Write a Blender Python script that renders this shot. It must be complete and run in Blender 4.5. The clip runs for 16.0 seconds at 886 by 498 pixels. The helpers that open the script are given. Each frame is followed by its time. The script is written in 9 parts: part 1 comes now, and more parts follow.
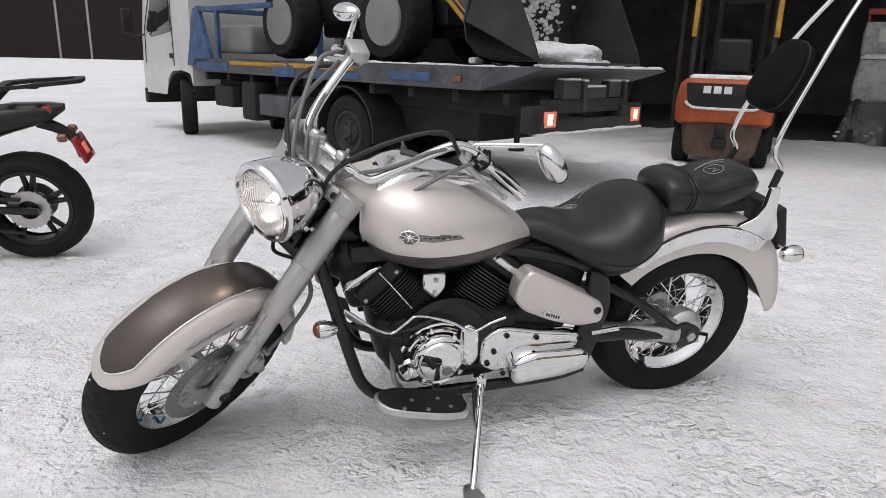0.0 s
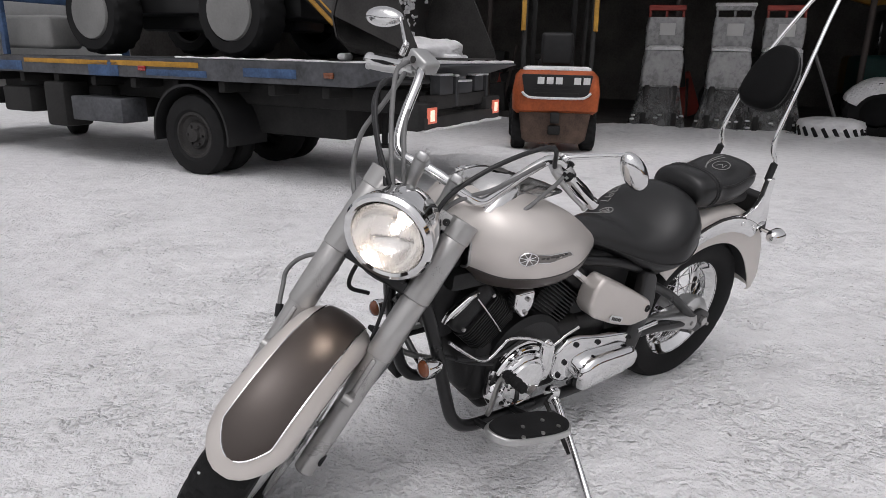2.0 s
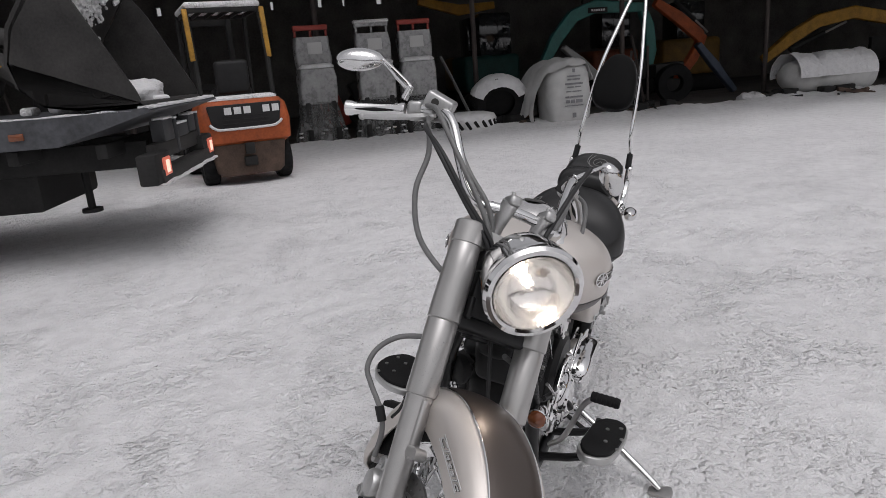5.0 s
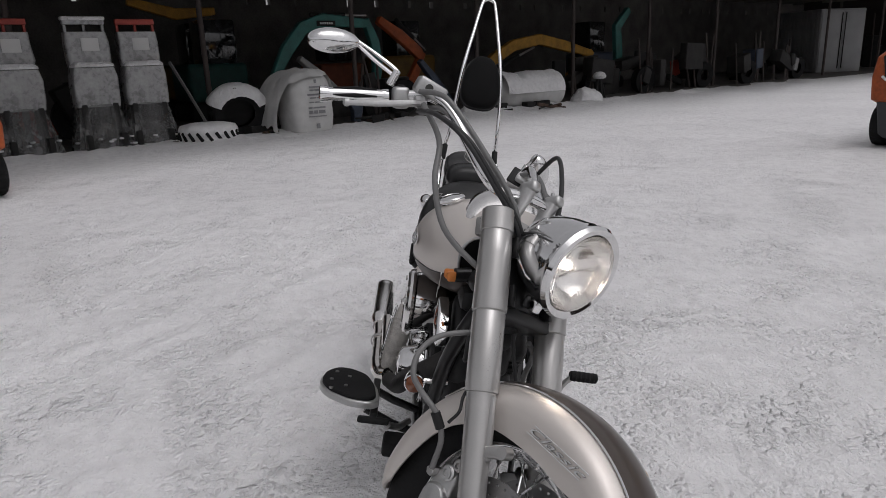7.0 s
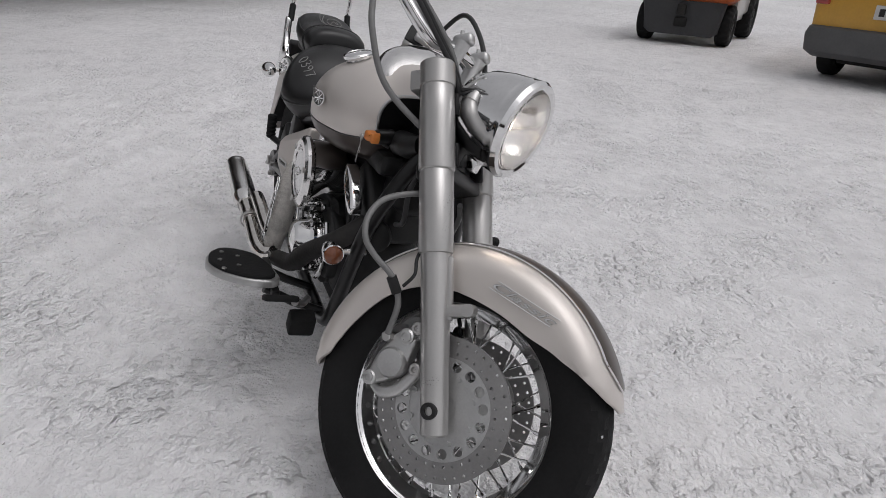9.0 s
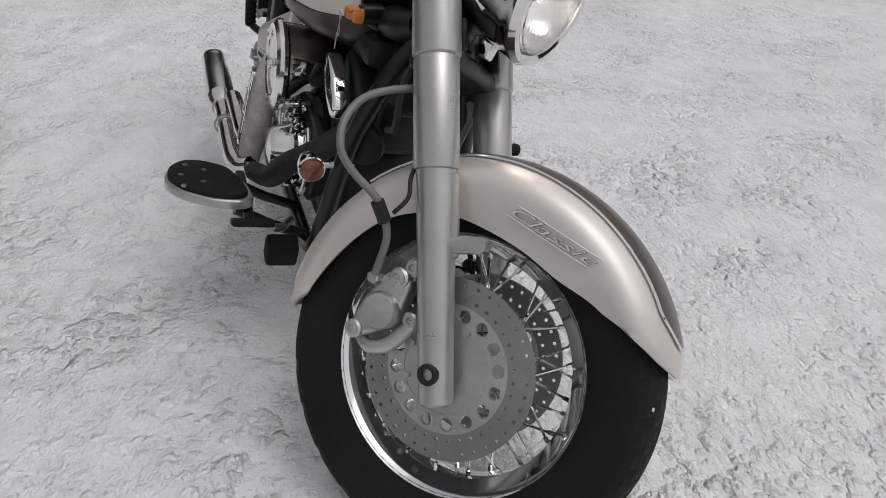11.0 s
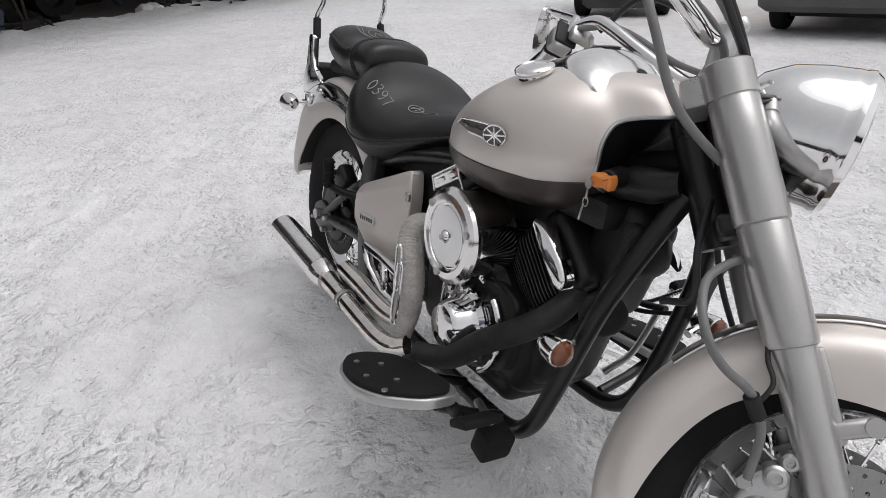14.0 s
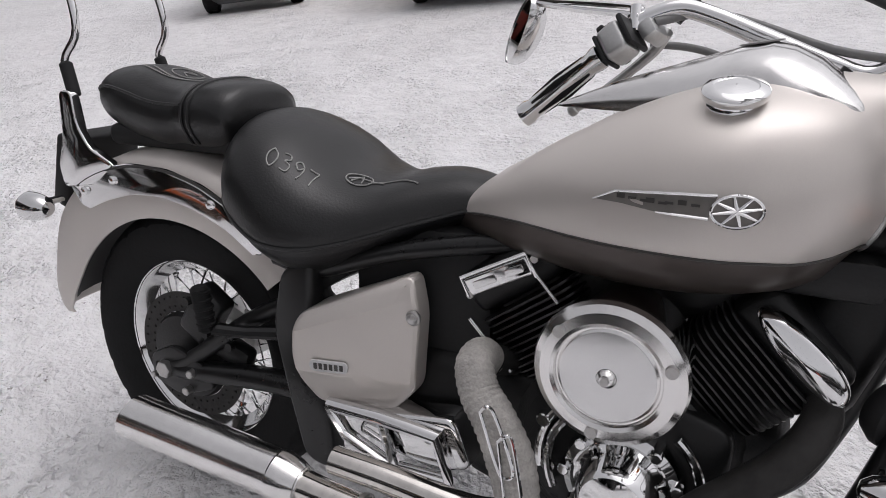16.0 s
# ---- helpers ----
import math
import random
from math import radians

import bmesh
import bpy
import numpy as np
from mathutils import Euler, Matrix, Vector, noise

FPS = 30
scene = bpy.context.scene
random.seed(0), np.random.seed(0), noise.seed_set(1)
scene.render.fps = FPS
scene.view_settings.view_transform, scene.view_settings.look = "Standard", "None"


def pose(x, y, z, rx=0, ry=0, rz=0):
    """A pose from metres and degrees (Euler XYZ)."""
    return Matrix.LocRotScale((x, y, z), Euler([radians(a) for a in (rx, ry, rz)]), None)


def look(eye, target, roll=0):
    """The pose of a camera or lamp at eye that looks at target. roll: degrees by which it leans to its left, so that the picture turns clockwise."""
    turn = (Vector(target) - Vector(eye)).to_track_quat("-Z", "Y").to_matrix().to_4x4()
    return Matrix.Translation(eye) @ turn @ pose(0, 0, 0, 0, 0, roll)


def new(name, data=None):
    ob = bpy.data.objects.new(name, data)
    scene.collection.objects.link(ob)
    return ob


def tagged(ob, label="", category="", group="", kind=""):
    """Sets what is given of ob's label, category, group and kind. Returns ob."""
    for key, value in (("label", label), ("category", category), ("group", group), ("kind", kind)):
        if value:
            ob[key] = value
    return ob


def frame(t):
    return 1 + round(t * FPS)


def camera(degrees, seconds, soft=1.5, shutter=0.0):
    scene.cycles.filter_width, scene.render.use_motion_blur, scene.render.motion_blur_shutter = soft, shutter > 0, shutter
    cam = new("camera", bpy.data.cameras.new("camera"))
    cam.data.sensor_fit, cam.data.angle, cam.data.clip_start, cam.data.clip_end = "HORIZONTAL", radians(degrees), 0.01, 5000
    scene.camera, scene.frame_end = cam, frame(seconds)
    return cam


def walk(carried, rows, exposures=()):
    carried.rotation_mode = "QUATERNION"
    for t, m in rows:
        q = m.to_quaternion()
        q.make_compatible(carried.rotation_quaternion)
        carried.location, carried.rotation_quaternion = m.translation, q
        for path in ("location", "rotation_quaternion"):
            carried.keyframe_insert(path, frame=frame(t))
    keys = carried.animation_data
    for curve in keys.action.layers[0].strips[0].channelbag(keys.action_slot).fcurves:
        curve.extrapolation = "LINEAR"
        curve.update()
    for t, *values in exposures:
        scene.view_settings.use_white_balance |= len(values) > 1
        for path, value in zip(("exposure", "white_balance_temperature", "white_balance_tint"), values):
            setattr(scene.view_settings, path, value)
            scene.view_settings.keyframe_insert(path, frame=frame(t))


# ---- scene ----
cam = camera(66.8, 16.0, soft=0.85)
PATH = [
    (0, (0.186, 0.302, 1.181), (0.101, 2.225, 0.638), 1.7),
    (0.5, (-0.004, 0.284, 1.187), (0.036, 2.194, 0.598), 1.9),
    (1, (-0.239, 0.271, 1.204), (0.011, 2.17, 0.627), 1.6),
    (1.5, (-0.431, 0.384, 1.204), (-0.04, 2.263, 0.642), 1.2),
    (2, (-0.632, 0.515, 1.218), (-0.111, 2.364, 0.661), 1.3),
    (2.5, (-0.864, 0.587, 1.235), (-0.046, 2.33, 0.693), 0.5),
    (3, (-1.021, 0.688, 1.244), (-0.106, 2.372, 0.672), -1.6),
    (5.5, (-1.575, 1.337, 1.3), (-0.015, 2.474, 0.776), -4.2),
    (6, (-1.703, 1.492, 1.295), (-0.014, 2.417, 0.754), -3.6),
    (6.5, (-1.802, 1.643, 1.286), (-0.042, 2.4, 0.714), -2.9),
    (7, (-1.753, 1.818, 1.265), (0.073, 2.428, 0.725), -2.2),
    (7.5, (-1.727, 1.944, 1.26), (0.134, 2.405, 0.689), -1.6),
    (8, (-1.75, 2.035, 1.241), (0.133, 2.32, 0.63), -0.1),
    (8.5, (-1.789, 2.129, 1.218), (0.075, 2.23, 0.5), 0.2),
    (9, (-1.759, 2.17, 1.178), (0.055, 2.12, 0.337), 3.0),
    (9.5, (-1.631, 2.156, 1.142), (0.138, 2.105, 0.212), 3.3),
    (10, (-1.497, 2.128, 1.086), (0.217, 2.157, 0.056), 1.8),
    (12.5, (-1.449, 2.254, 1.052), (0.181, 2.183, -0.106), 2.3),
    (13, (-1.468, 2.393, 1.093), (0.242, 2.274, 0.063), 0.5),
    (13.5, (-1.372, 2.536, 1.106), (0.425, 2.342, 0.249), -1.3),
    (14, (-1.221, 2.713, 1.127), (0.573, 2.453, 0.282), -3.3),
    (14.5, (-1.044, 2.909, 1.133), (0.722, 2.453, 0.311), -4.1),
    (15, (-0.835, 3.011, 1.131), (0.833, 2.301, 0.286), -5.8),
    (15.5, (-0.602, 3.06, 1.134), (0.943, 2.183, 0.216), -6.0),
    (16, (-0.377, 3.092, 1.135), (0.97, 1.954, 0.191), -6.2),
]
EXPOSURE = [(0.0, 0.08, 6430, 14), (1.5, -0.07, 6430, 14), (3.0, -0.29, 6430, 14), (5.5, -0.41, 6430, 14), (6.5, -0.51, 6430, 14), (8.0, -0.49, 6430, 14), (9.0, -0.38, 6430, 13), (10.0, -0.39, 6450, 12), (12.5, -0.03, 6450, 12), (14.0, 0.03, 6450, 12), (15.0, 0.01, 6430, 14), (16.0, -0.05, 6430, 15)]
walk(cam, [(t, look(eye, target, roll)) for t, eye, target, roll in PATH], EXPOSURE)

# ---- world, sun ----
world = bpy.data.worlds.new("sky")
scene.world = world
world.use_nodes = True
wt = world.node_tree
wt.nodes.clear()
w_out = wt.nodes.new("ShaderNodeOutputWorld")
w_bg = wt.nodes.new("ShaderNodeBackground")
w_sky = wt.nodes.new("ShaderNodeTexSky")
w_sky.sky_type = "NISHITA"
w_sky.sun_disc = False
w_sky.sun_elevation = radians(68)
w_sky.sun_rotation = radians(200)
w_sky.dust_density = 4.0
w_grey = wt.nodes.new("ShaderNodeHueSaturation")
w_grey.inputs["Saturation"].default_value = 0.06
w_bg.inputs["Strength"].default_value = 0.15
wt.links.new(w_sky.outputs[0], w_grey.inputs["Color"])
wt.links.new(w_grey.outputs[0], w_bg.inputs[0])
wt.links.new(w_bg.outputs[0], w_out.inputs[0])

sun_data = bpy.data.lights.new("sun", "SUN")
sun_data.energy = 0.25
sun_data.angle = radians(60)
sun_data.color = (1.0, 0.97, 0.94)
sun = new("sun", sun_data)
sun.matrix_world = look((0, 0, 30), (4, 9, 0))

# ---- materials ----
def mat(name, base, rough=0.5, metal=0.0, dark=0.7, light=1.15, scale=6.0, fine=60.0, bump=0.0, bump_scale=120.0, coat=0.0, spec=0.5, rvar=0.15, per_object=0.0):
    """A surface with colour variation at two scales, uneven gloss and fine relief."""
    m = bpy.data.materials.new(name)
    m.use_nodes = True
    nt = m.node_tree
    N, L = nt.nodes, nt.links
    b = N["Principled BSDF"]
    tc = N.new("ShaderNodeTexCoord")
    n1, n2 = N.new("ShaderNodeTexNoise"), N.new("ShaderNodeTexNoise")
    n1.inputs["Scale"].default_value, n1.inputs["Detail"].default_value = scale, 5
    n2.inputs["Scale"].default_value, n2.inputs["Detail"].default_value = fine, 3
    mix = N.new("ShaderNodeMath")
    mix.operation = "MULTIPLY_ADD"
    mix.inputs[1].default_value = 0.35
    L.new(tc.outputs["Object"], n1.inputs["Vector"])
    L.new(tc.outputs["Object"], n2.inputs["Vector"])
    half = N.new("ShaderNodeMath")
    half.operation = "MULTIPLY"
    half.inputs[1].default_value = 0.65
    L.new(n1.outputs["Fac"], half.inputs[0])
    L.new(n2.outputs["Fac"], mix.inputs[0])
    L.new(half.outputs[0], mix.inputs[2])
    fac = mix.outputs[0]
    if per_object:
        oi = N.new("ShaderNodeObjectInfo")
        po = N.new("ShaderNodeMath")
        po.operation = "MULTIPLY_ADD"
        po.inputs[1].default_value = per_object
        L.new(oi.outputs["Random"], po.inputs[0])
        L.new(fac, po.inputs[2])
        fac = po.outputs[0]
    ramp = N.new("ShaderNodeValToRGB")
    ramp.color_ramp.elements[0].position, ramp.color_ramp.elements[1].position = 0.3, 0.7
    ramp.color_ramp.elements[0].color = (*[min(1, c * dark) for c in base], 1)
    ramp.color_ramp.elements[1].color = (*[min(1, c * light) for c in base], 1)
    L.new(fac, ramp.inputs[0])
    L.new(ramp.outputs[0], b.inputs["Base Color"])
    rr = N.new("ShaderNodeMapRange")
    rr.inputs["From Min"].default_value, rr.inputs["From Max"].default_value = 0.3, 0.7
    rr.inputs["To Min"].default_value, rr.inputs["To Max"].default_value = max(0.02, rough - rvar * rough), min(1, rough + rvar * rough)
    L.new(fac, rr.inputs[0])
    L.new(rr.outputs[0], b.inputs["Roughness"])
    b.inputs["Metallic"].default_value = metal
    b.inputs["Coat Weight"].default_value = coat
    b.inputs["Coat Roughness"].default_value = 0.08
    b.inputs["Specular IOR Level"].default_value = spec
    if bump:
        n3 = N.new("ShaderNodeTexNoise")
        n3.inputs["Scale"].default_value, n3.inputs["Detail"].default_value = bump_scale, 4
        L.new(tc.outputs["Object"], n3.inputs["Vector"])
        bp = N.new("ShaderNodeBump")
        bp.inputs["Strength"].default_value, bp.inputs["Distance"].default_value = bump, 0.004
        L.new(n3.outputs["Fac"], bp.inputs["Height"])
        L.new(bp.outputs[0], b.inputs["Normal"])
    return m


def glow(name, colour, strength):
    m = mat(name, colour, 0.4)
    b = m.node_tree.nodes["Principled BSDF"]
    b.inputs["Emission Color"].default_value = (*colour, 1)
    b.inputs["Emission Strength"].default_value = strength
    return m


def glass(name, colour=(1, 1, 1), rough=0.02, flutes=0.0):
    m = bpy.data.materials.new(name)
    m.use_nodes = True
    N, L = m.node_tree.nodes, m.node_tree.links
    b = N["Principled BSDF"]
    b.inputs["Base Color"].default_value = (*colour, 1)
    b.inputs["Transmission Weight"].default_value = 1.0
    b.inputs["Roughness"].default_value = rough
    b.inputs["IOR"].default_value = 1.35
    if flutes:
        tc, wv, bp = N.new("ShaderNodeTexCoord"), N.new("ShaderNodeTexWave"), N.new("ShaderNodeBump")
        wv.bands_direction = "Y"
        wv.inputs["Scale"].default_value, wv.inputs["Distortion"].default_value = flutes, 0.4
        bp.inputs["Strength"].default_value, bp.inputs["Distance"].default_value = 0.14, 0.002
        L.new(tc.outputs["Object"], wv.inputs["Vector"])
        L.new(wv.outputs["Fac"], bp.inputs["Height"])
        L.new(bp.outputs[0], b.inputs["Normal"])
    return m


def snow_material(name, dirt=True):
    m = bpy.data.materials.new(name)
    m.use_nodes = True
    N, L = m.node_tree.nodes, m.node_tree.links
    b = N["Principled BSDF"]
    tc = N.new("ShaderNodeTexCoord")

    def nz(scale, detail, rough=0.55):
        n = N.new("ShaderNodeTexNoise")
        n.inputs["Scale"].default_value, n.inputs["Detail"].default_value, n.inputs["Roughness"].default_value = scale, detail, rough
        L.new(tc.outputs["Object"], n.inputs["Vector"])
        return n

    def ramp(src, p0, p1, c0, c1):
        r = N.new("ShaderNodeValToRGB")
        r.color_ramp.elements[0].position, r.color_ramp.elements[1].position = p0, p1
        r.color_ramp.elements[0].color, r.color_ramp.elements[1].color = (*c0, 1), (*c1, 1)
        L.new(src, r.inputs[0])
        return r

    big, mid, fine = nz(0.55, 4), nz(9.0, 5, 0.55), nz(66.0, 3, 0.6)
    tone = ramp(big.outputs["Fac"], 0.32, 0.68, (0.77, 0.765, 0.77), (0.85, 0.845, 0.85))
    # trodden grey patches, also painting shade into the hollows of the relief
    worn = ramp(mid.outputs["Fac"], 0.30, 0.56, (0.72, 0.715, 0.715), (1, 1, 1))
    mul = N.new("ShaderNodeMix")
    mul.data_type, mul.blend_type = "RGBA", "MULTIPLY"
    mul.inputs["Factor"].default_value = 0.4
    L.new(tone.outputs[0], mul.inputs["A"])
    L.new(worn.outputs[0], mul.inputs["B"])
    colour = mul.outputs["Result"]
    if dirt:
        grit = ramp(nz(46.0, 3, 0.6).outputs["Fac"], 0.65, 0.71, (0, 0, 0), (1, 1, 1))
        where = ramp(nz(1.6, 3).outputs["Fac"], 0.48, 0.66, (0, 0, 0), (1, 1, 1))
        both = N.new("ShaderNodeMath")
        both.operation = "MULTIPLY"
        L.new(grit.outputs[0], both.inputs[0])
        L.new(where.outputs[0], both.inputs[1])
        soil = N.new("ShaderNodeMix")
        soil.data_type = "RGBA"
        soil.inputs["B"].default_value = (0.16, 0.145, 0.13, 1)
        L.new(both.outputs[0], soil.inputs["Factor"])
        L.new(colour, soil.inputs["A"])
        colour = soil.outputs["Result"]
    L.new(colour, b.inputs["Base Color"])
    b.inputs["Roughness"].default_value = 0.75
    b.inputs["Specular IOR Level"].default_value = 0.25
    add = N.new("ShaderNodeMath")
    add.operation = "MULTIPLY_ADD"
    add.inputs[1].default_value = 0.28
    soft = N.new("ShaderNodeMath")
    soft.operation = "MULTIPLY"
    soft.inputs[1].default_value = 0.70
    L.new(mid.outputs["Fac"], soft.inputs[0])
    L.new(fine.outputs["Fac"], add.inputs[0])
    L.new(soft.outputs[0], add.inputs[2])
    bend = nz(26.0, 3)
    shift = N.new("ShaderNodeMix")
    shift.data_type = "RGBA"
    shift.inputs["Factor"].default_value = 0.06
    L.new(tc.outputs["Object"], shift.inputs["A"])
    L.new(bend.outputs["Color"], shift.inputs["B"])
    cells = N.new("ShaderNodeTexVoronoi")
    cells.inputs["Scale"].default_value = 31.0
    L.new(shift.outputs["Result"], cells.inputs["Vector"])
    crumb = ramp(cells.outputs["Distance"], 0.05, 0.62, (1, 1, 1), (0, 0, 0))
    patch = ramp(nz(2.3, 4).outputs["Fac"], 0.40, 0.64, (0.10, 0.10, 0.10), (1, 1, 1))
    lump = N.new("ShaderNodeMath")
    lump.operation = "MULTIPLY"
    L.new(crumb.outputs[0], lump.inputs[0])
    L.new(patch.outputs[0], lump.inputs[1])
    high = N.new("ShaderNodeMath")
    high.operation = "MULTIPLY_ADD"
    high.inputs[1].default_value = 0.46
    L.new(lump.outputs[0], high.inputs[0])
    L.new(add.outputs[0], high.inputs[2])
    bp = N.new("ShaderNodeBump")
    bp.inputs["Strength"].default_value, bp.inputs["Distance"].default_value = 1.0, 0.044
    L.new(high.outputs[0], bp.inputs["Height"])
    L.new(bp.outputs[0], b.inputs["Normal"])
    return m


def film(name, colour, thin, thick):
    """Creased see-through film; thin and thick: how much of it covers."""
    m = mat(name, colour, 0.35, bump=0.6, bump_scale=14.0)
    N, L = m.node_tree.nodes, m.node_tree.links
    tc, nz, mr = N.new("ShaderNodeTexCoord"), N.new("ShaderNodeTexNoise"), N.new("ShaderNodeMapRange")
    nz.inputs["Scale"].default_value, nz.inputs["Detail"].default_value = 6.0, 5
    mr.inputs["From Min"].default_value, mr.inputs["From Max"].default_value = 0.35, 0.65
    mr.inputs["To Min"].default_value, mr.inputs["To Max"].default_value = thin, thick
    L.new(tc.outputs["Object"], nz.inputs["Vector"])
    L.new(nz.outputs["Fac"], mr.inputs[0])
    L.new(mr.outputs[0], N["Principled BSDF"].inputs["Alpha"])
    return m


SNOW = snow_material("packed_snow")
FRESH = snow_material("fresh_snow", dirt=False)
PAINT = mat("champagne_paint", (0.66, 0.618, 0.582), 0.42, 0.5, 0.9, 1.06, 3.0, 900.0, coat=0.14, rvar=0.1)
BROWN = mat("dark_bronze_paint", (0.076, 0.062, 0.055), 0.36, 0.5, 0.9, 1.1, 3.0, 900.0, coat=0.18, rvar=0.1)
FORK = mat("silver_fork_paint", (0.45, 0.443, 0.433), 0.30, 0.7, 0.85, 1.08, 9.0, 500.0, coat=0.15)
CHROME = mat("chrome", (0.80, 0.80, 0.80), 0.06, 1.0, 0.94, 1.04, 8.0, 90.0, rvar=0.5)
SATIN = mat("cast_aluminium", (0.55, 0.55, 0.545), 0.38, 0.9, 0.85, 1.08, 14.0, 200.0, bump=0.1, bump_scale=300)
STEEL = mat("brushed_steel", (0.50, 0.49, 0.48), 0.34, 1.0, 0.8, 1.1, 10.0, 220.0)
BLUED = mat("heat_stained_pipe", (0.78, 0.75, 0.71), 0.11, 1.0, 0.75, 1.1, 9.0, 60.0)
BLACK = mat("black_gloss_paint", (0.010, 0.010, 0.0105), 0.30, 0.0, 0.7, 1.3, 7.0, 80.0, spec=0.4)
ENGINE = mat("engine_black", (0.008, 0.008, 0.0083), 0.45, 0.0, 0.6, 1.6, 12.0, 160.0, bump=0.15, bump_scale=200, spec=0.4)
FINEDGE = mat("fin_metal", (0.016, 0.016, 0.0165), 0.40, 0.2, 0.7, 1.4, spec=0.4)
RUBBER = mat("tyre_rubber", (0.011, 0.011, 0.0113), 0.72, 0.0, 0.6, 1.6, 9.0, 140.0, bump=0.25, bump_scale=140, spec=0.18)
PLASTIC = mat("black_plastic", (0.015, 0.015, 0.0155), 0.55, 0.0, 0.7, 1.4, 10.0, 150.0, spec=0.3)
LEATHER = mat("black_leatherette", (0.010, 0.010, 0.0104), 0.38, 0.0, 0.75, 1.35, 5.0, 70.0, bump=0.12, bump_scale=260, spec=0.45, rvar=0.25)
PADCLOTH = mat("matt_black_upholstery", (0.006, 0.006, 0.0062), 0.65, 0.0, 0.75, 1.3, 5.0, 70.0, bump=0.2, bump_scale=220, spec=0.08)
CABLE = mat("black_cable", (0.016, 0.016, 0.017), 0.5)
HOSE = mat("grey_hose", (0.17, 0.17, 0.168), 0.45, 0.1, 0.8, 1.1, 20, 90)
WRAP = mat("heat_wrap_tape", (0.50, 0.48, 0.45), 0.9, 0.0, 0.6, 1.15, 26.0, 240.0, bump=0.9, bump_scale=150)
AMBER = mat("amber_lens", (0.17, 0.050, 0.018), 0.15, 0.0, 0.8, 1.2, 30, 90, coat=0.6)
REDLENS = mat("red_lens", (0.30, 0.02, 0.018), 0.15, 0.0, 0.8, 1.2, 30, 90, coat=0.6)
KEYTAG = mat("orange_key_cap", (0.72, 0.24, 0.05), 0.5, 0, 0.85, 1.1, 30, 90)
CHALK = mat("chalk_marks", (0.34, 0.34, 0.33), 0.9)
EMBLEM_FIELD = mat("emblem_grey_field", (0.24, 0.225, 0.21), 0.4, 0.4)
ALUMINISED = mat("aluminised_reflector", (0.86, 0.85, 0.83), 0.14, 1.0, 0.95, 1.03, bump=0.5, bump_scale=34.0)
BADGE_DARK = mat("badge_dark_enamel", (0.05, 0.047, 0.044), 0.35)
LENS = glass("headlamp_glass", (1, 1, 1), 0.08, 38.0)
BULB = glow("headlamp_bulb", (1.0, 0.86, 0.70), 150.0)
MIRROR_GLASS = mat("mirror_glass", (0.85, 0.85, 0.85), 0.02, 1.0, 0.97, 1.02)
BLUEPL = mat("blue_valve_cap", (0.01, 0.11, 0.2), 0.4)

WHITE_PAINT = mat("white_cab_paint", (0.54, 0.54, 0.53), 0.35, 0, 0.8, 1.08, 2.0, 30.0, coat=0.3)
BLUE_PAINT = mat("worn_blue_paint", (0.045, 0.085, 0.17), 0.55, 0, 0.4, 1.5, 5.0, 40.0, bump=0.2, spec=0.3)
GREY_PAINT = mat("worn_grey_paint", (0.062, 0.064, 0.070), 0.6, 0, 0.45, 1.7, 4.0, 30.0, bump=0.2, spec=0.3)
YELLOW_PAINT = mat("worn_yellow_paint", (0.43, 0.225, 0.032), 0.55, 0, 0.5, 1.2, 5.0, 36.0, spec=0.3)
ORANGE_PAINT = mat("worn_orange_paint", (0.43, 0.098, 0.03), 0.55, 0, 0.45, 1.12, 5.0, 36.0, bump=0.1, spec=0.3)
DIRTY_STEEL = mat("dirty_dark_steel", (0.03, 0.0285, 0.0275), 0.6, 0.1, 0.5, 1.7, 5.0, 50.0, bump=0.3, spec=0.3)
CHASSIS = mat("chassis_black", (0.019, 0.0187, 0.0183), 0.75, 0.0, 0.6, 1.8, 5.0, 50.0, spec=0.25)
HUBGREY = mat("grey_wheel_cover", (0.20, 0.20, 0.195), 0.55, 0.0, 0.8, 1.1, 5.0, 50.0, spec=0.3)
DARK_GLASS = mat("dark_window_glass", (0.02, 0.022, 0.024), 0.06, 0.0, 0.8, 1.2, coat=0.5)
PLASTIC_WRAP = mat("dusty_stretch_film", (0.33, 0.33, 0.33), 0.28, 0.0, 0.5, 1.3, 5.0, 18.0, bump=1.0, bump_scale=9, coat=0.3)
FILM_THIN = film("thin_stretch_film", (0.17, 0.17, 0.17), 0.28, 0.72)
RED_PAINT = mat("red_machine_paint", (0.35, 0.045, 0.03), 0.5, 0, 0.7, 1.1, 6, 40)
PAPER = mat("white_label", (0.55, 0.55, 0.54), 0.7, 0, 0.93, 1.03)
SACKCLOTH = mat("white_woven_sack", (0.56, 0.56, 0.55), 0.8, 0, 0.8, 1.1, 5.0, 120.0, bump=0.5, bump_scale=24)
SACKPRINT = mat("grey_sack_print", (0.24, 0.24, 0.25), 0.8)
TEAL = mat("teal_machine_paint", (0.032, 0.165, 0.145), 0.5, 0, 0.55, 1.2, 4.0, 40.0)
NAVY = mat("dull_blue_steel", (0.06, 0.075, 0.105), 0.5, 0.2, 0.6, 1.3, 5, 40)
SHED_WALL = mat("dark_shed_boards", (0.13, 0.122, 0.116), 0.85, 0, 0.5, 1.4, 1.5, 20.0, spec=0.2)
SHED_POST = mat("rusty_post", (0.075, 0.06, 0.055), 0.7, 0.2, 0.6, 1.3, 4, 40)
BROWN_WALL = mat("brown_sheet_metal", (0.019, 0.0125, 0.0115), 0.6, 0.1, 0.8, 1.2, 1.2, 20.0, spec=0.25)
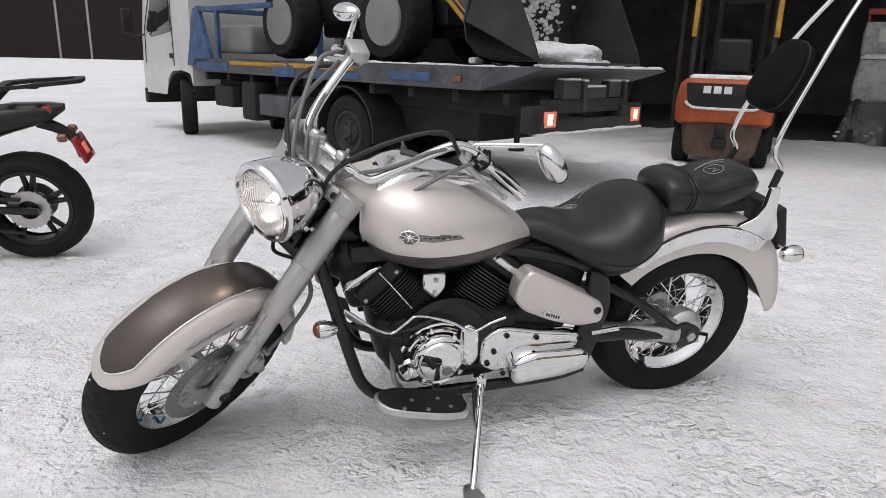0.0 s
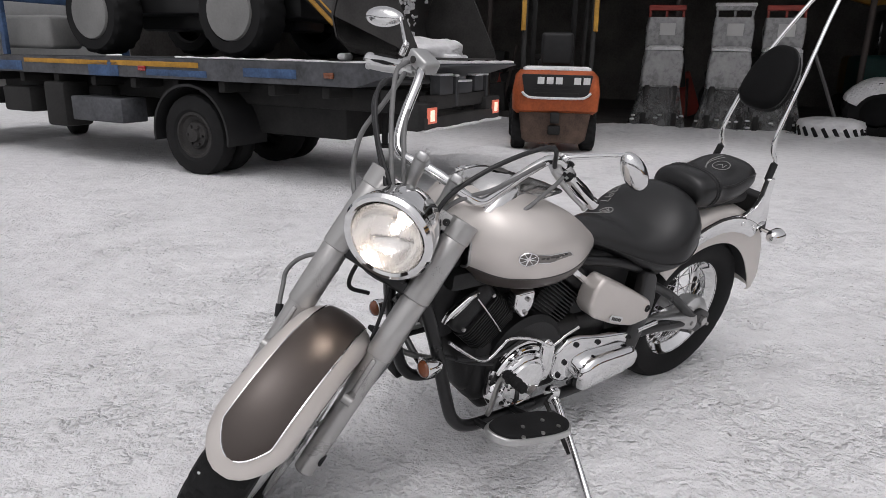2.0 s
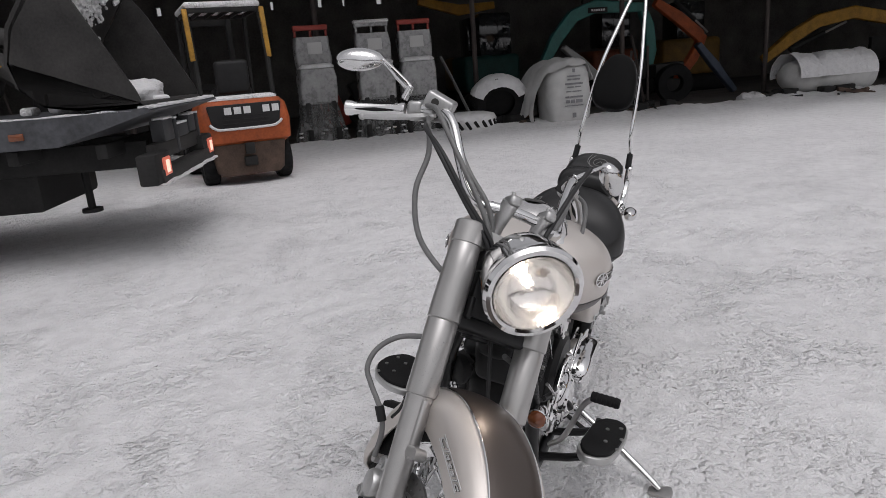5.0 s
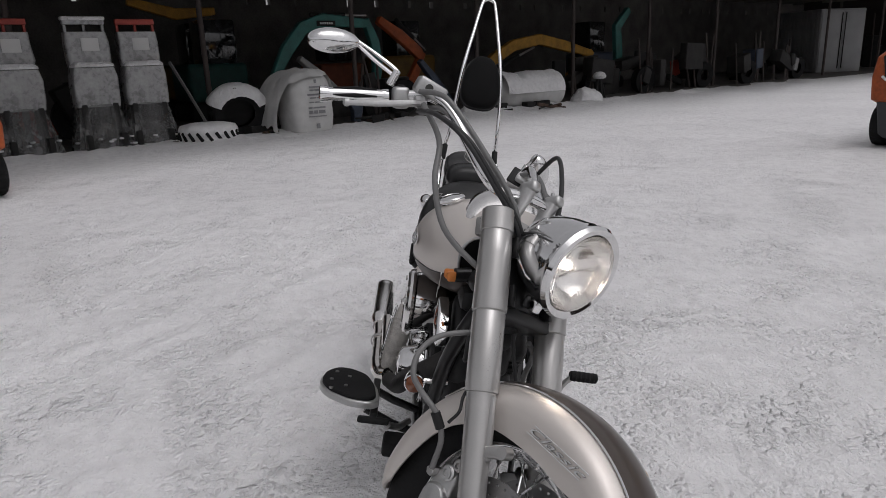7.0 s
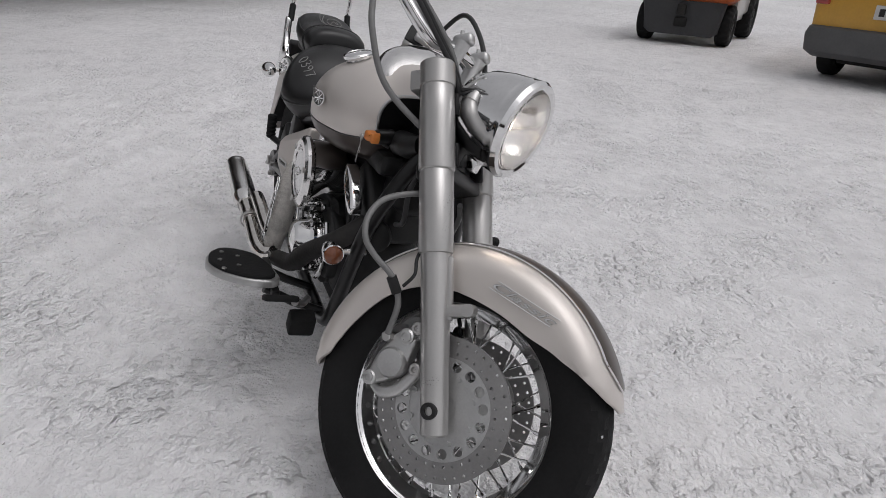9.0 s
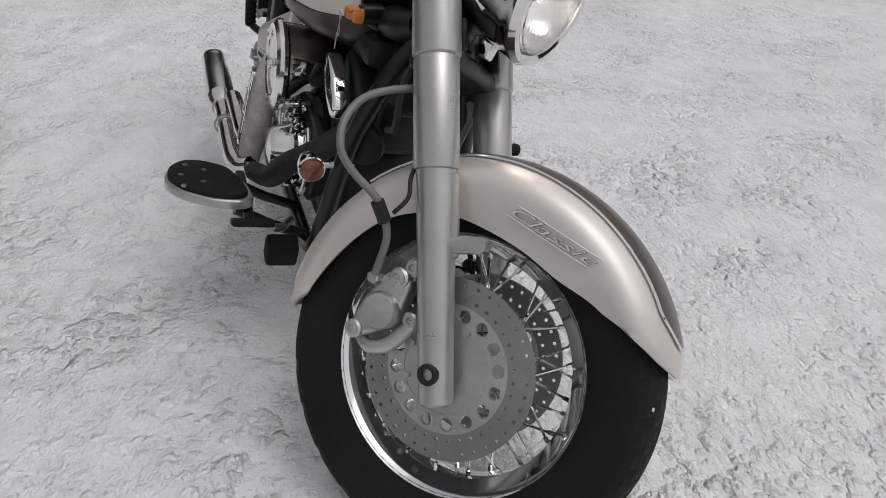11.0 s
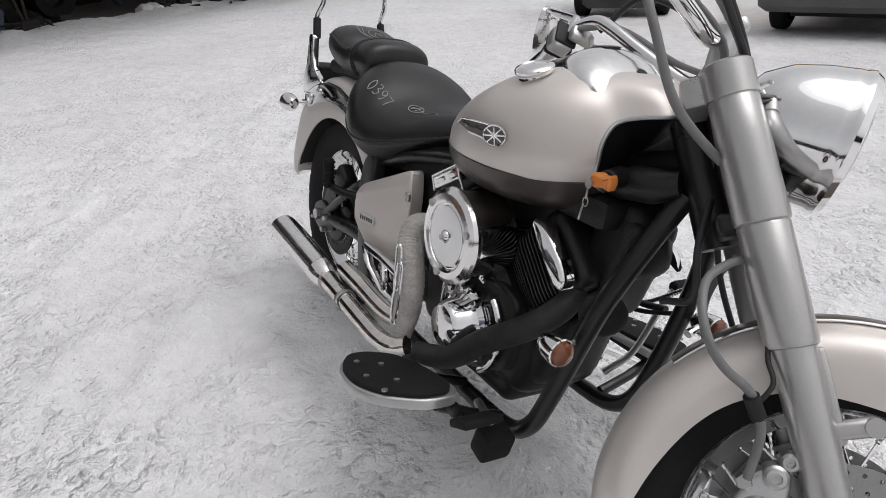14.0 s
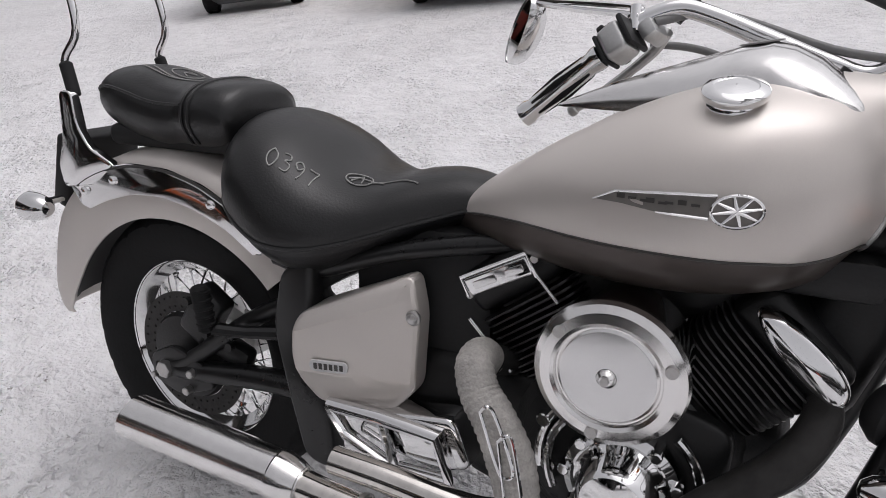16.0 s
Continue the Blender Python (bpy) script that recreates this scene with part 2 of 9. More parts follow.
CONTAINER = mat("grey_white_container", (0.30, 0.30, 0.30), 0.55, 0, 0.8, 1.1, 1.5, 20.0)
VAN_YELLOW = mat("van_yellow_paint", (0.55, 0.30, 0.035), 0.4, 0, 0.85, 1.08, 3.0, 40.0, coat=0.3)
VAN_GREY = mat("grey_bumper_plastic", (0.085, 0.085, 0.087), 0.6, 0, 0.75, 1.2, 4, 60)
LIT_RED = glow("red_lens_glow", (0.8, 0.2, 0.13), 0.3)
LIT_PALE = glow("lit_lamp_core", (1.0, 0.6, 0.45), 1.2)
DISC = mat("brake_disc_steel", (0.34, 0.335, 0.33), 0.42, 0.9, 0.85, 1.1, 10.0, 200.0)
# machine paints darkened: the shed's shade put into the colour
SHADED_ORANGE = mat("shaded_orange_machine", (0.17, 0.045, 0.02), 0.6, 0, 0.5, 1.2, 4, 30, spec=0.3)
SHADED_YELLOW = mat("shaded_yellow_machine", (0.17, 0.095, 0.02), 0.6, 0, 0.5, 1.2, 4, 30, spec=0.3)
SHADED_TEAL = mat("shaded_teal_machine", (0.012, 0.055, 0.048), 0.6, 0, 0.5, 1.2, 4, 30, spec=0.3)
RUSTED = mat("rust_and_mud", (0.085, 0.058, 0.045), 0.8, 0.0, 0.4, 1.5, 6, 50, bump=0.4, bump_scale=60, spec=0.25)
SHELL = mat("wavy_chrome", (0.80, 0.80, 0.80), 0.14, 1.0, 0.9, 1.04, 8.0, 90.0, bump=0.6, bump_scale=26)
FINRIM = mat("bare_fin_rim", (0.06, 0.06, 0.06), 0.35, 0.8, 0.6, 1.2, 30, 200)
POLISH = mat("polished_disc", (0.70, 0.70, 0.70), 0.15, 1.0, 0.9, 1.06, 6.0, 90.0, rvar=0.3)
DULLCHROME = mat("frosted_chrome", (0.86, 0.85, 0.84), 0.16, 1.0, 0.9, 1.05, 6.0, 60.0, rvar=0.4)
LETTER = mat("pale_letter_metal", (0.72, 0.72, 0.72), 0.35, 0.2)
FORK2 = mat("forklift_grey_steel", (0.042, 0.043, 0.046), 0.6, 0.1, 0.7, 1.3, 4, 40)

# ---- mesh helpers ----
def V(*a):
    return Vector(a)


def finish(name, bm, material, parent=None, label="", smooth=35):
    """Links a bmesh as one mesh object."""
    bmesh.ops.remove_doubles(bm, verts=bm.verts, dist=1e-5)
    bmesh.ops.recalc_face_normals(bm, faces=bm.faces)
    lim = radians(smooth)
    for f in bm.faces:
        f.smooth = True
    for e in bm.edges:
        if len(e.link_faces) > 2 or len(e.link_faces) == 2 and e.calc_face_angle(0) > lim:
            e.smooth = False
    me = bpy.data.meshes.new(name)
    bm.to_mesh(me)
    bm.free()
    me.materials.append(material)
    ob = new(name, me)
    if parent:
        ob.parent = parent
    if label:
        tagged(ob, label)
    return ob


def part(name, bm, material, parent, label="", smooth=35):
    return finish(name, bm, material, parent, label, smooth)


def parts(name, bm, material, parent, label="", smooth=35):
    """Links each separate piece of a bmesh as a part of its own."""
    left = set(bm.verts)
    while left:
        island, todo = set(), [min(left, key=lambda v: v.index)]
        while todo:
            v = todo.pop()
            if v in island:
                continue
            island.add(v)
            todo += [e.other_vert(v) for e in v.link_edges]
        left -= island
        one, made = bm_new(), {}
        for v in island:
            made[v] = one.verts.new(v.co)
        for f in {f for v in island for f in v.link_faces}:
            one.faces.new([made[v] for v in f.verts])
        part(name, one, material, parent, label, smooth)
    bm.free()


def thing(name, m, label, category, group="", kind=""):
    ob = new(name)
    ob.empty_display_size = 0.1
    ob.matrix_world = m
    return tagged(ob, label, category, group, kind)


def piece(name, mesh, m, parent):
    """An object of its own on a shared mesh."""
    ob = new(name, mesh)
    ob.parent = parent
    ob.matrix_basis = m
    return ob


def bm_new():
    return bmesh.new()


def frame_of(axis, up=None):
    """A turn whose z lies along axis."""
    z = Vector(axis).normalized()
    up = Vector(up) if up else (V(0, 0, 1) if abs(z.z) < 0.9 else V(1, 0, 0))
    x = up.cross(z).normalized()
    y = z.cross(x)
    return Matrix((x, y, z)).transposed().to_4x4()


def box(bm, c, size, bevel=0.0, turn=None, seg=2):
    r = bmesh.ops.create_cube(bm, size=1.0)
    vs = r["verts"]
    bmesh.ops.scale(bm, vec=size, verts=vs)
    if bevel:
        es = list({e for v in vs for e in v.link_edges})
        r = bmesh.ops.bevel(bm, geom=es, offset=min(bevel, min(size) * 0.49), segments=seg, affect="EDGES", profile=0.5)
        vs = list({v for f in r["faces"] for v in f.verts} | {v for v in vs if v.is_valid})
    m = Matrix.Translation(c) @ (turn.to_4x4() if turn else Matrix.Identity(4))
    bmesh.ops.transform(bm, matrix=m, verts=[v for v in vs if v.is_valid])
    return bm


def rings(bm, rows, closed=True, cap0=False, cap1=False, loop=False):
    """Faces between rows of points; closed: each row is a ring; loop: the last row joins the first."""
    vr = [[bm.verts.new(p) for p in row] for row in rows]
    n = len(vr[0])
    pairs = list(zip(vr, vr[1:])) + ([(vr[-1], vr[0])] if loop else [])
    for a, b in pairs:
        for i in range(n if closed else n - 1):
            j = (i + 1) % n
            try:
                bm.faces.new((a[i], a[j], b[j], b[i]))
            except ValueError:
                pass
    if cap0:
        bm.faces.new(vr[0][::-1])
    if cap1:
        bm.faces.new(vr[-1])
    return vr


def lathe(bm, profile, origin=(0, 0, 0), axis=(0, 0, 1), seg=32, cap=False, dent=None):
    """profile: (radius, height) pairs turned about axis at origin."""
    m = Matrix.Translation(origin) @ frame_of(axis)
    rows = []
    for k, (r, h) in enumerate(profile):
        row = []
        for i in range(seg):
            a = 2 * math.pi * i / seg
            rr = r - (dent(k, i) if dent else 0)
            row.append(m @ V(rr * math.cos(a), rr * math.sin(a), h))
        rows.append(row)
    rings(bm, rows, True, cap, cap)
    return bm


def cyl(bm, p0, p1, r0, r1=None, seg=16, bevel=0.0):
    p0, p1 = Vector(p0), Vector(p1)
    h = (p1 - p0).length
    r1 = r0 if r1 is None else r1
    prof = [(r0, 0), (r1, h)]
    if bevel:
        prof = [(max(r0 - bevel, 1e-4), 0), (r0, bevel), (r1, h - bevel), (max(r1 - bevel, 1e-4), h)]
    return lathe(bm, prof, p0, p1 - p0, seg, True)


def spline(pts, per=8):
    """A smooth line through points."""
    P = [Vector(p) for p in pts]
    P = [2 * P[0] - P[1]] + P + [2 * P[-1] - P[-2]]
    out = []
    for a, b, c, d in zip(P, P[1:], P[2:], P[3:]):
        for i in range(per):
            t = i / per
            out.append(0.5 * (2 * b + (c - a) * t + (2 * a - 5 * b + 4 * c - d) * t * t + (3 * b - a - 3 * c + d) * t**3))
    out.append(P[-2])
    return out


def tube(bm, pts, r, seg=12, smooth=0, cap=True, flat=1.0, wobble=0.0):
    """A tube along points; r: a radius or a list of them, point by point."""
    P = spline(pts, smooth) if smooth else [Vector(p) for p in pts]
    n = len(P)
    if isinstance(r, (list, tuple)):
        R = [float(np.interp(i / (n - 1) * (len(r) - 1), range(len(r)), r)) for i in range(n)]
    else:
        R = [r] * n
    rows, x = [], None
    for i in range(n):
        d = (P[min(i + 1, n - 1)] - P[max(i - 1, 0)]).normalized()
        if x is None:
            x = d.orthogonal().normalized()
        x = (x - d * x.dot(d)).normalized()
        y = d.cross(x)
        k = R[i] * (1 + wobble * math.sin(i * 2.1))
        rows.append([P[i] + x * math.cos(2 * math.pi * j / seg) * k + y * math.sin(2 * math.pi * j / seg) * k * flat for j in range(seg)])
    rings(bm, rows, True, cap, cap)
    return bm


def prism(bm, outline, m, depth, bevel=0.0, crown=0.0):
    """A flat outline (x, y) given thickness along z, with rounded rims, placed by m."""
    n = len(outline)
    c = Vector((sum(p[0] for p in outline) / n, sum(p[1] for p in outline) / n, 0))
    pts = [V(p[0], p[1], 0) for p in outline]

    def inset(k):
        out = []
        for i, p in enumerate(pts):
            d1, d2 = (p - pts[i - 1]).normalized(), (pts[(i + 1) % n] - p).normalized()
            q = d1 + d2
            nrm = V(-q.y, q.x, 0).normalized() if q.length > 1e-6 else (c - p).normalized()
            if nrm.dot(c - p) < 0:
                nrm = -nrm
            out.append(p + nrm * k)
        return out

    rows = [[m @ p for p in pts]]
    if bevel:
        for a in (0, 30, 60, 90):
            k, h = bevel * (1 - math.cos(radians(a))), depth - bevel + bevel * math.sin(radians(a))
            rows.append([m @ (p + V(0, 0, h)) for p in inset(k)])
    else:
        rows.append([m @ (p + V(0, 0, depth)) for p in pts])
    vr = rings(bm, rows, True, True, False)
    top = vr[-1]
    if crown:
        mid = bm.verts.new(m @ (c + V(0, 0, depth + crown)))
        half = [bm.verts.new(m @ ((c + (p - c) * 0.55) + V(0, 0, depth + crown * 0.72))) for p in inset(bevel)]
        for i in range(n):
            j = (i + 1) % n
            bm.faces.new((top[i], top[j], half[j], half[i]))
            bm.faces.new((half[i], half[j], mid))
    else:
        bm.faces.new(top)
    return bm


def rounded(pts, r, n=4):
    """An outline with its corners rounded."""
    out = []
    P = [Vector((*p, 0)) for p in pts]
    for i, p in enumerate(P):
        a, b = P[i - 1] - p, P[(i + 1) % len(P)] - p
        k = min(r, a.length * 0.45, b.length * 0.45)
        a, b = p + a.normalized() * k, p + b.normalized() * k
        for j in range(n + 1):
            t = j / n
            q = a * (1 - t) ** 2 + p * 2 * t * (1 - t) + b * t * t
            out.append((q.x, q.y))
    return out


def lerp(xs, ys, x):
    return float(np.interp(x, xs, ys))


def curve(xs, ys, x):
    """A smooth curve through points."""
    i = max(0, min(len(xs) - 2, int(np.searchsorted(xs, x)) - 1))
    t = (x - xs[i]) / (xs[i + 1] - xs[i])
    t = max(0.0, min(1.0, t))
    a, b, c, d = ys[max(i - 1, 0)], ys[i], ys[i + 1], ys[min(i + 2, len(ys) - 1)]
    return 0.5 * (2 * b + (c - a) * t + (2 * a - 5 * b + 4 * c - d) * t * t + (3 * b - a - 3 * c + d) * t**3)


def plate_xz(bm, outline, y, depth, bevel=0.0, crown=0.0, side=1):
    """An outline in x and z, standing at y, thick towards side (1: to the left)."""
    m = Matrix(((1, 0, 0, 0), (0, 0, side, y), (0, 1, 0, 0), (0, 0, 0, 1)))
    return prism(bm, outline, m, depth, bevel, crown)


def perforated(bm, r0, r1, n, hole, thick, k=12, phase=0.0):
    """A ring about y, with n round holes right through it."""
    for s in range(n):
        a0, a1 = 2 * math.pi * (s + phase) / n, 2 * math.pi * (s + 1 + phase) / n
        am, rm = (a0 + a1) / 2, (r0 + r1) / 2
        pol = lambda r, a: (r * math.cos(a), r * math.sin(a))  # noqa: E731
        q = k // 4
        rim = [pol(r0, a0 + (a1 - a0) * i / q) for i in range(q)] + [pol(r0 + (r1 - r0) * i / q, a1) for i in range(q)]
        rim += [pol(r1, a1 + (a0 - a1) * i / q) for i in range(q)] + [pol(r1 + (r0 - r1) * i / q, a0) for i in range(q)]
        cx, cz = pol(rm, am)
        inner = []
        for x, z in rim:
            d = math.hypot(x - cx, z - cz)
            inner.append((cx + (x - cx) / d * hole, cz + (z - cz) / d * hole))
        ring = lambda o, y: [V(x, y, z) for x, z in o]  # noqa: E731
        rings(bm, [ring(inner, -thick / 2), ring(rim, -thick / 2), ring(rim, thick / 2), ring(inner, thick / 2)], True, loop=True)
    return bm

# ---- ground, shed, walls ----
SHED0, SHED_D, SHED_N = V(7.6, 10.0, 0), V(0.8351, -0.5501, 0), V(0.5501, 0.8351, 0)


def shed(s, k, z=0.0):
    """A place s metres along the shed's front and k metres into it."""
    return SHED0 + SHED_D * s + SHED_N * k + V(0, 0, z)


def ground_height(x, y):
    p = V(x, y, 0)
    near = math.exp(-((max(0.0, (p - V(0.5, 2.0, 0)).length - 3.0) / 1.6) ** 2))
    mid = math.exp(-((max(0.0, (p - V(0.5, 2.0, 0)).length - 4.5) / 4.0) ** 2))
    h = 0.012 * noise.noise(p * 0.5) + mid * 0.010 * noise.noise(p * 1.1)
    if near > 0.01:
        h += near * (0.009 * noise.noise(p * 4.3) + 0.006 * noise.noise(p * 9.0) + 0.0040 * abs(noise.noise(p * 17.0)) + 0.0030 * noise.noise(p * 27.0) + 0.008 * max(0.0, noise.noise(p * 21.0 + V(5, 1, 7)) - 0.26) + 0.018 * max(0.0, noise.noise(p * 12.5 + V(3, 8, 1)) - 0.32) - 0.018 * max(0.0, noise.noise(p * 5.5 + V(9, 2, 5)) - 0.30))
    q = p - SHED0
    s, k = q.dot(SHED_D), q.dot(SHED_N)
    # ploughed bank along the shed
    if -9 < s < 26:
        bank = math.exp(-(((k + 0.15) / 0.5) ** 2))
        h += bank * (0.10 + 0.09 * noise.noise(V(s * 1.3, k * 2, 4)) + 0.06 * noise.noise(V(s * 5, k * 5, 1)))
    # bank under the truck's tail and the forklift
    d = (p - V(1.9, 8.6, 0)).length
    h += 0.10 * math.exp(-((d / 0.9) ** 2)) * (0.6 + noise.noise(p * 3))
    # scuffed lane where vehicles pass
    if mid > 0.02:
        lane = (x - 2.0) * 0.24 + (y - 3.9) * 0.97
        for off in (-0.75, 0.0, 0.62, 1.9):
            q2 = (lane - off - 0.10 * noise.noise(V(x * 0.35, off * 3, 2))) / 0.13
            if abs(q2) < 2:
                h += 0.011 * (math.exp(-((abs(q2) - 1.1) / 0.28) ** 2) - math.exp(-(q2 ** 2) * 1.5)) * mid * (0.6 + 0.6 * noise.noise(V(x * 0.9, off, 5)))
    # wheel tracks
    for ox, oy, dx, dy in () if near < 0.01 else ((3.0, 4.0, 0.86, 0.51), (3.3, 3.4, 0.86, 0.51), (2.0, 0.2, 0.97, -0.2)):
        t = (x - ox) * -dy + (y - oy) * dx
        h -= 0.012 * math.exp(-((t / 0.10) ** 2)) * (0.6 + 0.5 * noise.noise(p * 2.2))
    # lumps beside the van
    d = (p - V(6.2, -1.0, 0)).length
    h += 0.05 * math.exp(-((d / 0.35) ** 2))
    return h


def axis_lines(lo, hi, fine0, fine1, step):
    a = list(np.arange(fine0, fine1 + 1e-6, step))
    g, x = step, fine1
    while x < hi:
        g *= 1.10
        x += g
        a.append(x)
    g, x = step, fine0
    while x > lo:
        g *= 1.10
        x -= g
        a.insert(0, x)
    return a


GX, GY = axis_lines(-900, 900, -2.6, 3.4, 0.017), axis_lines(-900, 900, -0.2, 4.4, 0.017)
gv = [(x, y, ground_height(x, y) if abs(x) < 60 and abs(y) < 60 else 0.0) for y in GY for x in GX]
nx = len(GX)
gf = [(j * nx + i, j * nx + i + 1, (j + 1) * nx + i + 1, (j + 1) * nx + i) for j in range(len(GY) - 1) for i in range(nx - 1)]
gm = bpy.data.meshes.new("ground")
gm.from_pydata(gv, [], gf)
gm.polygons.foreach_set("use_smooth", [True] * len(gf))
gm.materials.append(SNOW)
tagged(new("ground", gm), "trampled white packed snow with dark grit", "snow ground", kind="structure")

# ridge of ploughed snow along the shed's front
bv, bf = [], []
SS, KK = np.arange(-9.0, 16.0, 0.07), np.linspace(-0.75, 0.75, 17)
for s in SS:
    for k in KK:
        p = shed(s, k + 0.12 * noise.noise(V(s * 0.7, 0, 9)) - 0.10)
        fall = max(0.0, 1 - (k / 0.75) ** 2)
        h = fall * (0.085 + 0.075 * noise.noise(V(s * 1.2, k * 1.5, 4)) + 0.05 * noise.noise(V(s * 4.5, k * 4.5, 1)) + 0.02 * noise.noise(V(s * 11, k * 11, 2)))
        bv.append(p + V(0, 0, max(h, 0.0) - 0.012 + 0.012 * fall))
nk = len(KK)
for i in range(len(SS) - 1):
    for j in range(nk - 1):
        bf.append((i * nk + j, i * nk + j + 1, (i + 1) * nk + j + 1, (i + 1) * nk + j))
bank_me = bpy.data.meshes.new("snow_bank")
bank_me.from_pydata(bv, [], bf)
bank_me.polygons.foreach_set("use_smooth", [True] * len(bf))
bank_me.materials.append(FRESH)
tagged(new("snow_bank", bank_me), "low ridge of ploughed snow along the shed", "snow bank", kind="structure")

# shed: back wall with a row of daylight gaps, roof, posts
bm = bm_new()
turn = Matrix((SHED_D, SHED_N, V(0, 0, 1))).transposed()
box(bm, shed(22, 9.2, 1.58), (70, 0.2, 3.16), 0, turn)
box(bm, shed(22, 9.2, 3.70), (70, 0.2, 0.62), 0, turn)
box(bm, shed(-12.9, 4.6, 1.95), (0.2, 9.4, 3.9), 0, turn)
rnd = random.Random(5)
x = -13.0
while x < 57:
    w = 0.6 + 1.3 * rnd.random()
    box(bm, shed(x + w / 2, 9.2, 3.275), (w, 0.2, 0.24), 0, turn)
    x += w + 0.04 + 0.13 * rnd.random()
tagged(finish("wall_north", bm, SHED_WALL, smooth=30), "dark board back wall with daylight gaps under the roof", "wall", kind="structure")
# roof is out of view; its low forward overhang is added for shade
bm = bm_new()
box(bm, shed(22, 3.35, 3.99), (71, 12.3, 0.16), 0, turn)
for k in range(36):
    box(bm, shed(-12 + k * 2, 3.35, 3.84), (0.1, 12.0, 0.14), 0, turn)
tagged(finish("ceiling", bm, SHED_WALL), "dark timber shed roof out of view, brought forward to shade the machines", "roof", kind="structure")
for i, s in enumerate((-9.0, -5.2, -1.6, 1.58, 4.95, 8.63, 12.35, 16.0, 20.0, 24.5, 29.0, 35.0, 42.0, 50.0)):
    bm = bm_new()
    cyl(bm, shed(s, 1.5, -0.02), shed(s, 1.5, 3.9), 0.055, 0.05, 12)
    box(bm, shed(s, 1.5, 0.02), (0.2, 0.2, 0.03), 0.005, turn)
    tagged(finish("post", bm, SHED_POST), "thin rusty steel post holding the shed roof", "post", "shed posts", kind="structure")
bm = bm_new()
box(bm, shed(22, 4.75, 0.012), (69, 8.7, 0.02), 0, turn)
tagged(finish("floor", bm, SHED_WALL), "dark bare floor under the shed roof", "floor", kind="structure")

# ---- the silver cruiser ----
LEAN_DEG, HEADING = 11.0, 200.2
BIKE = pose(0.8924, 2.7306, 0, 0, 0, HEADING) @ pose(0, 0, 0, -LEAN_DEG, 0, 0)
bike = thing("motorcycle", BIKE, "champagne and dark bronze cruiser motorcycle leaning on its side stand", "motorcycle")

RAKE, STEER = radians(33), radians(44)
AX = V(-math.sin(RAKE), 0, math.cos(RAKE))
NX = V(math.cos(RAKE), 0, math.sin(RAKE))
HEAD0, PIVOT = V(1.603, 0, 0.271), V(-math.sin(radians(36)), 0, math.cos(radians(36)))
FA = V(1.643, 0, 0.300)  # front axle, bars straight
TURN_BARS = Matrix.Translation(HEAD0) @ Matrix.Rotation(STEER, 4, PIVOT) @ Matrix.Translation(FA - HEAD0 + V(0, -0.024, 0)) @ Matrix.Rotation(radians(3.0), 4, "X") @ Matrix.Translation(-FA)
RA = V(0, 0, 0.305)  # rear axle


def turned(bm):
    bmesh.ops.transform(bm, matrix=TURN_BARS, verts=bm.verts)
    return bm


def spart(name, bm, material, parent=None, label="", smooth=35):
    """A part that turns with the bars."""
    return part(name, turned(bm), material, parent or bike, label, smooth)


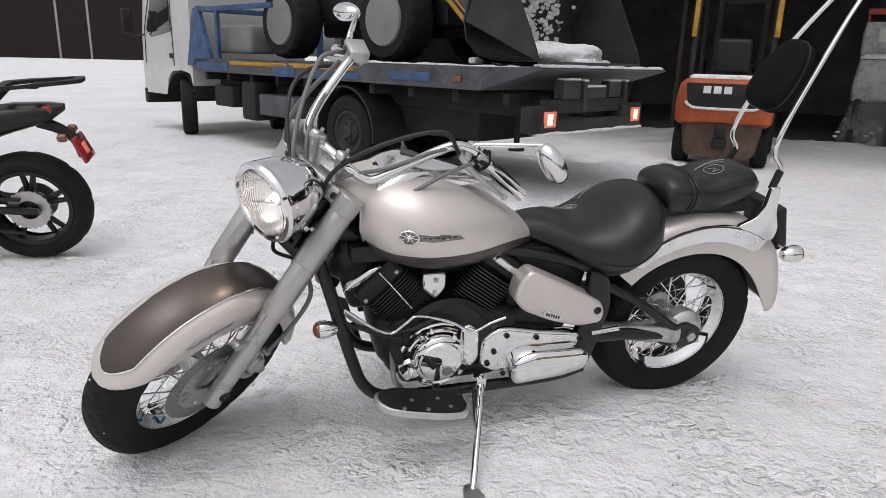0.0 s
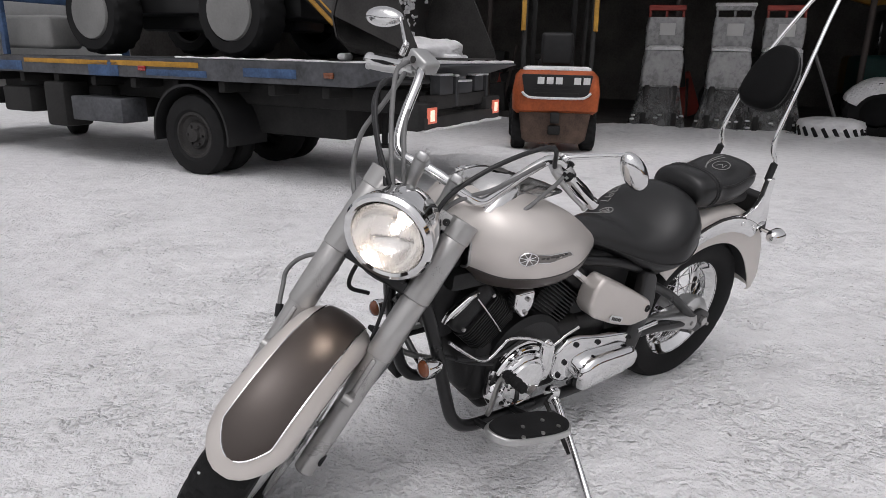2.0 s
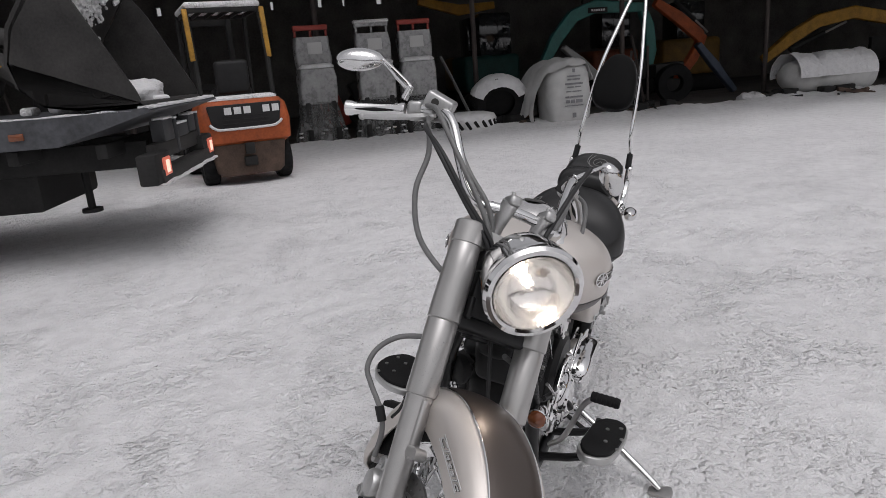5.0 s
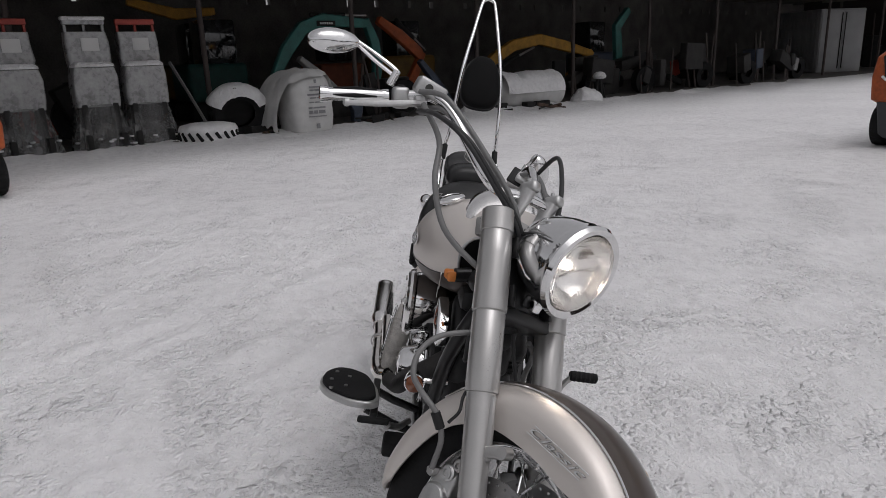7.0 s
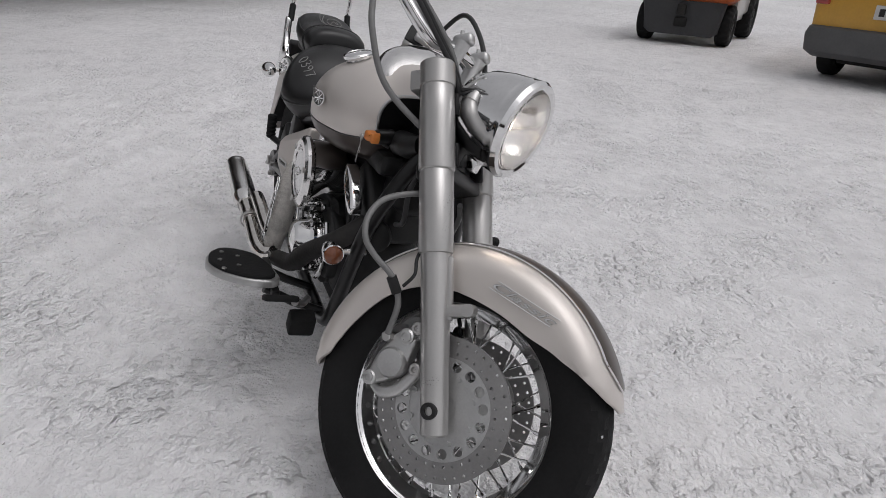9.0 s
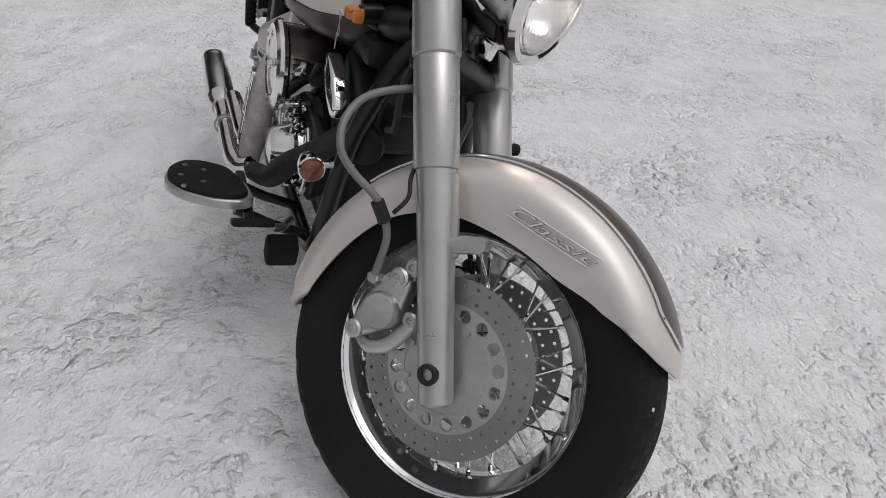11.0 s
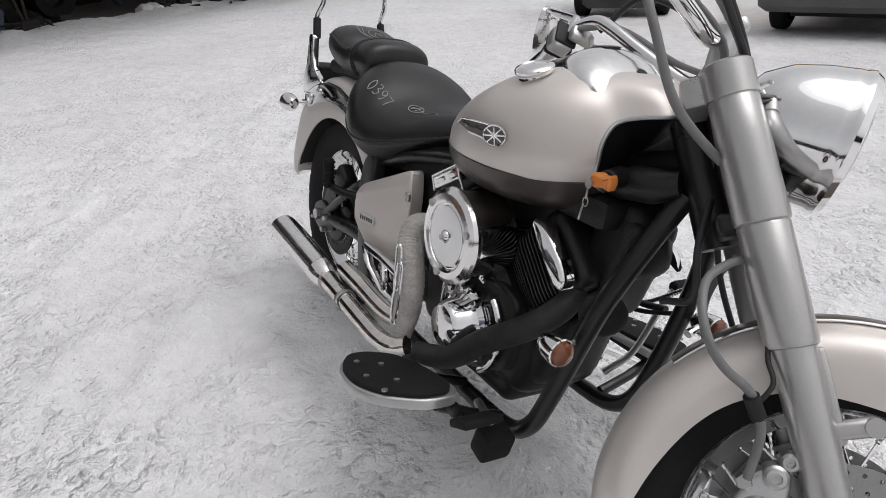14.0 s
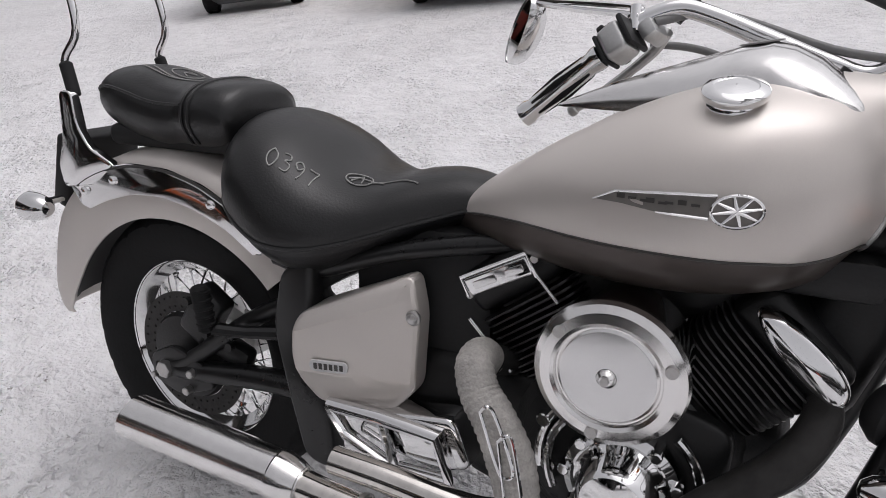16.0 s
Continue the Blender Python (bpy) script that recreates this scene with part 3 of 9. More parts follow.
def wheel(name, centre, R, W, rim_r, turn, label, spokes, tread):
    base = turn @ Matrix.Translation(centre)

    def put(bm):
        bmesh.ops.transform(bm, matrix=base, verts=bm.verts)
        return bm

    Y = (0, 1, 0)
    w = W * 0.36
    bm = bm_new()
    lathe(bm, [(rim_r - 0.002, -w), (rim_r + 0.007, -w - 0.004), (rim_r + 0.009, -w), (rim_r + 0.002, -w + 0.006), (rim_r - 0.006, -w * 0.75), (rim_r - 0.022, -w * 0.5), (rim_r - 0.026, 0),
               (rim_r - 0.022, w * 0.5), (rim_r - 0.006, w * 0.75), (rim_r + 0.002, w - 0.006), (rim_r + 0.009, w), (rim_r + 0.007, w + 0.004), (rim_r - 0.002, w),
               (rim_r - 0.010, w * 0.8), (rim_r - 0.028, w * 0.5), (rim_r - 0.032, 0), (rim_r - 0.028, -w * 0.5), (rim_r - 0.010, -w * 0.8), (rim_r - 0.002, -w)], axis=Y, seg=64)
    rim = part(name, put(bm), CHROME, bike, label)
    h = W / 2
    prof = [(rim_r - 0.004, -w + 0.002), (rim_r + 0.006, -w - 0.006), (rim_r + 0.03, -h * 0.93), (rim_r + (R - rim_r) * 0.5, -h), (R - 0.030, -h * 0.97), (R - 0.018, -h * 0.86), (R - 0.009, -h * 0.66), (R - 0.004, -h * 0.45), (R - 0.001, -h * 0.2), (R, 0)]
    prof = prof + [(r, -y) for r, y in prof[-2::-1]]
    n = len(prof)

    def groove(k, i):
        kk = min(k, n - 1 - k)
        if 4 <= kk <= 8 and (i + kk * 2 + (3 if k > n // 2 else 0)) % 7 == 0:
            return 0.007 if tread else 0.005
        return 0.0

    bm = bm_new()
    lathe(bm, prof, axis=Y, seg=168, dent=groove)
    part("tyre", put(bm), RUBBER, rim, "black rubber tyre with snow in the tread", 25)
    bm = bm_new()
    lathe(bm, [(0.02, -0.075), (0.052, -0.075), (0.056, -0.055), (0.036, -0.045), (0.034, 0.045), (0.056, 0.055), (0.052, 0.075), (0.02, 0.075)], axis=Y, seg=28, cap=True)
    part("hub", put(bm), SATIN, rim)
    bm = bm_new()
    cyl(bm, (0, 0, 0), (0, 0, 1), 0.0022, seg=6)
    lathe(bm, [(0.0022, 0.92), (0.004, 0.93), (0.004, 1.0)], seg=6)
    me = bpy.data.meshes.new("spoke")
    bm.to_mesh(me)
    bm.free()
    me.materials.append(CHROME)
    for i in range(spokes):
        a = 2 * math.pi * i / spokes
        side = 1 if i % 2 else -1
        lead = radians(52) * (1 if (i // 2) % 2 else -1)
        p = V(0.052 * math.cos(a + lead), side * 0.058, 0.052 * math.sin(a + lead))
        q = V((rim_r - 0.028) * math.cos(a), side * 0.012, (rim_r - 0.028) * math.sin(a))
        m = Matrix.Translation(p) @ frame_of(q - p) @ Matrix.Diagonal((1, 1, (q - p).length, 1))
        piece("spoke", me, base @ m, rim)
    return rim, put


front, fput = wheel("front_wheel", FA, 0.321, 0.134, 0.214, TURN_BARS, "chrome spoked front wheel turned to the left", 40, True)
rear, rput = wheel("rear_wheel", RA, 0.316, 0.168, 0.203, Matrix.Identity(4), "chrome spoked rear wheel", 40, False)


def brake_disc(y, put, parent, R, carrier):
    bm = bm_new()
    perforated(bm, R * 0.70, R * 0.85, 36, 0.0032, 0.005, 8)
    perforated(bm, R * 0.85, R, 40, 0.0032, 0.005, 8, 0.5)
    bmesh.ops.translate(bm, vec=(0, y, 0), verts=bm.verts)
    d = part("brake_disc", put(bm), DISC if carrier else DIRTY_STEEL, parent, "drilled steel brake disc")
    if carrier:
        bm = bm_new()
        perforated(bm, R * 0.50, R * 0.71, 16, 0.0108, 0.007, 16)
        lathe(bm, [(0.03, -0.002), (R * 0.5, -0.002), (R * 0.5, 0.003), (0.03, 0.003)], axis=(0, 1, 0), seg=32)
        for i in range(8):
            a = 2 * math.pi * i / 8
            cyl(bm, (R * 0.47 * math.cos(a), -0.009, R * 0.47 * math.sin(a)), (R * 0.47 * math.cos(a), 0.009, R * 0.47 * math.sin(a)), 0.006, seg=6)
        bmesh.ops.translate(bm, vec=(0, y, 0), verts=bm.verts)
        part("disc_carrier", put(bm), SATIN, parent, "cast carrier with round holes")
    return d


for sgn in (-1, 1):
    brake_disc(sgn * 0.078, fput, front, 0.144, True)
    bm = bm_new()
    lathe(bm, [(0.015, 0), (0.068, 0), (0.064, 0.012), (0.03, 0.016)], (0, sgn * 0.058, 0), (0, sgn, 0), 28, True)
    part("hub_cover", fput(bm), SATIN, front)
brake_disc(-0.082, rput, rear, 0.141, False)
bm = bm_new()
lathe(bm, [(0.03, 0.0), (0.098, 0.0), (0.092, 0.012), (0.05, 0.018), (0.03, 0.018)], (0, -0.084, 0), (0, -1, 0), 28, True)
part("disc_carrier", rput(bm), ENGINE, rear)
bm = bm_new()
p = V(0.135, 0.04, -0.15)
cyl(bm, p, p + V(-0.014, 0, 0.018), 0.0045, seg=8)
part("valve_cap", fput(bm), BLUEPL, front, "blue plastic valve cap")

rnd = random.Random(11)
bm = bm_new()
for i in range(26):
    a, y = rnd.uniform(0, 2 * math.pi), rnd.choice((-1, 1)) * rnd.uniform(0.036, 0.056)
    r = 0.318 - 0.004 - 0.9 * abs(y) ** 2 * 3.0
    s = rnd.uniform(0.0012, 0.0035)
    box(bm, (r * math.cos(a), y, r * math.sin(a)), (s * 1.6, s * 2.2, s), s * 0.3, Matrix.Rotation(rnd.random() * 3, 3, "Y"), 1)
o = part("tread_snow", fput(bm), FRESH, front, "specks of snow in the tread")
o = tagged(o, "specks of snow in the tread", kind="stuff")

# front fender with its bronze crown stripe
F_ANG = list(np.linspace(-108, -97, 8)) + list(np.linspace(-94, 36, 36)) + list(np.linspace(38, 57, 14))


def fender_edge(a):
    return curve([-108, -100, -80, -55, -30, -15, 0, 19, 36, 46, 52, 57], [0.318, 0.280, 0.262, 0.254, 0.238, 0.226, 0.222, 0.228, 0.262, 0.293, 0.314, 0.333], a)


def fender_pt(a, lat, r):
    a = radians(a)
    return FA + V(r * math.sin(a), lat, r * math.cos(a))


def fender_plan(a):
    """How far the fender keeps its width: its ends round off in plan."""
    return math.sqrt(max(0.0, 1 - (max(0.0, a - 37) / 20.5) ** 2)) * math.sqrt(max(0.0, 1 - (max(0.0, -96 - a) / 14.5) ** 2))


def fender_crown(a, y):
    """The radius of the fender's crown at y to the side."""
    c = min(1.0, (abs(y) / (0.096 * max(fender_plan(a), 0.05))) ** (1 / 0.9))
    top = lerp([-108, -95, 42, 57], [0.336, 0.341, 0.341, 0.339], a)
    rs = max(min(fender_edge(a), top - 0.004) + 0.002, 0.288)
    return rs + (top - rs) * (1 - c * c) ** 0.475


def fender_section(a, off=0.0):
    e = fender_edge(a)
    k = fender_plan(a)
    top = lerp([-108, -95, 42, 57], [0.336, 0.341, 0.341, 0.339], a) - off
    e = min(e, top - 0.004)
    rs = max(e + 0.002, 0.288)
    half = [((0.090 + 0.006 * t) - off, e + (rs - e) * t) for t in (0.0, 0.35, 0.7, 1.0)]
    half += [((0.096 - off) * math.cos(radians(q)) ** 0.9, rs + (top - rs) * math.sin(radians(q)) ** 0.95) for q in (16, 32, 47, 60, 71, 81)] + [(0, top)]
    pts = [(-y * k, r) for y, r in half] + [(y * k, r) for y, r in half[-2::-1]]
    return [fender_pt(a, y, r) for y, r in pts]


bm = bm_new()
rows = []
for a in F_ANG:
    o, i = fender_section(a), fender_section(a, 0.004)
    rows.append(o + i[::-1])
rings(bm, rows, True, True, True)
fender = spart("front_fender", bm, PAINT, None, "champagne deep-skirted front fender", 50)
bm = bm_new()
rows = []
SA = list(np.linspace(-60, 40, 30)) + list(np.linspace(41.5, 50.4, 12))
for a in SA:
    w = 0.061 * min(1, math.sqrt(max(0.0, (50.6 - a) / 10))) * lerp([-60, 0, 50], [0.85, 1.0, 1.0], a)
    rows.append([fender_pt(a, y * w, fender_crown(a, y * w) + 0.0032) for y in np.linspace(-1, 1, 13)])
rings(bm, rows, False)
spart("crown_stripe", bm, BROWN, fender, "dark bronze stripe along the fender crown", 60)
bm = bm_new()
for sg in (-1, 1):
    tube(bm, [rows[i][0 if sg < 0 else -1] for i in range(len(rows))], 0.0022, 6)
parts("stripe_piping", turned(bm), CHROME, fender)
# raised slanting word on both sides of the fender
def word(text, size, m, material, parent, name, thick=0.0012, shear=0.0, spacing=1.0, bold=0.0):
    c = bpy.data.curves.new(name, "FONT")
    c.body, c.size, c.extrude, c.shear, c.space_character, c.offset = text, size, thick, shear, spacing, bold
    c.align_x, c.align_y = "CENTER", "CENTER"
    tmp = bpy.data.objects.new(name, c)
    me = bpy.data.meshes.new_from_object(tmp)
    bpy.data.objects.remove(tmp)
    me.transform(m)
    me.materials.append(material)
    ob = new(name, me)
    ob.parent = parent
    return ob


for sg in (-1, 1):
    base_m = TURN_BARS @ Matrix(((-sg, 0, 0, 1.673), (0, 0, sg, sg * 0.0972), (0, 1, 0, 0.5655), (0, 0, 0, 1)))
    word("Classic", 0.025, base_m @ Matrix.Translation((0, 0, -0.0006)) @ Matrix.Diagonal((1.95, 0.82, 1, 1)), BADGE_DARK, fender, "script_badge_rim", 0.0008, 0.45, 1.06, 0.0004)
    script = word("Classic", 0.025, base_m @ Matrix.Diagonal((1.95, 0.82, 1, 1)), LETTER, fender, "script_badge", 0.0014, 0.45, 1.06)
    back = base_m.inverted()
    xs = [(back @ v.co).x for v in script.data.vertices]
    x0, x1 = min(xs), max(xs)
    for z, a0, a1 in ((0.0102, x0 + 0.004, x1 + 0.004), (-0.0100, x0 - 0.006, x1 - 0.006)):
        bm = bm_new()
        tube(bm, [base_m @ V(a0, z, 0.0006), base_m @ V((a0 + a1) / 2, z, 0.0006), base_m @ V(a1, z, 0.0006)], 0.0010, 6)
        part("script_badge_line", bm, LETTER, fender)

# fork legs
FORK_SEC = [(-0.050, 0.022), (-0.045, 0.027), (0.04, 0.0275), (0.10, 0.0285), (0.25, 0.030), (0.304, 0.031), (0.306, 0.0345), (0.312, 0.0355), (0.471, 0.0355), (0.474, 0.0340), (0.477, 0.0375), (0.484, 0.0380), (0.60, 0.0370), (0.660, 0.0345), (0.663, 0.0325), (0.666, 0.0350), (0.700, 0.0340), (0.703, 0.0315), (0.703, 0.028), (0.703, 0.012)]
for sg in (-1, 1):
    o = FA + V(0, 0.123 if sg > 0 else -0.116, 0)
    bm = bm_new()
    lathe(bm, [(r, s) for s, r in FORK_SEC], o, AX, 28, True)
    leg = spart("fork_leg", bm, FORK, None, "silver painted telescopic fork leg")
    bm = bm_new()
    c = o + AX * 0.190 + NX * 0.042
    box(bm, c + NX * 0.002, (0.070, 0.020, 0.026), 0.008, Matrix.Rotation(-RAKE, 3, "Y"), 3)
    cyl(bm, c + NX * 0.030 + V(0, -0.013, 0), c + NX * 0.030 + V(0, 0.013, 0), 0.013, seg=16)
    box(bm, o + AX * 0.235 + NX * 0.028, (0.020, 0.014, 0.13), 0.006, Matrix.Rotation(-RAKE, 3, "Y"))
    spart("fender_lug", bm, FORK, leg)
    bm = bm_new()
    q = o + V(0, sg * 0.022, 0)
    lathe(bm, [(0.0165, 0.0), (0.0165, 0.008), (0.0145, 0.0095), (0.009, 0.0095), (0.008, 0.004), (0.001, 0.004)], q, (0, sg, 0), 20)
    spart("axle_bolt", bm, PLASTIC, leg)
    # caliper behind the leg
    bm = bm_new()
    yb = sg * 0.094
    body = rounded([(1.482, 0.268), (1.500, 0.262), (1.530, 0.292), (1.548, 0.330), (1.540, 0.392), (1.518, 0.402), (1.490, 0.380), (1.478, 0.320)], 0.014, 4)
    plate_xz(bm, body, yb, 0.030, 0.009, 0.0, sg)
    lathe(bm, [(0.031, 0.0), (0.031, 0.024), (0.027, 0.031), (0.001, 0.033)], V(1.519, yb + sg * 0.012, 0.327), (0, sg, 0), 28)
    for x, z, r in ((1.518, 0.387, 0.0125), (1.493, 0.275, 0.011)):
        lathe(bm, [(r + 0.004, 0.0), (r + 0.004, 0.034), (r, 0.037), (r, 0.040), (r * 0.6, 0.041), (r * 0.55, 0.036), (0.001, 0.036)], V(x, yb, z), (0, sg, 0), 20)
    caliper = spart("brake_caliper", bm, SATIN, None, "cast aluminium front brake caliper")
    bm = bm_new()
    tube(bm, [V(1.500, yb + sg * 0.012, 0.262), V(1.525, yb + sg * 0.016, 0.262), V(1.552, yb + sg * 0.016, 0.285), V(1.570, yb + sg * 0.014, 0.338)], [0.008, 0.012, 0.013, 0.012], 12, 5)
    tube(bm, [V(1.570, yb + sg * 0.012, 0.338), V(1.585, yb + sg * 0.008, 0.352), V(1.602, yb + sg * 0.004, 0.355)], 0.011, 10, 4)
    spart("caliper_arm", bm, SATIN, caliper)
    for x, z in ((1.528, 0.412), (1.568, 0.342)):
        bm = bm_new()
        lathe(bm, [(0.013, 0.0), (0.013, 0.030), (0.010, 0.033), (0.006, 0.033), (0.005, 0.027), (0.001, 0.027)], V(x, yb, z), (0, sg, 0), 18)
        spart("caliper_bolt", bm, STEEL, caliper)
    bm = bm_new()
    cyl(bm, V(1.484, yb + sg * 0.02, 0.366), V(1.484, yb + sg * 0.046, 0.366), 0.011, seg=6, bevel=0.002)
    spart("hose_union", bm, STEEL, caliper)

# steering head, clamps, risers
bm = bm_new()
tt = Matrix.Rotation(-RAKE, 3, "Y")
box(bm, FA + AX * 0.680 - NX * 0.024, (0.082, 0.235, 0.046), 0.006, tt, 2)
cyl(bm, FA + AX * 0.66 - NX * 0.045, FA + AX * 0.702 - NX * 0.045, 0.026, 0.022, 20, 0.004)
for sg in (-1, 1):
    o = FA + V(0, 0.123 if sg > 0 else -0.116, 0)
    lathe(bm, [(0.0345, 0.654), (0.0372, 0.656), (0.0372, 0.704), (0.0345, 0.707), (0.020, 0.707), (0.001, 0.707)], o, AX, 32)
top_clamp = spart("upper_clamp", bm, FORK, None, "silver upper fork clamp")
for y in (-0.085, -0.03, 0.03, 0.085):
    bm = bm_new()
    q = FA + AX * 0.680 + NX * 0.016 + V(0, y, 0)
    lathe(bm, [(0.010, 0), (0.010, 0.006), (0.006, 0.007), (0.005, 0.003), (0.001, 0.003)], q, NX, 14)
    spart("clamp_bolt", bm, DIRTY_STEEL, top_clamp)
bm = bm_new()
box(bm, FA + AX * 0.485 - NX * 0.02, (0.075, 0.205, 0.036), 0.010, tt, 3)
spart("lower_clamp", bm, BLACK)
bm = bm_new()
cyl(bm, FA + AX * 0.46 - NX * 0.05, FA + AX * 0.67 - NX * 0.05, 0.034, seg=20)
box(bm, FA + AX * 0.58 - NX * 0.012, (0.04, 0.135, 0.17), 0.012, tt)
spart("steering_head", bm, BLACK)
bm = bm_new()
for sg in (-1, 1):
    for s in (0.53, 0.64):
        box(bm, FA + AX * s + V(0.02, sg * 0.073, 0), (0.03, 0.012, 0.05), 0.004, tt)
parts("lamp_bracket", turned(bm), BLACK, bike)
BAR_C = V(1.245, 0, 0.962)
for sg in (-1, 1):
    bm = bm_new()
    b0 = FA + AX * 0.685 - NX * 0.035 + V(0, sg * 0.050, 0)
    b1 = BAR_C + V(0, sg * 0.050, 0)
    tube(bm, [b0, b0.lerp(b1, 0.5), b1 + V(-0.003, 0, 0.008)], [0.021, 0.017, 0.021], 16)
    box(bm, b1 + V(0, 0, 0.012), (0.046, 0.030, 0.026), 0.009, tt, 3)
    cyl(bm, b1 + V(-0.012, 0, 0.022), b1 + V(-0.016, 0, 0.03), 0.005, seg=8)
    spart("handlebar_riser", bm, SATIN, None, "cast handlebar riser")

# handlebar, grips, controls, mirrors
BARS_BACK = TURN_BARS.inverted()
RIGHT_BAR = [(1.262, 0.010, 0.966), (1.285, -0.030, 0.974), (1.294, -0.070, 0.981), (1.285, -0.103, 1.008), (1.243, -0.145, 1.064), (1.180, -0.197, 1.132), (1.146, -0.241, 1.156), (1.132, -0.287, 1.152), (1.128, -0.336, 1.141)]
LEFT_BAR = [(1.228, 0.056, 0.944), (1.196, 0.083, 0.918), (1.150, 0.094, 0.897), (1.098, 0.088, 0.912), (1.022, 0.079, 0.943), (0.950, 0.075, 0.973), (0.905, 0.073, 0.984), (0.862, 0.068, 0.972), (0.821, 0.063, 0.946)]


bm = bm_new()
tube(bm, [BARS_BACK @ V(*p) for p in RIGHT_BAR[::-1] + LEFT_BAR], 0.0135, 16, 6)
bars = spart("handlebar", bm, CHROME, None, "wide chrome pulled-back handlebar")
for sg in (-1, 1):
    g0, g1 = BAR_C + V(-0.340, sg * 0.278, 0.030), BAR_C + V(-0.410, sg * 0.408, -0.048)
    if sg > 0:
        g0, g1 = BAR_C + V(-0.352, 0.282, 0.010), BAR_C + V(-0.436, 0.398, -0.064)
    ax = (g1 - g0).normalized()
    L_ = (g1 - g0).length
    bm = bm_new()
    lathe(bm, [(0.014, 0), (0.019, 0.002), (0.019, 0.012), (0.0165, 0.02), (0.0175, L_ * 0.5), (0.0165, L_ * 0.85), (0.0195, L_ * 0.90), (0.0195, L_ * 0.98), (0.012, L_)], g0, ax, 20, True)
    spart("grip", bm, CHROME, bars, "chrome handlebar grip with black rubber")
    bm = bm_new()
    for k in range(5):
        a = 2 * math.pi * k / 5
        fr = frame_of(ax)
        o = fr @ V(0.0165 * math.cos(a), 0.0165 * math.sin(a), 0)
        q0, q1 = g0 + ax * L_ * 0.18 + o, g0 + ax * L_ * 0.8 + o
        tube(bm, [q0, q0.lerp(q1, 0.5), q1], [0.002, 0.0055, 0.002], 8, 3)
    parts("grip_rubber", turned(bm), RUBBER, bars)
    c = g0 - ax * 0.028
    fr = frame_of(ax).to_3x3()
    bm = bm_new()
    box(bm, c, (0.048, 0.052, 0.040), 0.010, fr, 3)
    sw = spart("switch_housing", bm, SATIN, bars, "silver switch housing with black buttons")
    bm = bm_new()
    for dx, dy in ((-0.026, 0.010), (-0.026, -0.012)):
        box(bm, c + fr @ V(dx, dy, 0.003), (0.008, 0.014, 0.016), 0.003, fr)
    box(bm, c + fr @ V(0.004, 0.027, 0.0), (0.02, 0.007, 0.016), 0.003, fr)
    parts("button", turned(bm), PLASTIC, sw)
    if sg > 0:
        bm = bm_new()
        box(bm, c - ax * 0.024, (0.050, 0.054, 0.010), 0.006, fr)
        box(bm, c + ax * 0.022, (0.044, 0.048, 0.008), 0.006, fr)
        for dx, dy, dz in ((-0.025, 0.0, -0.010), (-0.025, 0.014, 0.010), (-0.025, -0.014, 0.008), (0.0, 0.028, -0.006), (0.012, 0.028, 0.010)):
            box(bm, c + fr @ V(dx, dy, dz), (0.012, 0.012, 0.012), 0.003, fr)
        parts("switch_button", turned(bm), PLASTIC, sw)
    # lever with ball end, perch
    bm = bm_new()
    lv = V(0.05, 0, 0.0)
    q = c - ax * 0.035 + lv * 0.9
    tube(bm, [q, q + ax * 0.05 + V(0.022, 0, 0.004), q + ax * 0.12 + V(0.022, 0, 0.0), q + ax * 0.185 + V(0.012, 0, -0.004)], [0.009, 0.0085, 0.0075, 0.0065], 10, 6, flat=1.0)
    lathe(bm, [(0.003, -0.009), (0.0085, -0.005), (0.0095, 0), (0.0085, 0.005), (0.003, 0.009)], q + ax * 0.188 + V(0.011, 0, -0.004), ax, 12, True)
    box(bm, c - ax * 0.03 + V(0.028, 0, 0), (0.05, 0.03, 0.026), 0.008, fr)
    spart("brake_lever" if sg < 0 else "clutch_lever", bm, SATIN, bars, "polished hand lever with a ball end")
    if sg < 0:
        bm = bm_new()
        rc = c - ax * 0.045 + V(0.022, 0, 0.030)
        box(bm, rc, (0.062, 0.075, 0.040), 0.008, Matrix.Rotation(radians(-28), 3, "Z"), 3)
        res = spart("brake_reservoir", bm, SATIN, bars, "silver front brake fluid reservoir")
        bm = bm_new()
        r3 = Matrix.Rotation(radians(-28), 3, "Z")
        cyl(bm, rc + r3 @ V(0.030, -0.008, 0), rc + r3 @ V(0.0335, -0.008, 0), 0.010, seg=16)
        spart("sight_glass", bm, BADGE_DARK, res)
    # mirror on two thin rods
    back = TURN_BARS.inverted()
    mc, tip = (back @ V(*p) for p in (((1.122, -0.490, 1.249), (1.172, -0.600, 1.237)) if sg < 0 else ((0.642, 0.146, 0.956), (0.608, 0.170, 0.900))))
    out = (tip - mc).normalized()
    base_p = back @ V(1.140, -0.338, 1.196) if sg < 0 else c - ax * 0.02 + V(0.008, 0, 0.035)
    face = V(-1.0, sg * -0.14, 0.10)
    face = (face - out * face.dot(out)).normalized()
    up = face.cross(out)
    if up.z < 0:
        up = -up
    bm = bm_new()
    inner = mc - out * 0.054
    lift = (up - (inner - base_p).normalized() * up.dot((inner - base_p).normalized())).normalized()
    for d in (0.0075, -0.0075):
        tube(bm, [base_p + lift * d * 0.6 + V(0, 0, -0.012), base_p + lift * d, base_p.lerp(inner, 0.5) + lift * d, inner + lift * d * 0.35], [0.006, 0.0048, 0.0045, 0.0045], 8, 4)
    cyl(bm, base_p + V(0, 0, -0.030), base_p + V(0, 0, 0.010), 0.010, 0.009, 14, 0.002)
    st = spart("mirror_stem", bm, CHROME, bars, "chrome two-rod mirror stem")
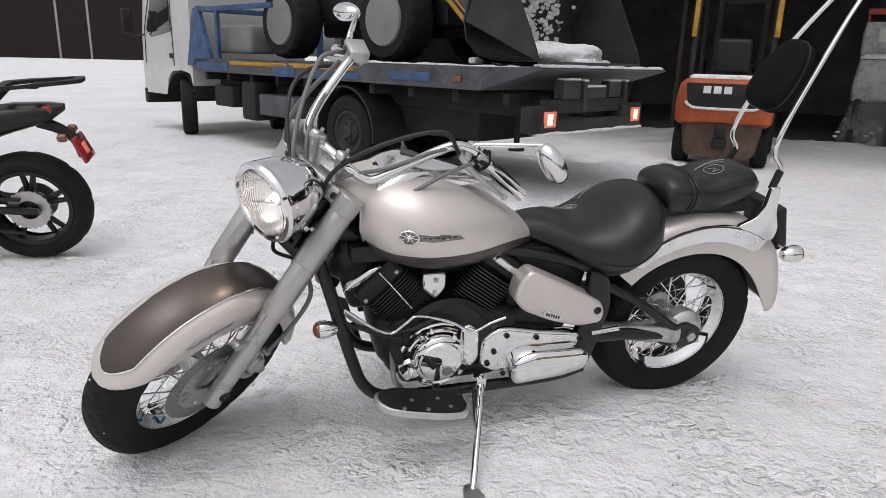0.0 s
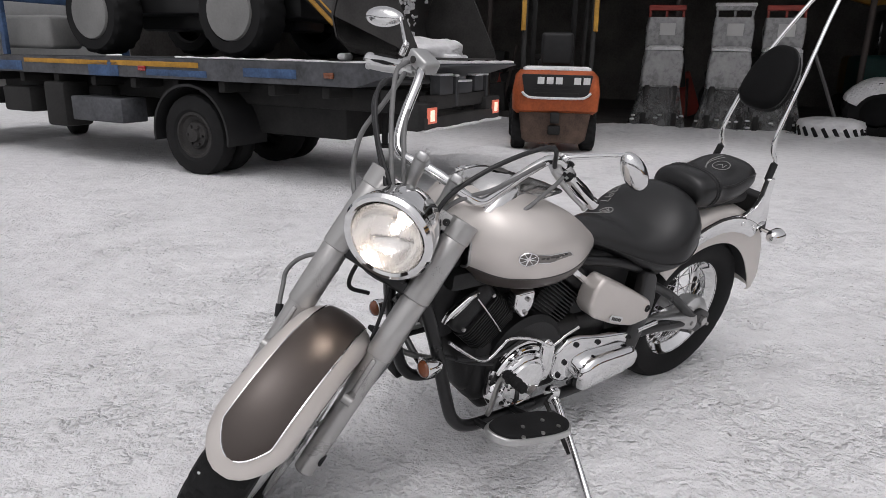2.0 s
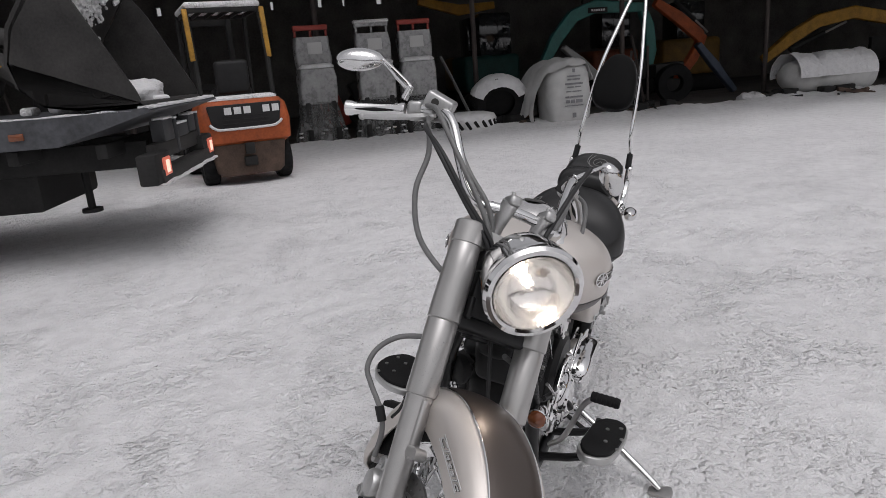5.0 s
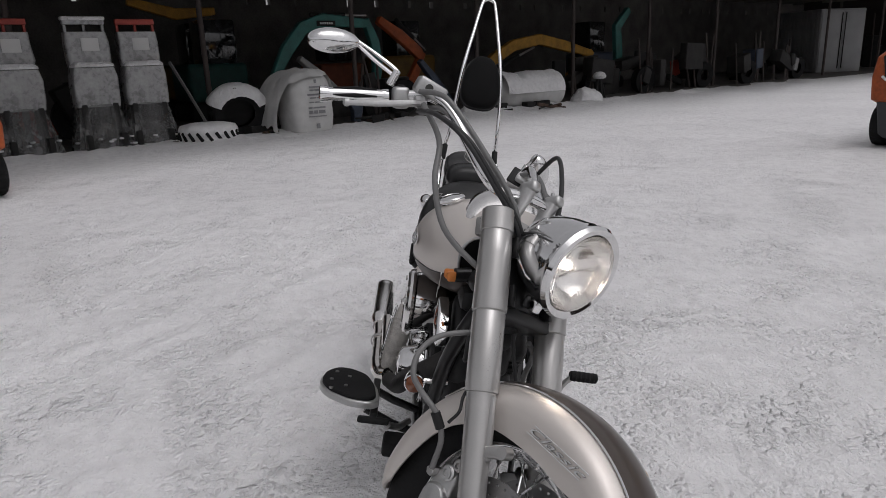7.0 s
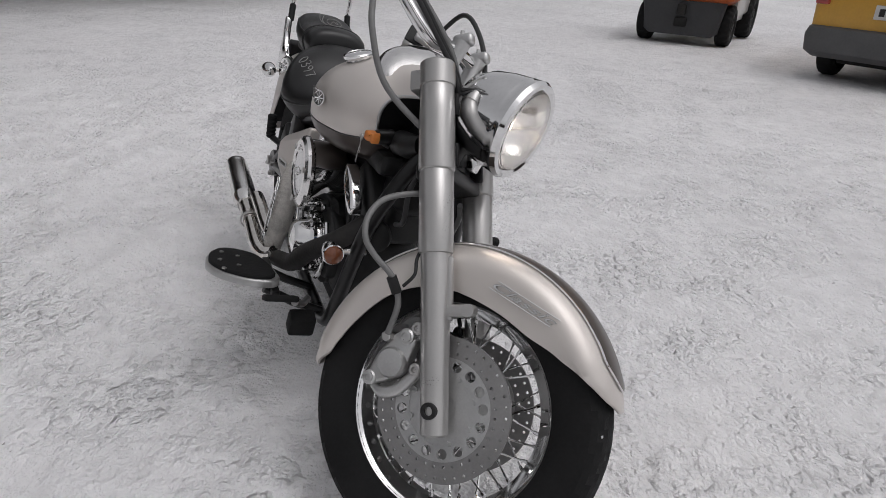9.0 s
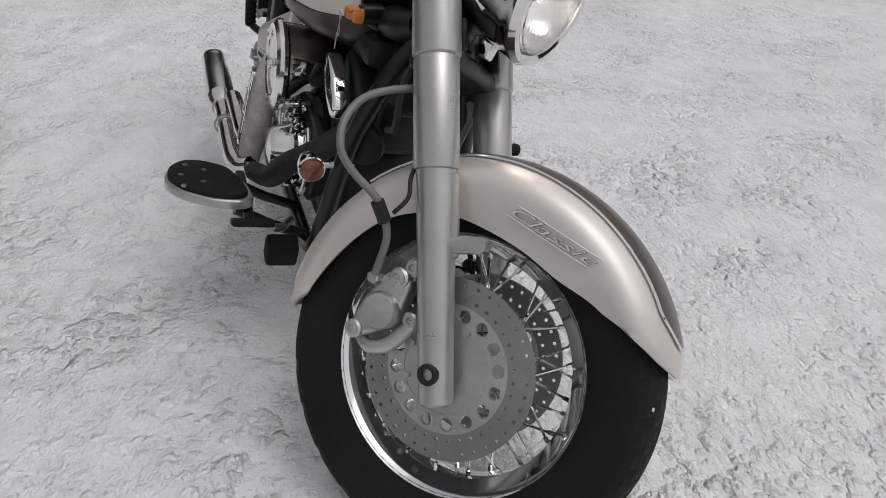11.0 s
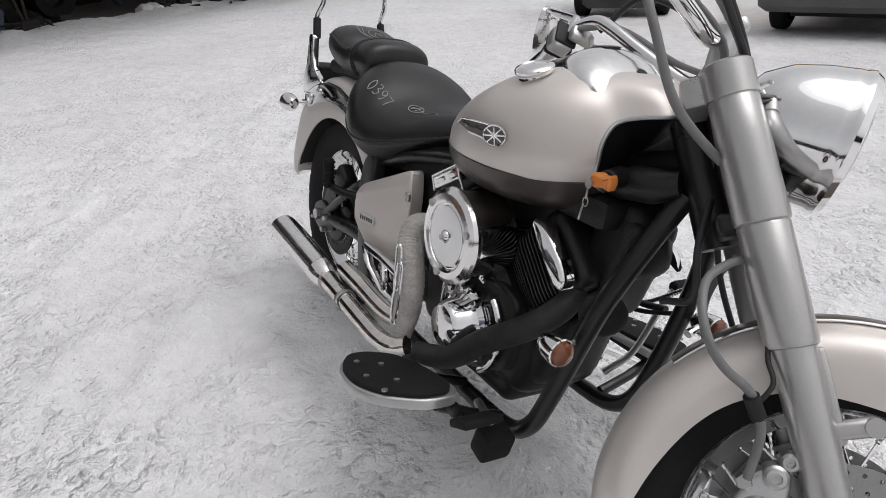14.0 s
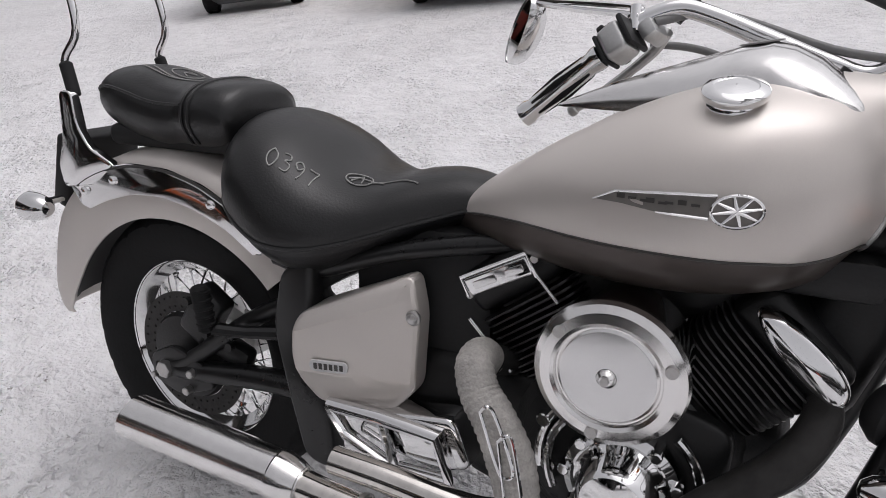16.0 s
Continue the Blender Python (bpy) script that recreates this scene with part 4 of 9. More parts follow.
    fm = Matrix.Translation(mc) @ Matrix((out, up, out.cross(up))).transposed().to_4x4()
    if (out.cross(up)).dot(face) < 0:
        fm = fm @ Matrix.Diagonal((1, 1, -1, 1))
    egg = [((0.062 + 0.004 * math.cos(a)) * math.cos(a), ((0.028 if sg < 0 else 0.034) + 0.004 * math.cos(a)) * math.sin(a)) for a in np.linspace(0, 2 * math.pi, 32, endpoint=False)]
    bm = bm_new()
    rows = [[fm @ V(x * k, y * k, h) for x, y in egg] for k, h in ((1, 0.010), (1.02, 0.0), (0.98, -0.010), (0.85, -0.020), (0.55, -0.028), (0.2, -0.031), (0.02, -0.032))]
    rings(bm, rows, True, False, True)
    spart("mirror_shell", bm, SHELL, st, "chrome oval mirror shell")
    bm = bm_new()
    rings(bm, [[fm @ V(x * k, y * k, 0.008) for x, y in egg] for k in (0.985, 0.5, 0.02)], True, False, True)
    spart("mirror_glass", bm, MIRROR_GLASS, st)

# headlamp
HL = V(1.446, 0, 0.866)
bm = bm_new()
lathe(bm, [(0.001, -0.160), (0.038, -0.156), (0.069, -0.136), (0.091, -0.100), (0.103, -0.056), (0.1080, -0.024), (0.1095, -0.017), (0.1095, -0.008), (0.1115, -0.004), (0.1125, 0.004), (0.107, 0.014), (0.098, 0.016), (0.091, 0.012), (0.091, 0.002)], HL, V(1, 0, -0.02), 56)
lamp = spart("headlight", bm, CHROME, None, "round chrome headlight, lit")
bm = bm_new()
lathe(bm, [(0.091, 0.004), (0.088, -0.012), (0.075, -0.040), (0.052, -0.062), (0.020, -0.074), (0.001, -0.075)], HL, V(1, 0, -0.02), 40)
spart("reflector", bm, ALUMINISED, lamp)
bm = bm_new()
lathe(bm, [(0.091, 0.006), (0.088, 0.016), (0.060, 0.024), (0.028, 0.028), (0.001, 0.029), (0.001, 0.026), (0.028, 0.025), (0.060, 0.021), (0.087, 0.012), (0.090, 0.004)], HL, V(1, 0, -0.02), 40)
lens = spart("lens", bm, LENS, lamp, "fluted clear headlight lens")
lens.visible_shadow = False
bm = bm_new()
lathe(bm, [(0.001, -0.07), (0.010, -0.066), (0.012, -0.045), (0.009, -0.032), (0.001, -0.028)], HL, V(1, 0, 0), 16, True)
spart("bulb", bm, BULB, lamp, "glowing bulb")
bm = bm_new()
for k in range(3):
    cyl(bm, HL + V(-0.03 - 0.025 * k, 0.10, -0.02 - 0.018 * k), HL + V(-0.03 - 0.025 * k, 0.108, -0.02 - 0.018 * k), 0.007, seg=10)
box(bm, HL + V(-0.06, 0, -0.115), (0.04, 0.03, 0.03), 0.006)
parts("lamp_mount", turned(bm), CHROME, lamp)

# tank
TU = [0, 0.05, 0.12, 0.25, 0.4, 0.55, 0.7, 0.85, 0.95, 1.0]
T_W = [0.118, 0.158, 0.194, 0.226, 0.227, 0.201, 0.155, 0.098, 0.055, 0.020]
T_T = [0.855, 0.885, 0.902, 0.909, 0.893, 0.858, 0.813, 0.757, 0.715, 0.698]
T_M = [0.775, 0.775, 0.772, 0.766, 0.756, 0.744, 0.729, 0.708, 0.692, 0.684]
T_B = [0.700, 0.664, 0.646, 0.634, 0.630, 0.630, 0.634, 0.640, 0.646, 0.650]


def tank_pt(u, a, grow=0.0):
    """a: 0 at the top middle, 90 at the widest, 180 at the bottom middle; the sign gives the side."""
    w, t, m_, b_ = (curve(TU, c, u) for c in (T_W, T_T, T_M, T_B))
    sg, a = (1 if a >= 0 else -1), radians(abs(a))
    s, c = math.sin(a), math.cos(a)
    if c >= 0:
        p = 2 / 2.25
        y, z = w * abs(s) ** p, m_ + (t - m_) * abs(c) ** p
    else:
        p = 2 / 2.9
        y, z = w * abs(s) ** p, m_ - (m_ - b_) * abs(c) ** p
    hood = min(1.0, max(0.0, (0.100 - y) / 0.07)) if c > 0 else 0.0
    front_x = 1.176 - 0.020 * min(1.0, max(0.0, (0.76 - z) / 0.06)) + 0.066 * hood * hood * (3 - 2 * hood)
    x = front_x + (0.590 - front_x) * u
    k = 1 + grow / max(w, 0.05)
    return V(x, sg * y * k, z + (grow if c >= 0 else -grow) * abs(c))


def tank_band(u):
    m_, b_ = curve(TU, T_M, u), curve(TU, T_B, u)
    z = curve([0, 0.1, 0.2, 0.35, 0.5, 0.7, 0.85, 0.95, 1.0], [0.722, 0.712, 0.714, 0.716, 0.715, 0.710, 0.698, 0.684, 0.676], u)
    return 90 + math.degrees(math.asin(min(1, max(0.02, ((m_ - z) / (m_ - b_)) ** (2.9 / 2)))))


US = [0, 0.012, 0.03] + list(np.linspace(0.06, 1.0, 40))
bm = bm_new()
rows = [[tank_pt(u, -tank_band(u) + 2 * tank_band(u) * i / 48) for i in range(49)] for u in US]
rings(bm, rows, False)
tank = part("fuel_tank", bm, PAINT, bike, "champagne teardrop fuel tank over a bronze lower band", 60)
bm = bm_new()
rows = []
for u in US:
    b = tank_band(u)
    rows.append([tank_pt(u, b + (180 - b) * i / 10) for i in range(11)] + [tank_pt(u, -180 + (180 - b) * i / 10) for i in range(1, 11)])
rings(bm, rows, False)
part("lower_band", bm, BROWN, tank, "dark bronze lower tank band", 60)
bm = bm_new()
for sg in (-1, 1):
    tube(bm, [tank_pt(u, sg * tank_band(u), 0.0005) for u in US], 0.0018, 6)
part("pinstripe", bm, BADGE_DARK, tank)
bm = bm_new()
ring_pts = [tank_pt(0.0, a) for a in np.linspace(-150, 150, 60)]
tube(bm, ring_pts, 0.004, 8)
part("front_lip", bm, SATIN, tank, "pale rolled lip at the tank's front")
bm = bm_new()
rings(bm, [[tank_pt(0.0, a) * k + V(1.16, 0, 0.77) * (1 - k) + V(-0.01 * (1 - k), 0, 0) for a in np.linspace(-180, 174, 60)] for k in (0.99, 0.6, 0.05)], True, False, True)
part("front_bulkhead", bm, ENGINE, tank)
# tank emblem: tuning-wheel roundel with a tapering streamer
for sg in (-1, 1):
    bm = bm_new()

    def on_tank(x, z, out):
        best = None
        for u in np.linspace(0.05, 0.75, 60):
            for a in np.linspace(60, 118, 50):
                p = tank_pt(u, sg * a)
                d = (p.x - x) ** 2 + (p.z - z) ** 2
                if best is None or d < best[0]:
                    best = (d, p)
        return best[1] + V(0, sg * out, 0)

    dx = 0.034 if sg > 0 else 0.0
    c = on_tank(1.028 + dx, 0.777, 0.004)
    e1 = (on_tank(1.055 + dx, 0.777, 0.004) - on_tank(1.0 + dx, 0.777, 0.004)).normalized()
    e2 = (on_tank(1.028 + dx, 0.792, 0.004) - on_tank(1.028 + dx, 0.762, 0.004)).normalized()
    circ = [c + e1 * 0.026 * math.cos(a) + e2 * 0.0175 * math.sin(a) for a in np.linspace(0, 2 * math.pi, 33)]
    tube(bm, circ, 0.0018, 6, cap=False)
    for k in range(8):
        a = 2 * math.pi * k / 8 + 0.2
        tube(bm, [c, c + e1 * 0.025 * math.cos(a) + e2 * 0.0168 * math.sin(a)], [0.0026, 0.0013], 6)
    top = [on_tank(x + dx, z, 0.003) for x, z in ((0.868, 0.767), (0.893, 0.782), (0.93, 0.785), (0.97, 0.788), (1.006, 0.790))]
    low = [on_tank(x + dx, z, 0.003) for x, z in ((0.868, 0.767), (0.905, 0.769), (0.945, 0.767), (0.97, 0.766), (1.003, 0.766))]
    tube(bm, top, [0.0010, 0.0016, 0.0018, 0.0018, 0.0018], 6)
    tube(bm, low[2:], [0.0010, 0.0018, 0.0018], 6)
    emblem = part("tank_emblem", bm, CHROME, tank, "chrome wheel roundel with a streamer")
    bm = bm_new()
    rings(bm, [[p - V(0, sg * 0.0015, 0) for p in top], [p - V(0, sg * 0.0015, 0) for p in low]], False)
    rings(bm, [[c + (q - c) * k - V(0, sg * 0.0015, 0) for q in circ[:-1]] for k in (1, 0.02)], True)
    part("emblem_field", bm, EMBLEM_FIELD, emblem)
    bm = bm_new()
    for k in range(8):
        q = on_tank(0.905 + dx + 0.0115 * k, 0.7765 + 0.0003 * k, 0.0022)
        box(bm, q, (0.0092, 0.0012, 0.0030 + 0.0025 * (k % 3 == 0)), 0)
    part("emblem_bars", bm, BADGE_DARK, emblem)
# filler cap
cap_c = V(1.006, -0.143, 0.882)
bm = bm_new()
lathe(bm, [(0.029, -0.018), (0.030, -0.004), (0.028, -0.001), (0.028, 0.003), (0.035, 0.005), (0.0365, 0.009), (0.0365, 0.013), (0.034, 0.016), (0.025, 0.0185), (0.0235, 0.017), (0.010, 0.019), (0.001, 0.0195)], cap_c, V(0.02, -0.36, 1), 36)
part("filler_cap", bm, CHROME, tank, "flat round chrome filler cap")
# instrument console along the tank's top
bm = bm_new()
rows = []
for x, w, h in ((1.176, 0.070, 0.850), (1.158, 0.104, 0.868), (1.125, 0.118, 0.900), (1.09, 0.120, 0.926), (1.06, 0.114, 0.939), (1.035, 0.104, 0.943), (1.0, 0.088, 0.937), (0.95, 0.066, 0.922), (0.90, 0.046, 0.907), (0.84, 0.028, 0.888), (0.77, 0.012, 0.860), (0.755, 0.002, 0.853)):
    base = 0.838 if x > 1.14 else 0.858 if x > 1.05 else 0.874 if x > 0.95 else 0.85
    rows.append([V(x, w * math.sin(a), base + (h - base) * max(0, math.cos(a)) ** 0.75) for a in np.linspace(-math.pi / 2, math.pi / 2, 21)])
rings(bm, rows, False, False, False)
console = part("console", bm, DULLCHROME, tank, "chrome instrument console on top of the tank", 60)
bm = bm_new()
lathe(bm, [(0.001, 0.0018), (0.026, 0.0014), (0.028, 0.0)], V(1.02, 0, 0.9405), V(-0.16, 0, 1), 32)
part("speedometer", bm, BADGE_DARK, console, "round dark speedometer face")
bm = bm_new()
for sx, sy, sr in ((1.105, -0.058, 0.006), (1.105, 0.058, 0.006), (1.118, 0.0, 0.010)):
    zz = 0.893 if sy else 0.903
    cyl(bm, (sx, sy, zz), (sx + 0.004, sy * 1.1, zz + 0.006), sr, seg=14)
parts("console_screw", bm, PLASTIC, console)

# seats
def seat_row(spec, x, sec, power):
    """One cross-section of a seat, spec: stations from front to rear with half width, top, side, bottom and dish."""
    xs = spec[0]
    ax = [abs(v - xs[0]) for v in xs]
    w, t, m_, b_, d = (curve(ax, c, abs(x - xs[0])) for c in spec[1:])
    row = []
    for j in range(sec):
        a = 2 * math.pi * j / sec
        s, c = math.sin(a), math.cos(a)
        p = 2 / power
        y = w * math.copysign(abs(s) ** p, s)
        z = m_ + (t - m_) * abs(c) ** p if c >= 0 else m_ - (m_ - b_) * abs(c) ** (2 / 1.7)
        if c > 0:
            z -= d * (1 - (y / max(w, 1e-3)) ** 2)
        row.append(V(x, y, z))
    return row


def seat_loft(bm, spec, sec=36, power=2.8):
    x0, x1 = spec[0][0], spec[0][-1]
    rings(bm, [seat_row(spec, x0 + (x1 - x0) * (i / 44), sec, power) for i in range(45)], True, True, True)


def seat_seam(spec, j, power, x0, x1):
    """A seam along the seat's side at ring place j of 36, round the rear end and back."""
    xs = np.linspace(x0, x1, 14)
    near = [seat_row(spec, x, 36, power)[j] for x in xs]
    return near + [V(x1 - 0.006, 0, near[-1].z)] + [V(p.x, -p.y, p.z) for p in near[::-1]]


RIDER = ([0.70, 0.66, 0.60, 0.54, 0.47, 0.40, 0.33, 0.27, 0.222, 0.187, 0.168], [0.036, 0.058, 0.084, 0.115, 0.150, 0.186, 0.202, 0.190, 0.165, 0.112, 0.06],
         [0.712, 0.731, 0.742, 0.740, 0.736, 0.768, 0.825, 0.842, 0.830, 0.800, 0.770], [0.702, 0.700, 0.685, 0.670, 0.650, 0.640, 0.645, 0.665, 0.69, 0.705, 0.72],
         [0.688, 0.674, 0.645, 0.616, 0.582, 0.546, 0.543, 0.578, 0.630, 0.672, 0.70], [0.0, 0.0, 0.0, 0.004, 0.014, 0.032, 0.038, 0.026, 0.008, 0.0, 0.0])
bm = bm_new()
seat_loft(bm, RIDER, 40, 2.15)
seat = part("rider_seat", bm, LEATHER, bike, "broad black leatherette rider seat with chalk marks", 60)
bm = bm_new()
tube(bm, seat_seam(RIDER, 10, 2.15, 0.66, 0.175), 0.0036, 8, 3)
part("seat_piping", bm, LEATHER, seat)
PASSENGER = ([0.190, 0.183, 0.160, 0.125, 0.092, 0.058, 0.008, -0.059, -0.109, -0.151, -0.182, -0.196], [0.080, 0.098, 0.108, 0.112, 0.111, 0.107, 0.113, 0.112, 0.104, 0.089, 0.064, 0.035],
             [0.846, 0.860, 0.870, 0.874, 0.872, 0.868, 0.874, 0.895, 0.900, 0.888, 0.853, 0.832], [0.805, 0.806, 0.808, 0.808, 0.806, 0.806, 0.81, 0.822, 0.83, 0.832, 0.828, 0.824],
             [0.785, 0.757, 0.737, 0.733, 0.732, 0.732, 0.732, 0.742, 0.757, 0.770, 0.795, 0.815], [0, 0, 0.001, 0.002, 0.002, 0.003, 0.006, 0.008, 0.006, 0.002, 0.001, 0])
bm = bm_new()
seat_loft(bm, PASSENGER, 36, 2.5)
pillion = part("pillion_seat", bm, LEATHER, bike, "black padded pillion seat with faint chalk marks", 60)
bm = bm_new()
for x in (0.106, 0.090):
    ring_ = seat_row(PASSENGER, x, 36, 2.5)
    tube(bm, [ring_[j % 36] for j in range(-13, 14)], 0.0042, 8)
tube(bm, seat_seam(PASSENGER, 7, 2.5, 0.085, -0.19), 0.0032, 8, 3)
parts("seat_piping", bm, LEATHER, pillion)

# backrest: two rails joined in a tall narrow loop, and its pad
bm = bm_new()
half = [(-0.172, 0.118, 0.70), (-0.188, 0.116, 0.845), (-0.205, 0.112, 0.905), (-0.165, 0.105, 0.965), (-0.190, 0.098, 1.08), (-0.262, 0.082, 1.25), (-0.345, 0.055, 1.40), (-0.43, 0.030, 1.525), (-0.446, 0.016, 1.548)]
tube(bm, [V(*p) for p in half] + [V(-0.449, 0, 1.553)] + [V(x, -y, z) for x, y, z in half[::-1]], 0.0075, 12, 5)
part("backrest_rail", bm, CHROME, bike, "tall chrome backrest loop")
bm = bm_new()
pad_out = [(math.copysign(abs(math.cos(a)) ** 0.75, math.cos(a)) * (0.082 - 0.018 * math.sin(a)), math.copysign(abs(math.sin(a)) ** 0.8, math.sin(a)) * 0.118) for a in np.linspace(0, 2 * math.pi, 44, endpoint=False)]
pc = V(-0.216, 0, 1.175)
nrm = V(0.90, 0, 0.42).normalized()
pm = Matrix.Translation(pc) @ Matrix((V(0, 1, 0), nrm.cross(V(0, 1, 0)), nrm)).transposed().to_4x4()
prism(bm, pad_out, pm, 0.055, 0.022, 0.010)
pad = part("backrest_pad", bm, PADCLOTH, bike, "black upholstered backrest pad", 60)
bm = bm_new()
tube(bm, [pm @ V(x * 1.0, y * 1.0, 0.026) for x, y in pad_out + pad_out[:1]], 0.0035, 6)
part("pad_piping", bm, LEATHER, pad)
for k in range(4):
    yy = -0.066 + 0.044 * k
    half_w = 0.060 - 0.014 * yy / 0.118
    bm = bm_new()
    tube(bm, [pm @ V(half_w * u, yy, 0.0605 - 0.010 * u * u - abs(yy) * 0.05) for u in np.linspace(-0.9, 0.9, 9)], 0.0022, 6)
    part("pad_seam", bm, PADCLOTH, pad)

# rear fender, struts, tail
def rear_pt(a, lat, r):
    a = radians(a)
    return RA + V(r * math.sin(a), lat, r * math.cos(a))


bm = bm_new()
rows = []
for a in np.linspace(-84, 52, 48):
    e = curve([-84, -76, -62, -38, 0, 22, 52], [0.352, 0.322, 0.306, 0.300, 0.308, 0.318, 0.332], a)
    top = curve([-84, -70, -46, -12, 20, 52], [0.402, 0.408, 0.437, 0.438, 0.434, 0.418], a)
    k = lerp([-84, -81, -74, -60, 52], [0.86, 0.95, 1.03, 1, 1], a)
    o = [(0.118, e), (0.121, (e + top) / 2 - 0.01), (0.113, top - 0.022), (0.088, top - 0.004), (0.045, top + 0.003), (0, top + 0.005)]
    out = [(-y * k, r) for y, r in o] + [(y * k, r) for y, r in o[-2::-1]]
    inn = [(y * 0.965, r - 0.004 if abs(y) < 0.11 else r) for y, r in out]
    rows.append([rear_pt(a, y, r) for y, r in out] + [rear_pt(a, y, r) for y, r in inn[::-1]])
rings(bm, rows, True, True, True)
rfender = part("rear_fender", bm, PAINT, bike, "champagne rear fender with a flared tail", 50)
bm = bm_new()
lathe(bm, [(0.322, -0.112), (0.336, -0.09), (0.345, -0.05), (0.348, 0.0), (0.345, 0.05), (0.336, 0.09), (0.322, 0.112)], RA, (0, 1, 0), 48)
bmesh.ops.delete(bm, geom=[v for v in bm.verts if v.co.z < 0.45 and v.co.x > -0.2 or v.co.z < 0.375], context="VERTS")
part("fender_liner", bm, PLASTIC, rfender)
for sg in (-1, 1):
    bm = bm_new()
    A = list(np.linspace(44, -33, 19))
    lo = [rear_pt(a, 0, lerp([-44, -20, 20, 44], [0.372, 0.360, 0.366, 0.376], a)) for a in A]
    hi = [rear_pt(a, 0, lerp([-44, -30, 0, 44], [0.470, 0.425, 0.415, 0.405], a)) for a in A]
    plate_xz(bm, rounded([(p.x, p.z) for p in lo[::3] + hi[::-3]], 0.02, 3), sg * 0.119, 0.013, 0.004, side=sg)
    strut = part("fender_strut", bm, CHROME, bike, "bright metal fender strut")
    bm = bm_new()
    plate_xz(bm, rounded([(-0.085, 0.715), (-0.150, 0.668), (-0.245, 0.655), (-0.252, 0.70), (-0.224, 0.76), (-0.212, 0.850), (-0.176, 0.852), (-0.174, 0.785), (-0.148, 0.742)], 0.014), sg * 0.118, 0.016, 0.004, side=sg)
    part("rail_bracket", bm, CHROME, strut, "chrome bracket of the backrest rail")
    bm = bm_new()
    cyl(bm, (-0.187, sg * 0.1162, 0.838), (-0.204, sg * 0.1122, 0.902), 0.0125, seg=14, bevel=0.003)
    part("rail_sleeve", bm, PLASTIC, strut, "black sleeve on the backrest rail")
    bm = bm_new()
    for a, r in ((24, 0.391), (-14, 0.390), (-28, 0.394)):
        q = rear_pt(a, sg * 0.131, r)
        lathe(bm, [(0.009, 0), (0.009, 0.004), (0.006, 0.007), (0.001, 0.0075)], q, (0, sg, 0), 12)
    parts("strut_bolt", bm, CHROME, strut)
    bm = bm_new()
    tube(bm, [rear_pt(a, sg * 0.1315, 0.412 + (0.02 if a < -35 else 0)) for a in np.linspace(38, -30, 16)], 0.003, 6)
    part("strut_rib", bm, DIRTY_STEEL, strut)
bm = bm_new()
box(bm, (-0.318, 0, 0.672), (0.045, 0.18, 0.165), 0.010, Matrix.Rotation(radians(20), 3, "Y"), 3)
tailp = part("tail_bracket", bm, PLASTIC, bike, "black tail bracket")
bm = bm_new()
lathe(bm, [(0.045, 0), (0.048, 0.02), (0.044, 0.045), (0.03, 0.062), (0.001, 0.068)], (-0.345, 0, 0.628), V(-1, 0, -0.12), 28, True)
part("tail_light", bm, REDLENS, bike, "round red tail light")
bm = bm_new()
cyl(bm, (-0.33, -0.13, 0.612), (-0.33, 0.13, 0.612), 0.008, seg=10)
part("blinker_bar", bm, CHROME, bike)


def blinker(c, d, name, k=1.0):
    d = Vector(d).normalized()
    bm = bm_new()
    lathe(bm, [(r * k, s * k) for r, s in ((0.001, -0.052), (0.014, -0.049), (0.024, -0.036), (0.029, -0.016), (0.031, 0.0), (0.031, 0.012), (0.028, 0.014))], c, d, 24)
    o = part(name, bm, CHROME, bike, "chrome bullet blinker with an amber lens")
    bm = bm_new()
    lathe(bm, [(r * k, s * k) for r, s in ((0.028, 0.012), (0.026, 0.022), (0.016, 0.030), (0.001, 0.033))], c, d, 20)
    part("lens", bm, AMBER, o)
    return o


for sg in (-1, 1):
    blinker(V(-0.335, sg * 0.152, 0.608), (-1, 0, 0), "rear_blinker")
    c = V(1.236, -0.186, 0.452) if sg < 0 else V(1.282, 0.150, 0.466)
    o = blinker(c, (1, 0, 0), "front_blinker", 0.85)
    bm = bm_new()
    cyl(bm, (c.x - 0.012, sg * 0.100, 0.456), c - V(0.012, sg * 0.020, 0), 0.009, 0.007, 10)
    part("stalk", bm, CHROME, o)

# frame
def pipe(name, pts, r, material=BLACK, label="", smooth=6, seg=12):
    return part(name, tube(bm_new(), pts, r, seg, smooth), material, bike, label)


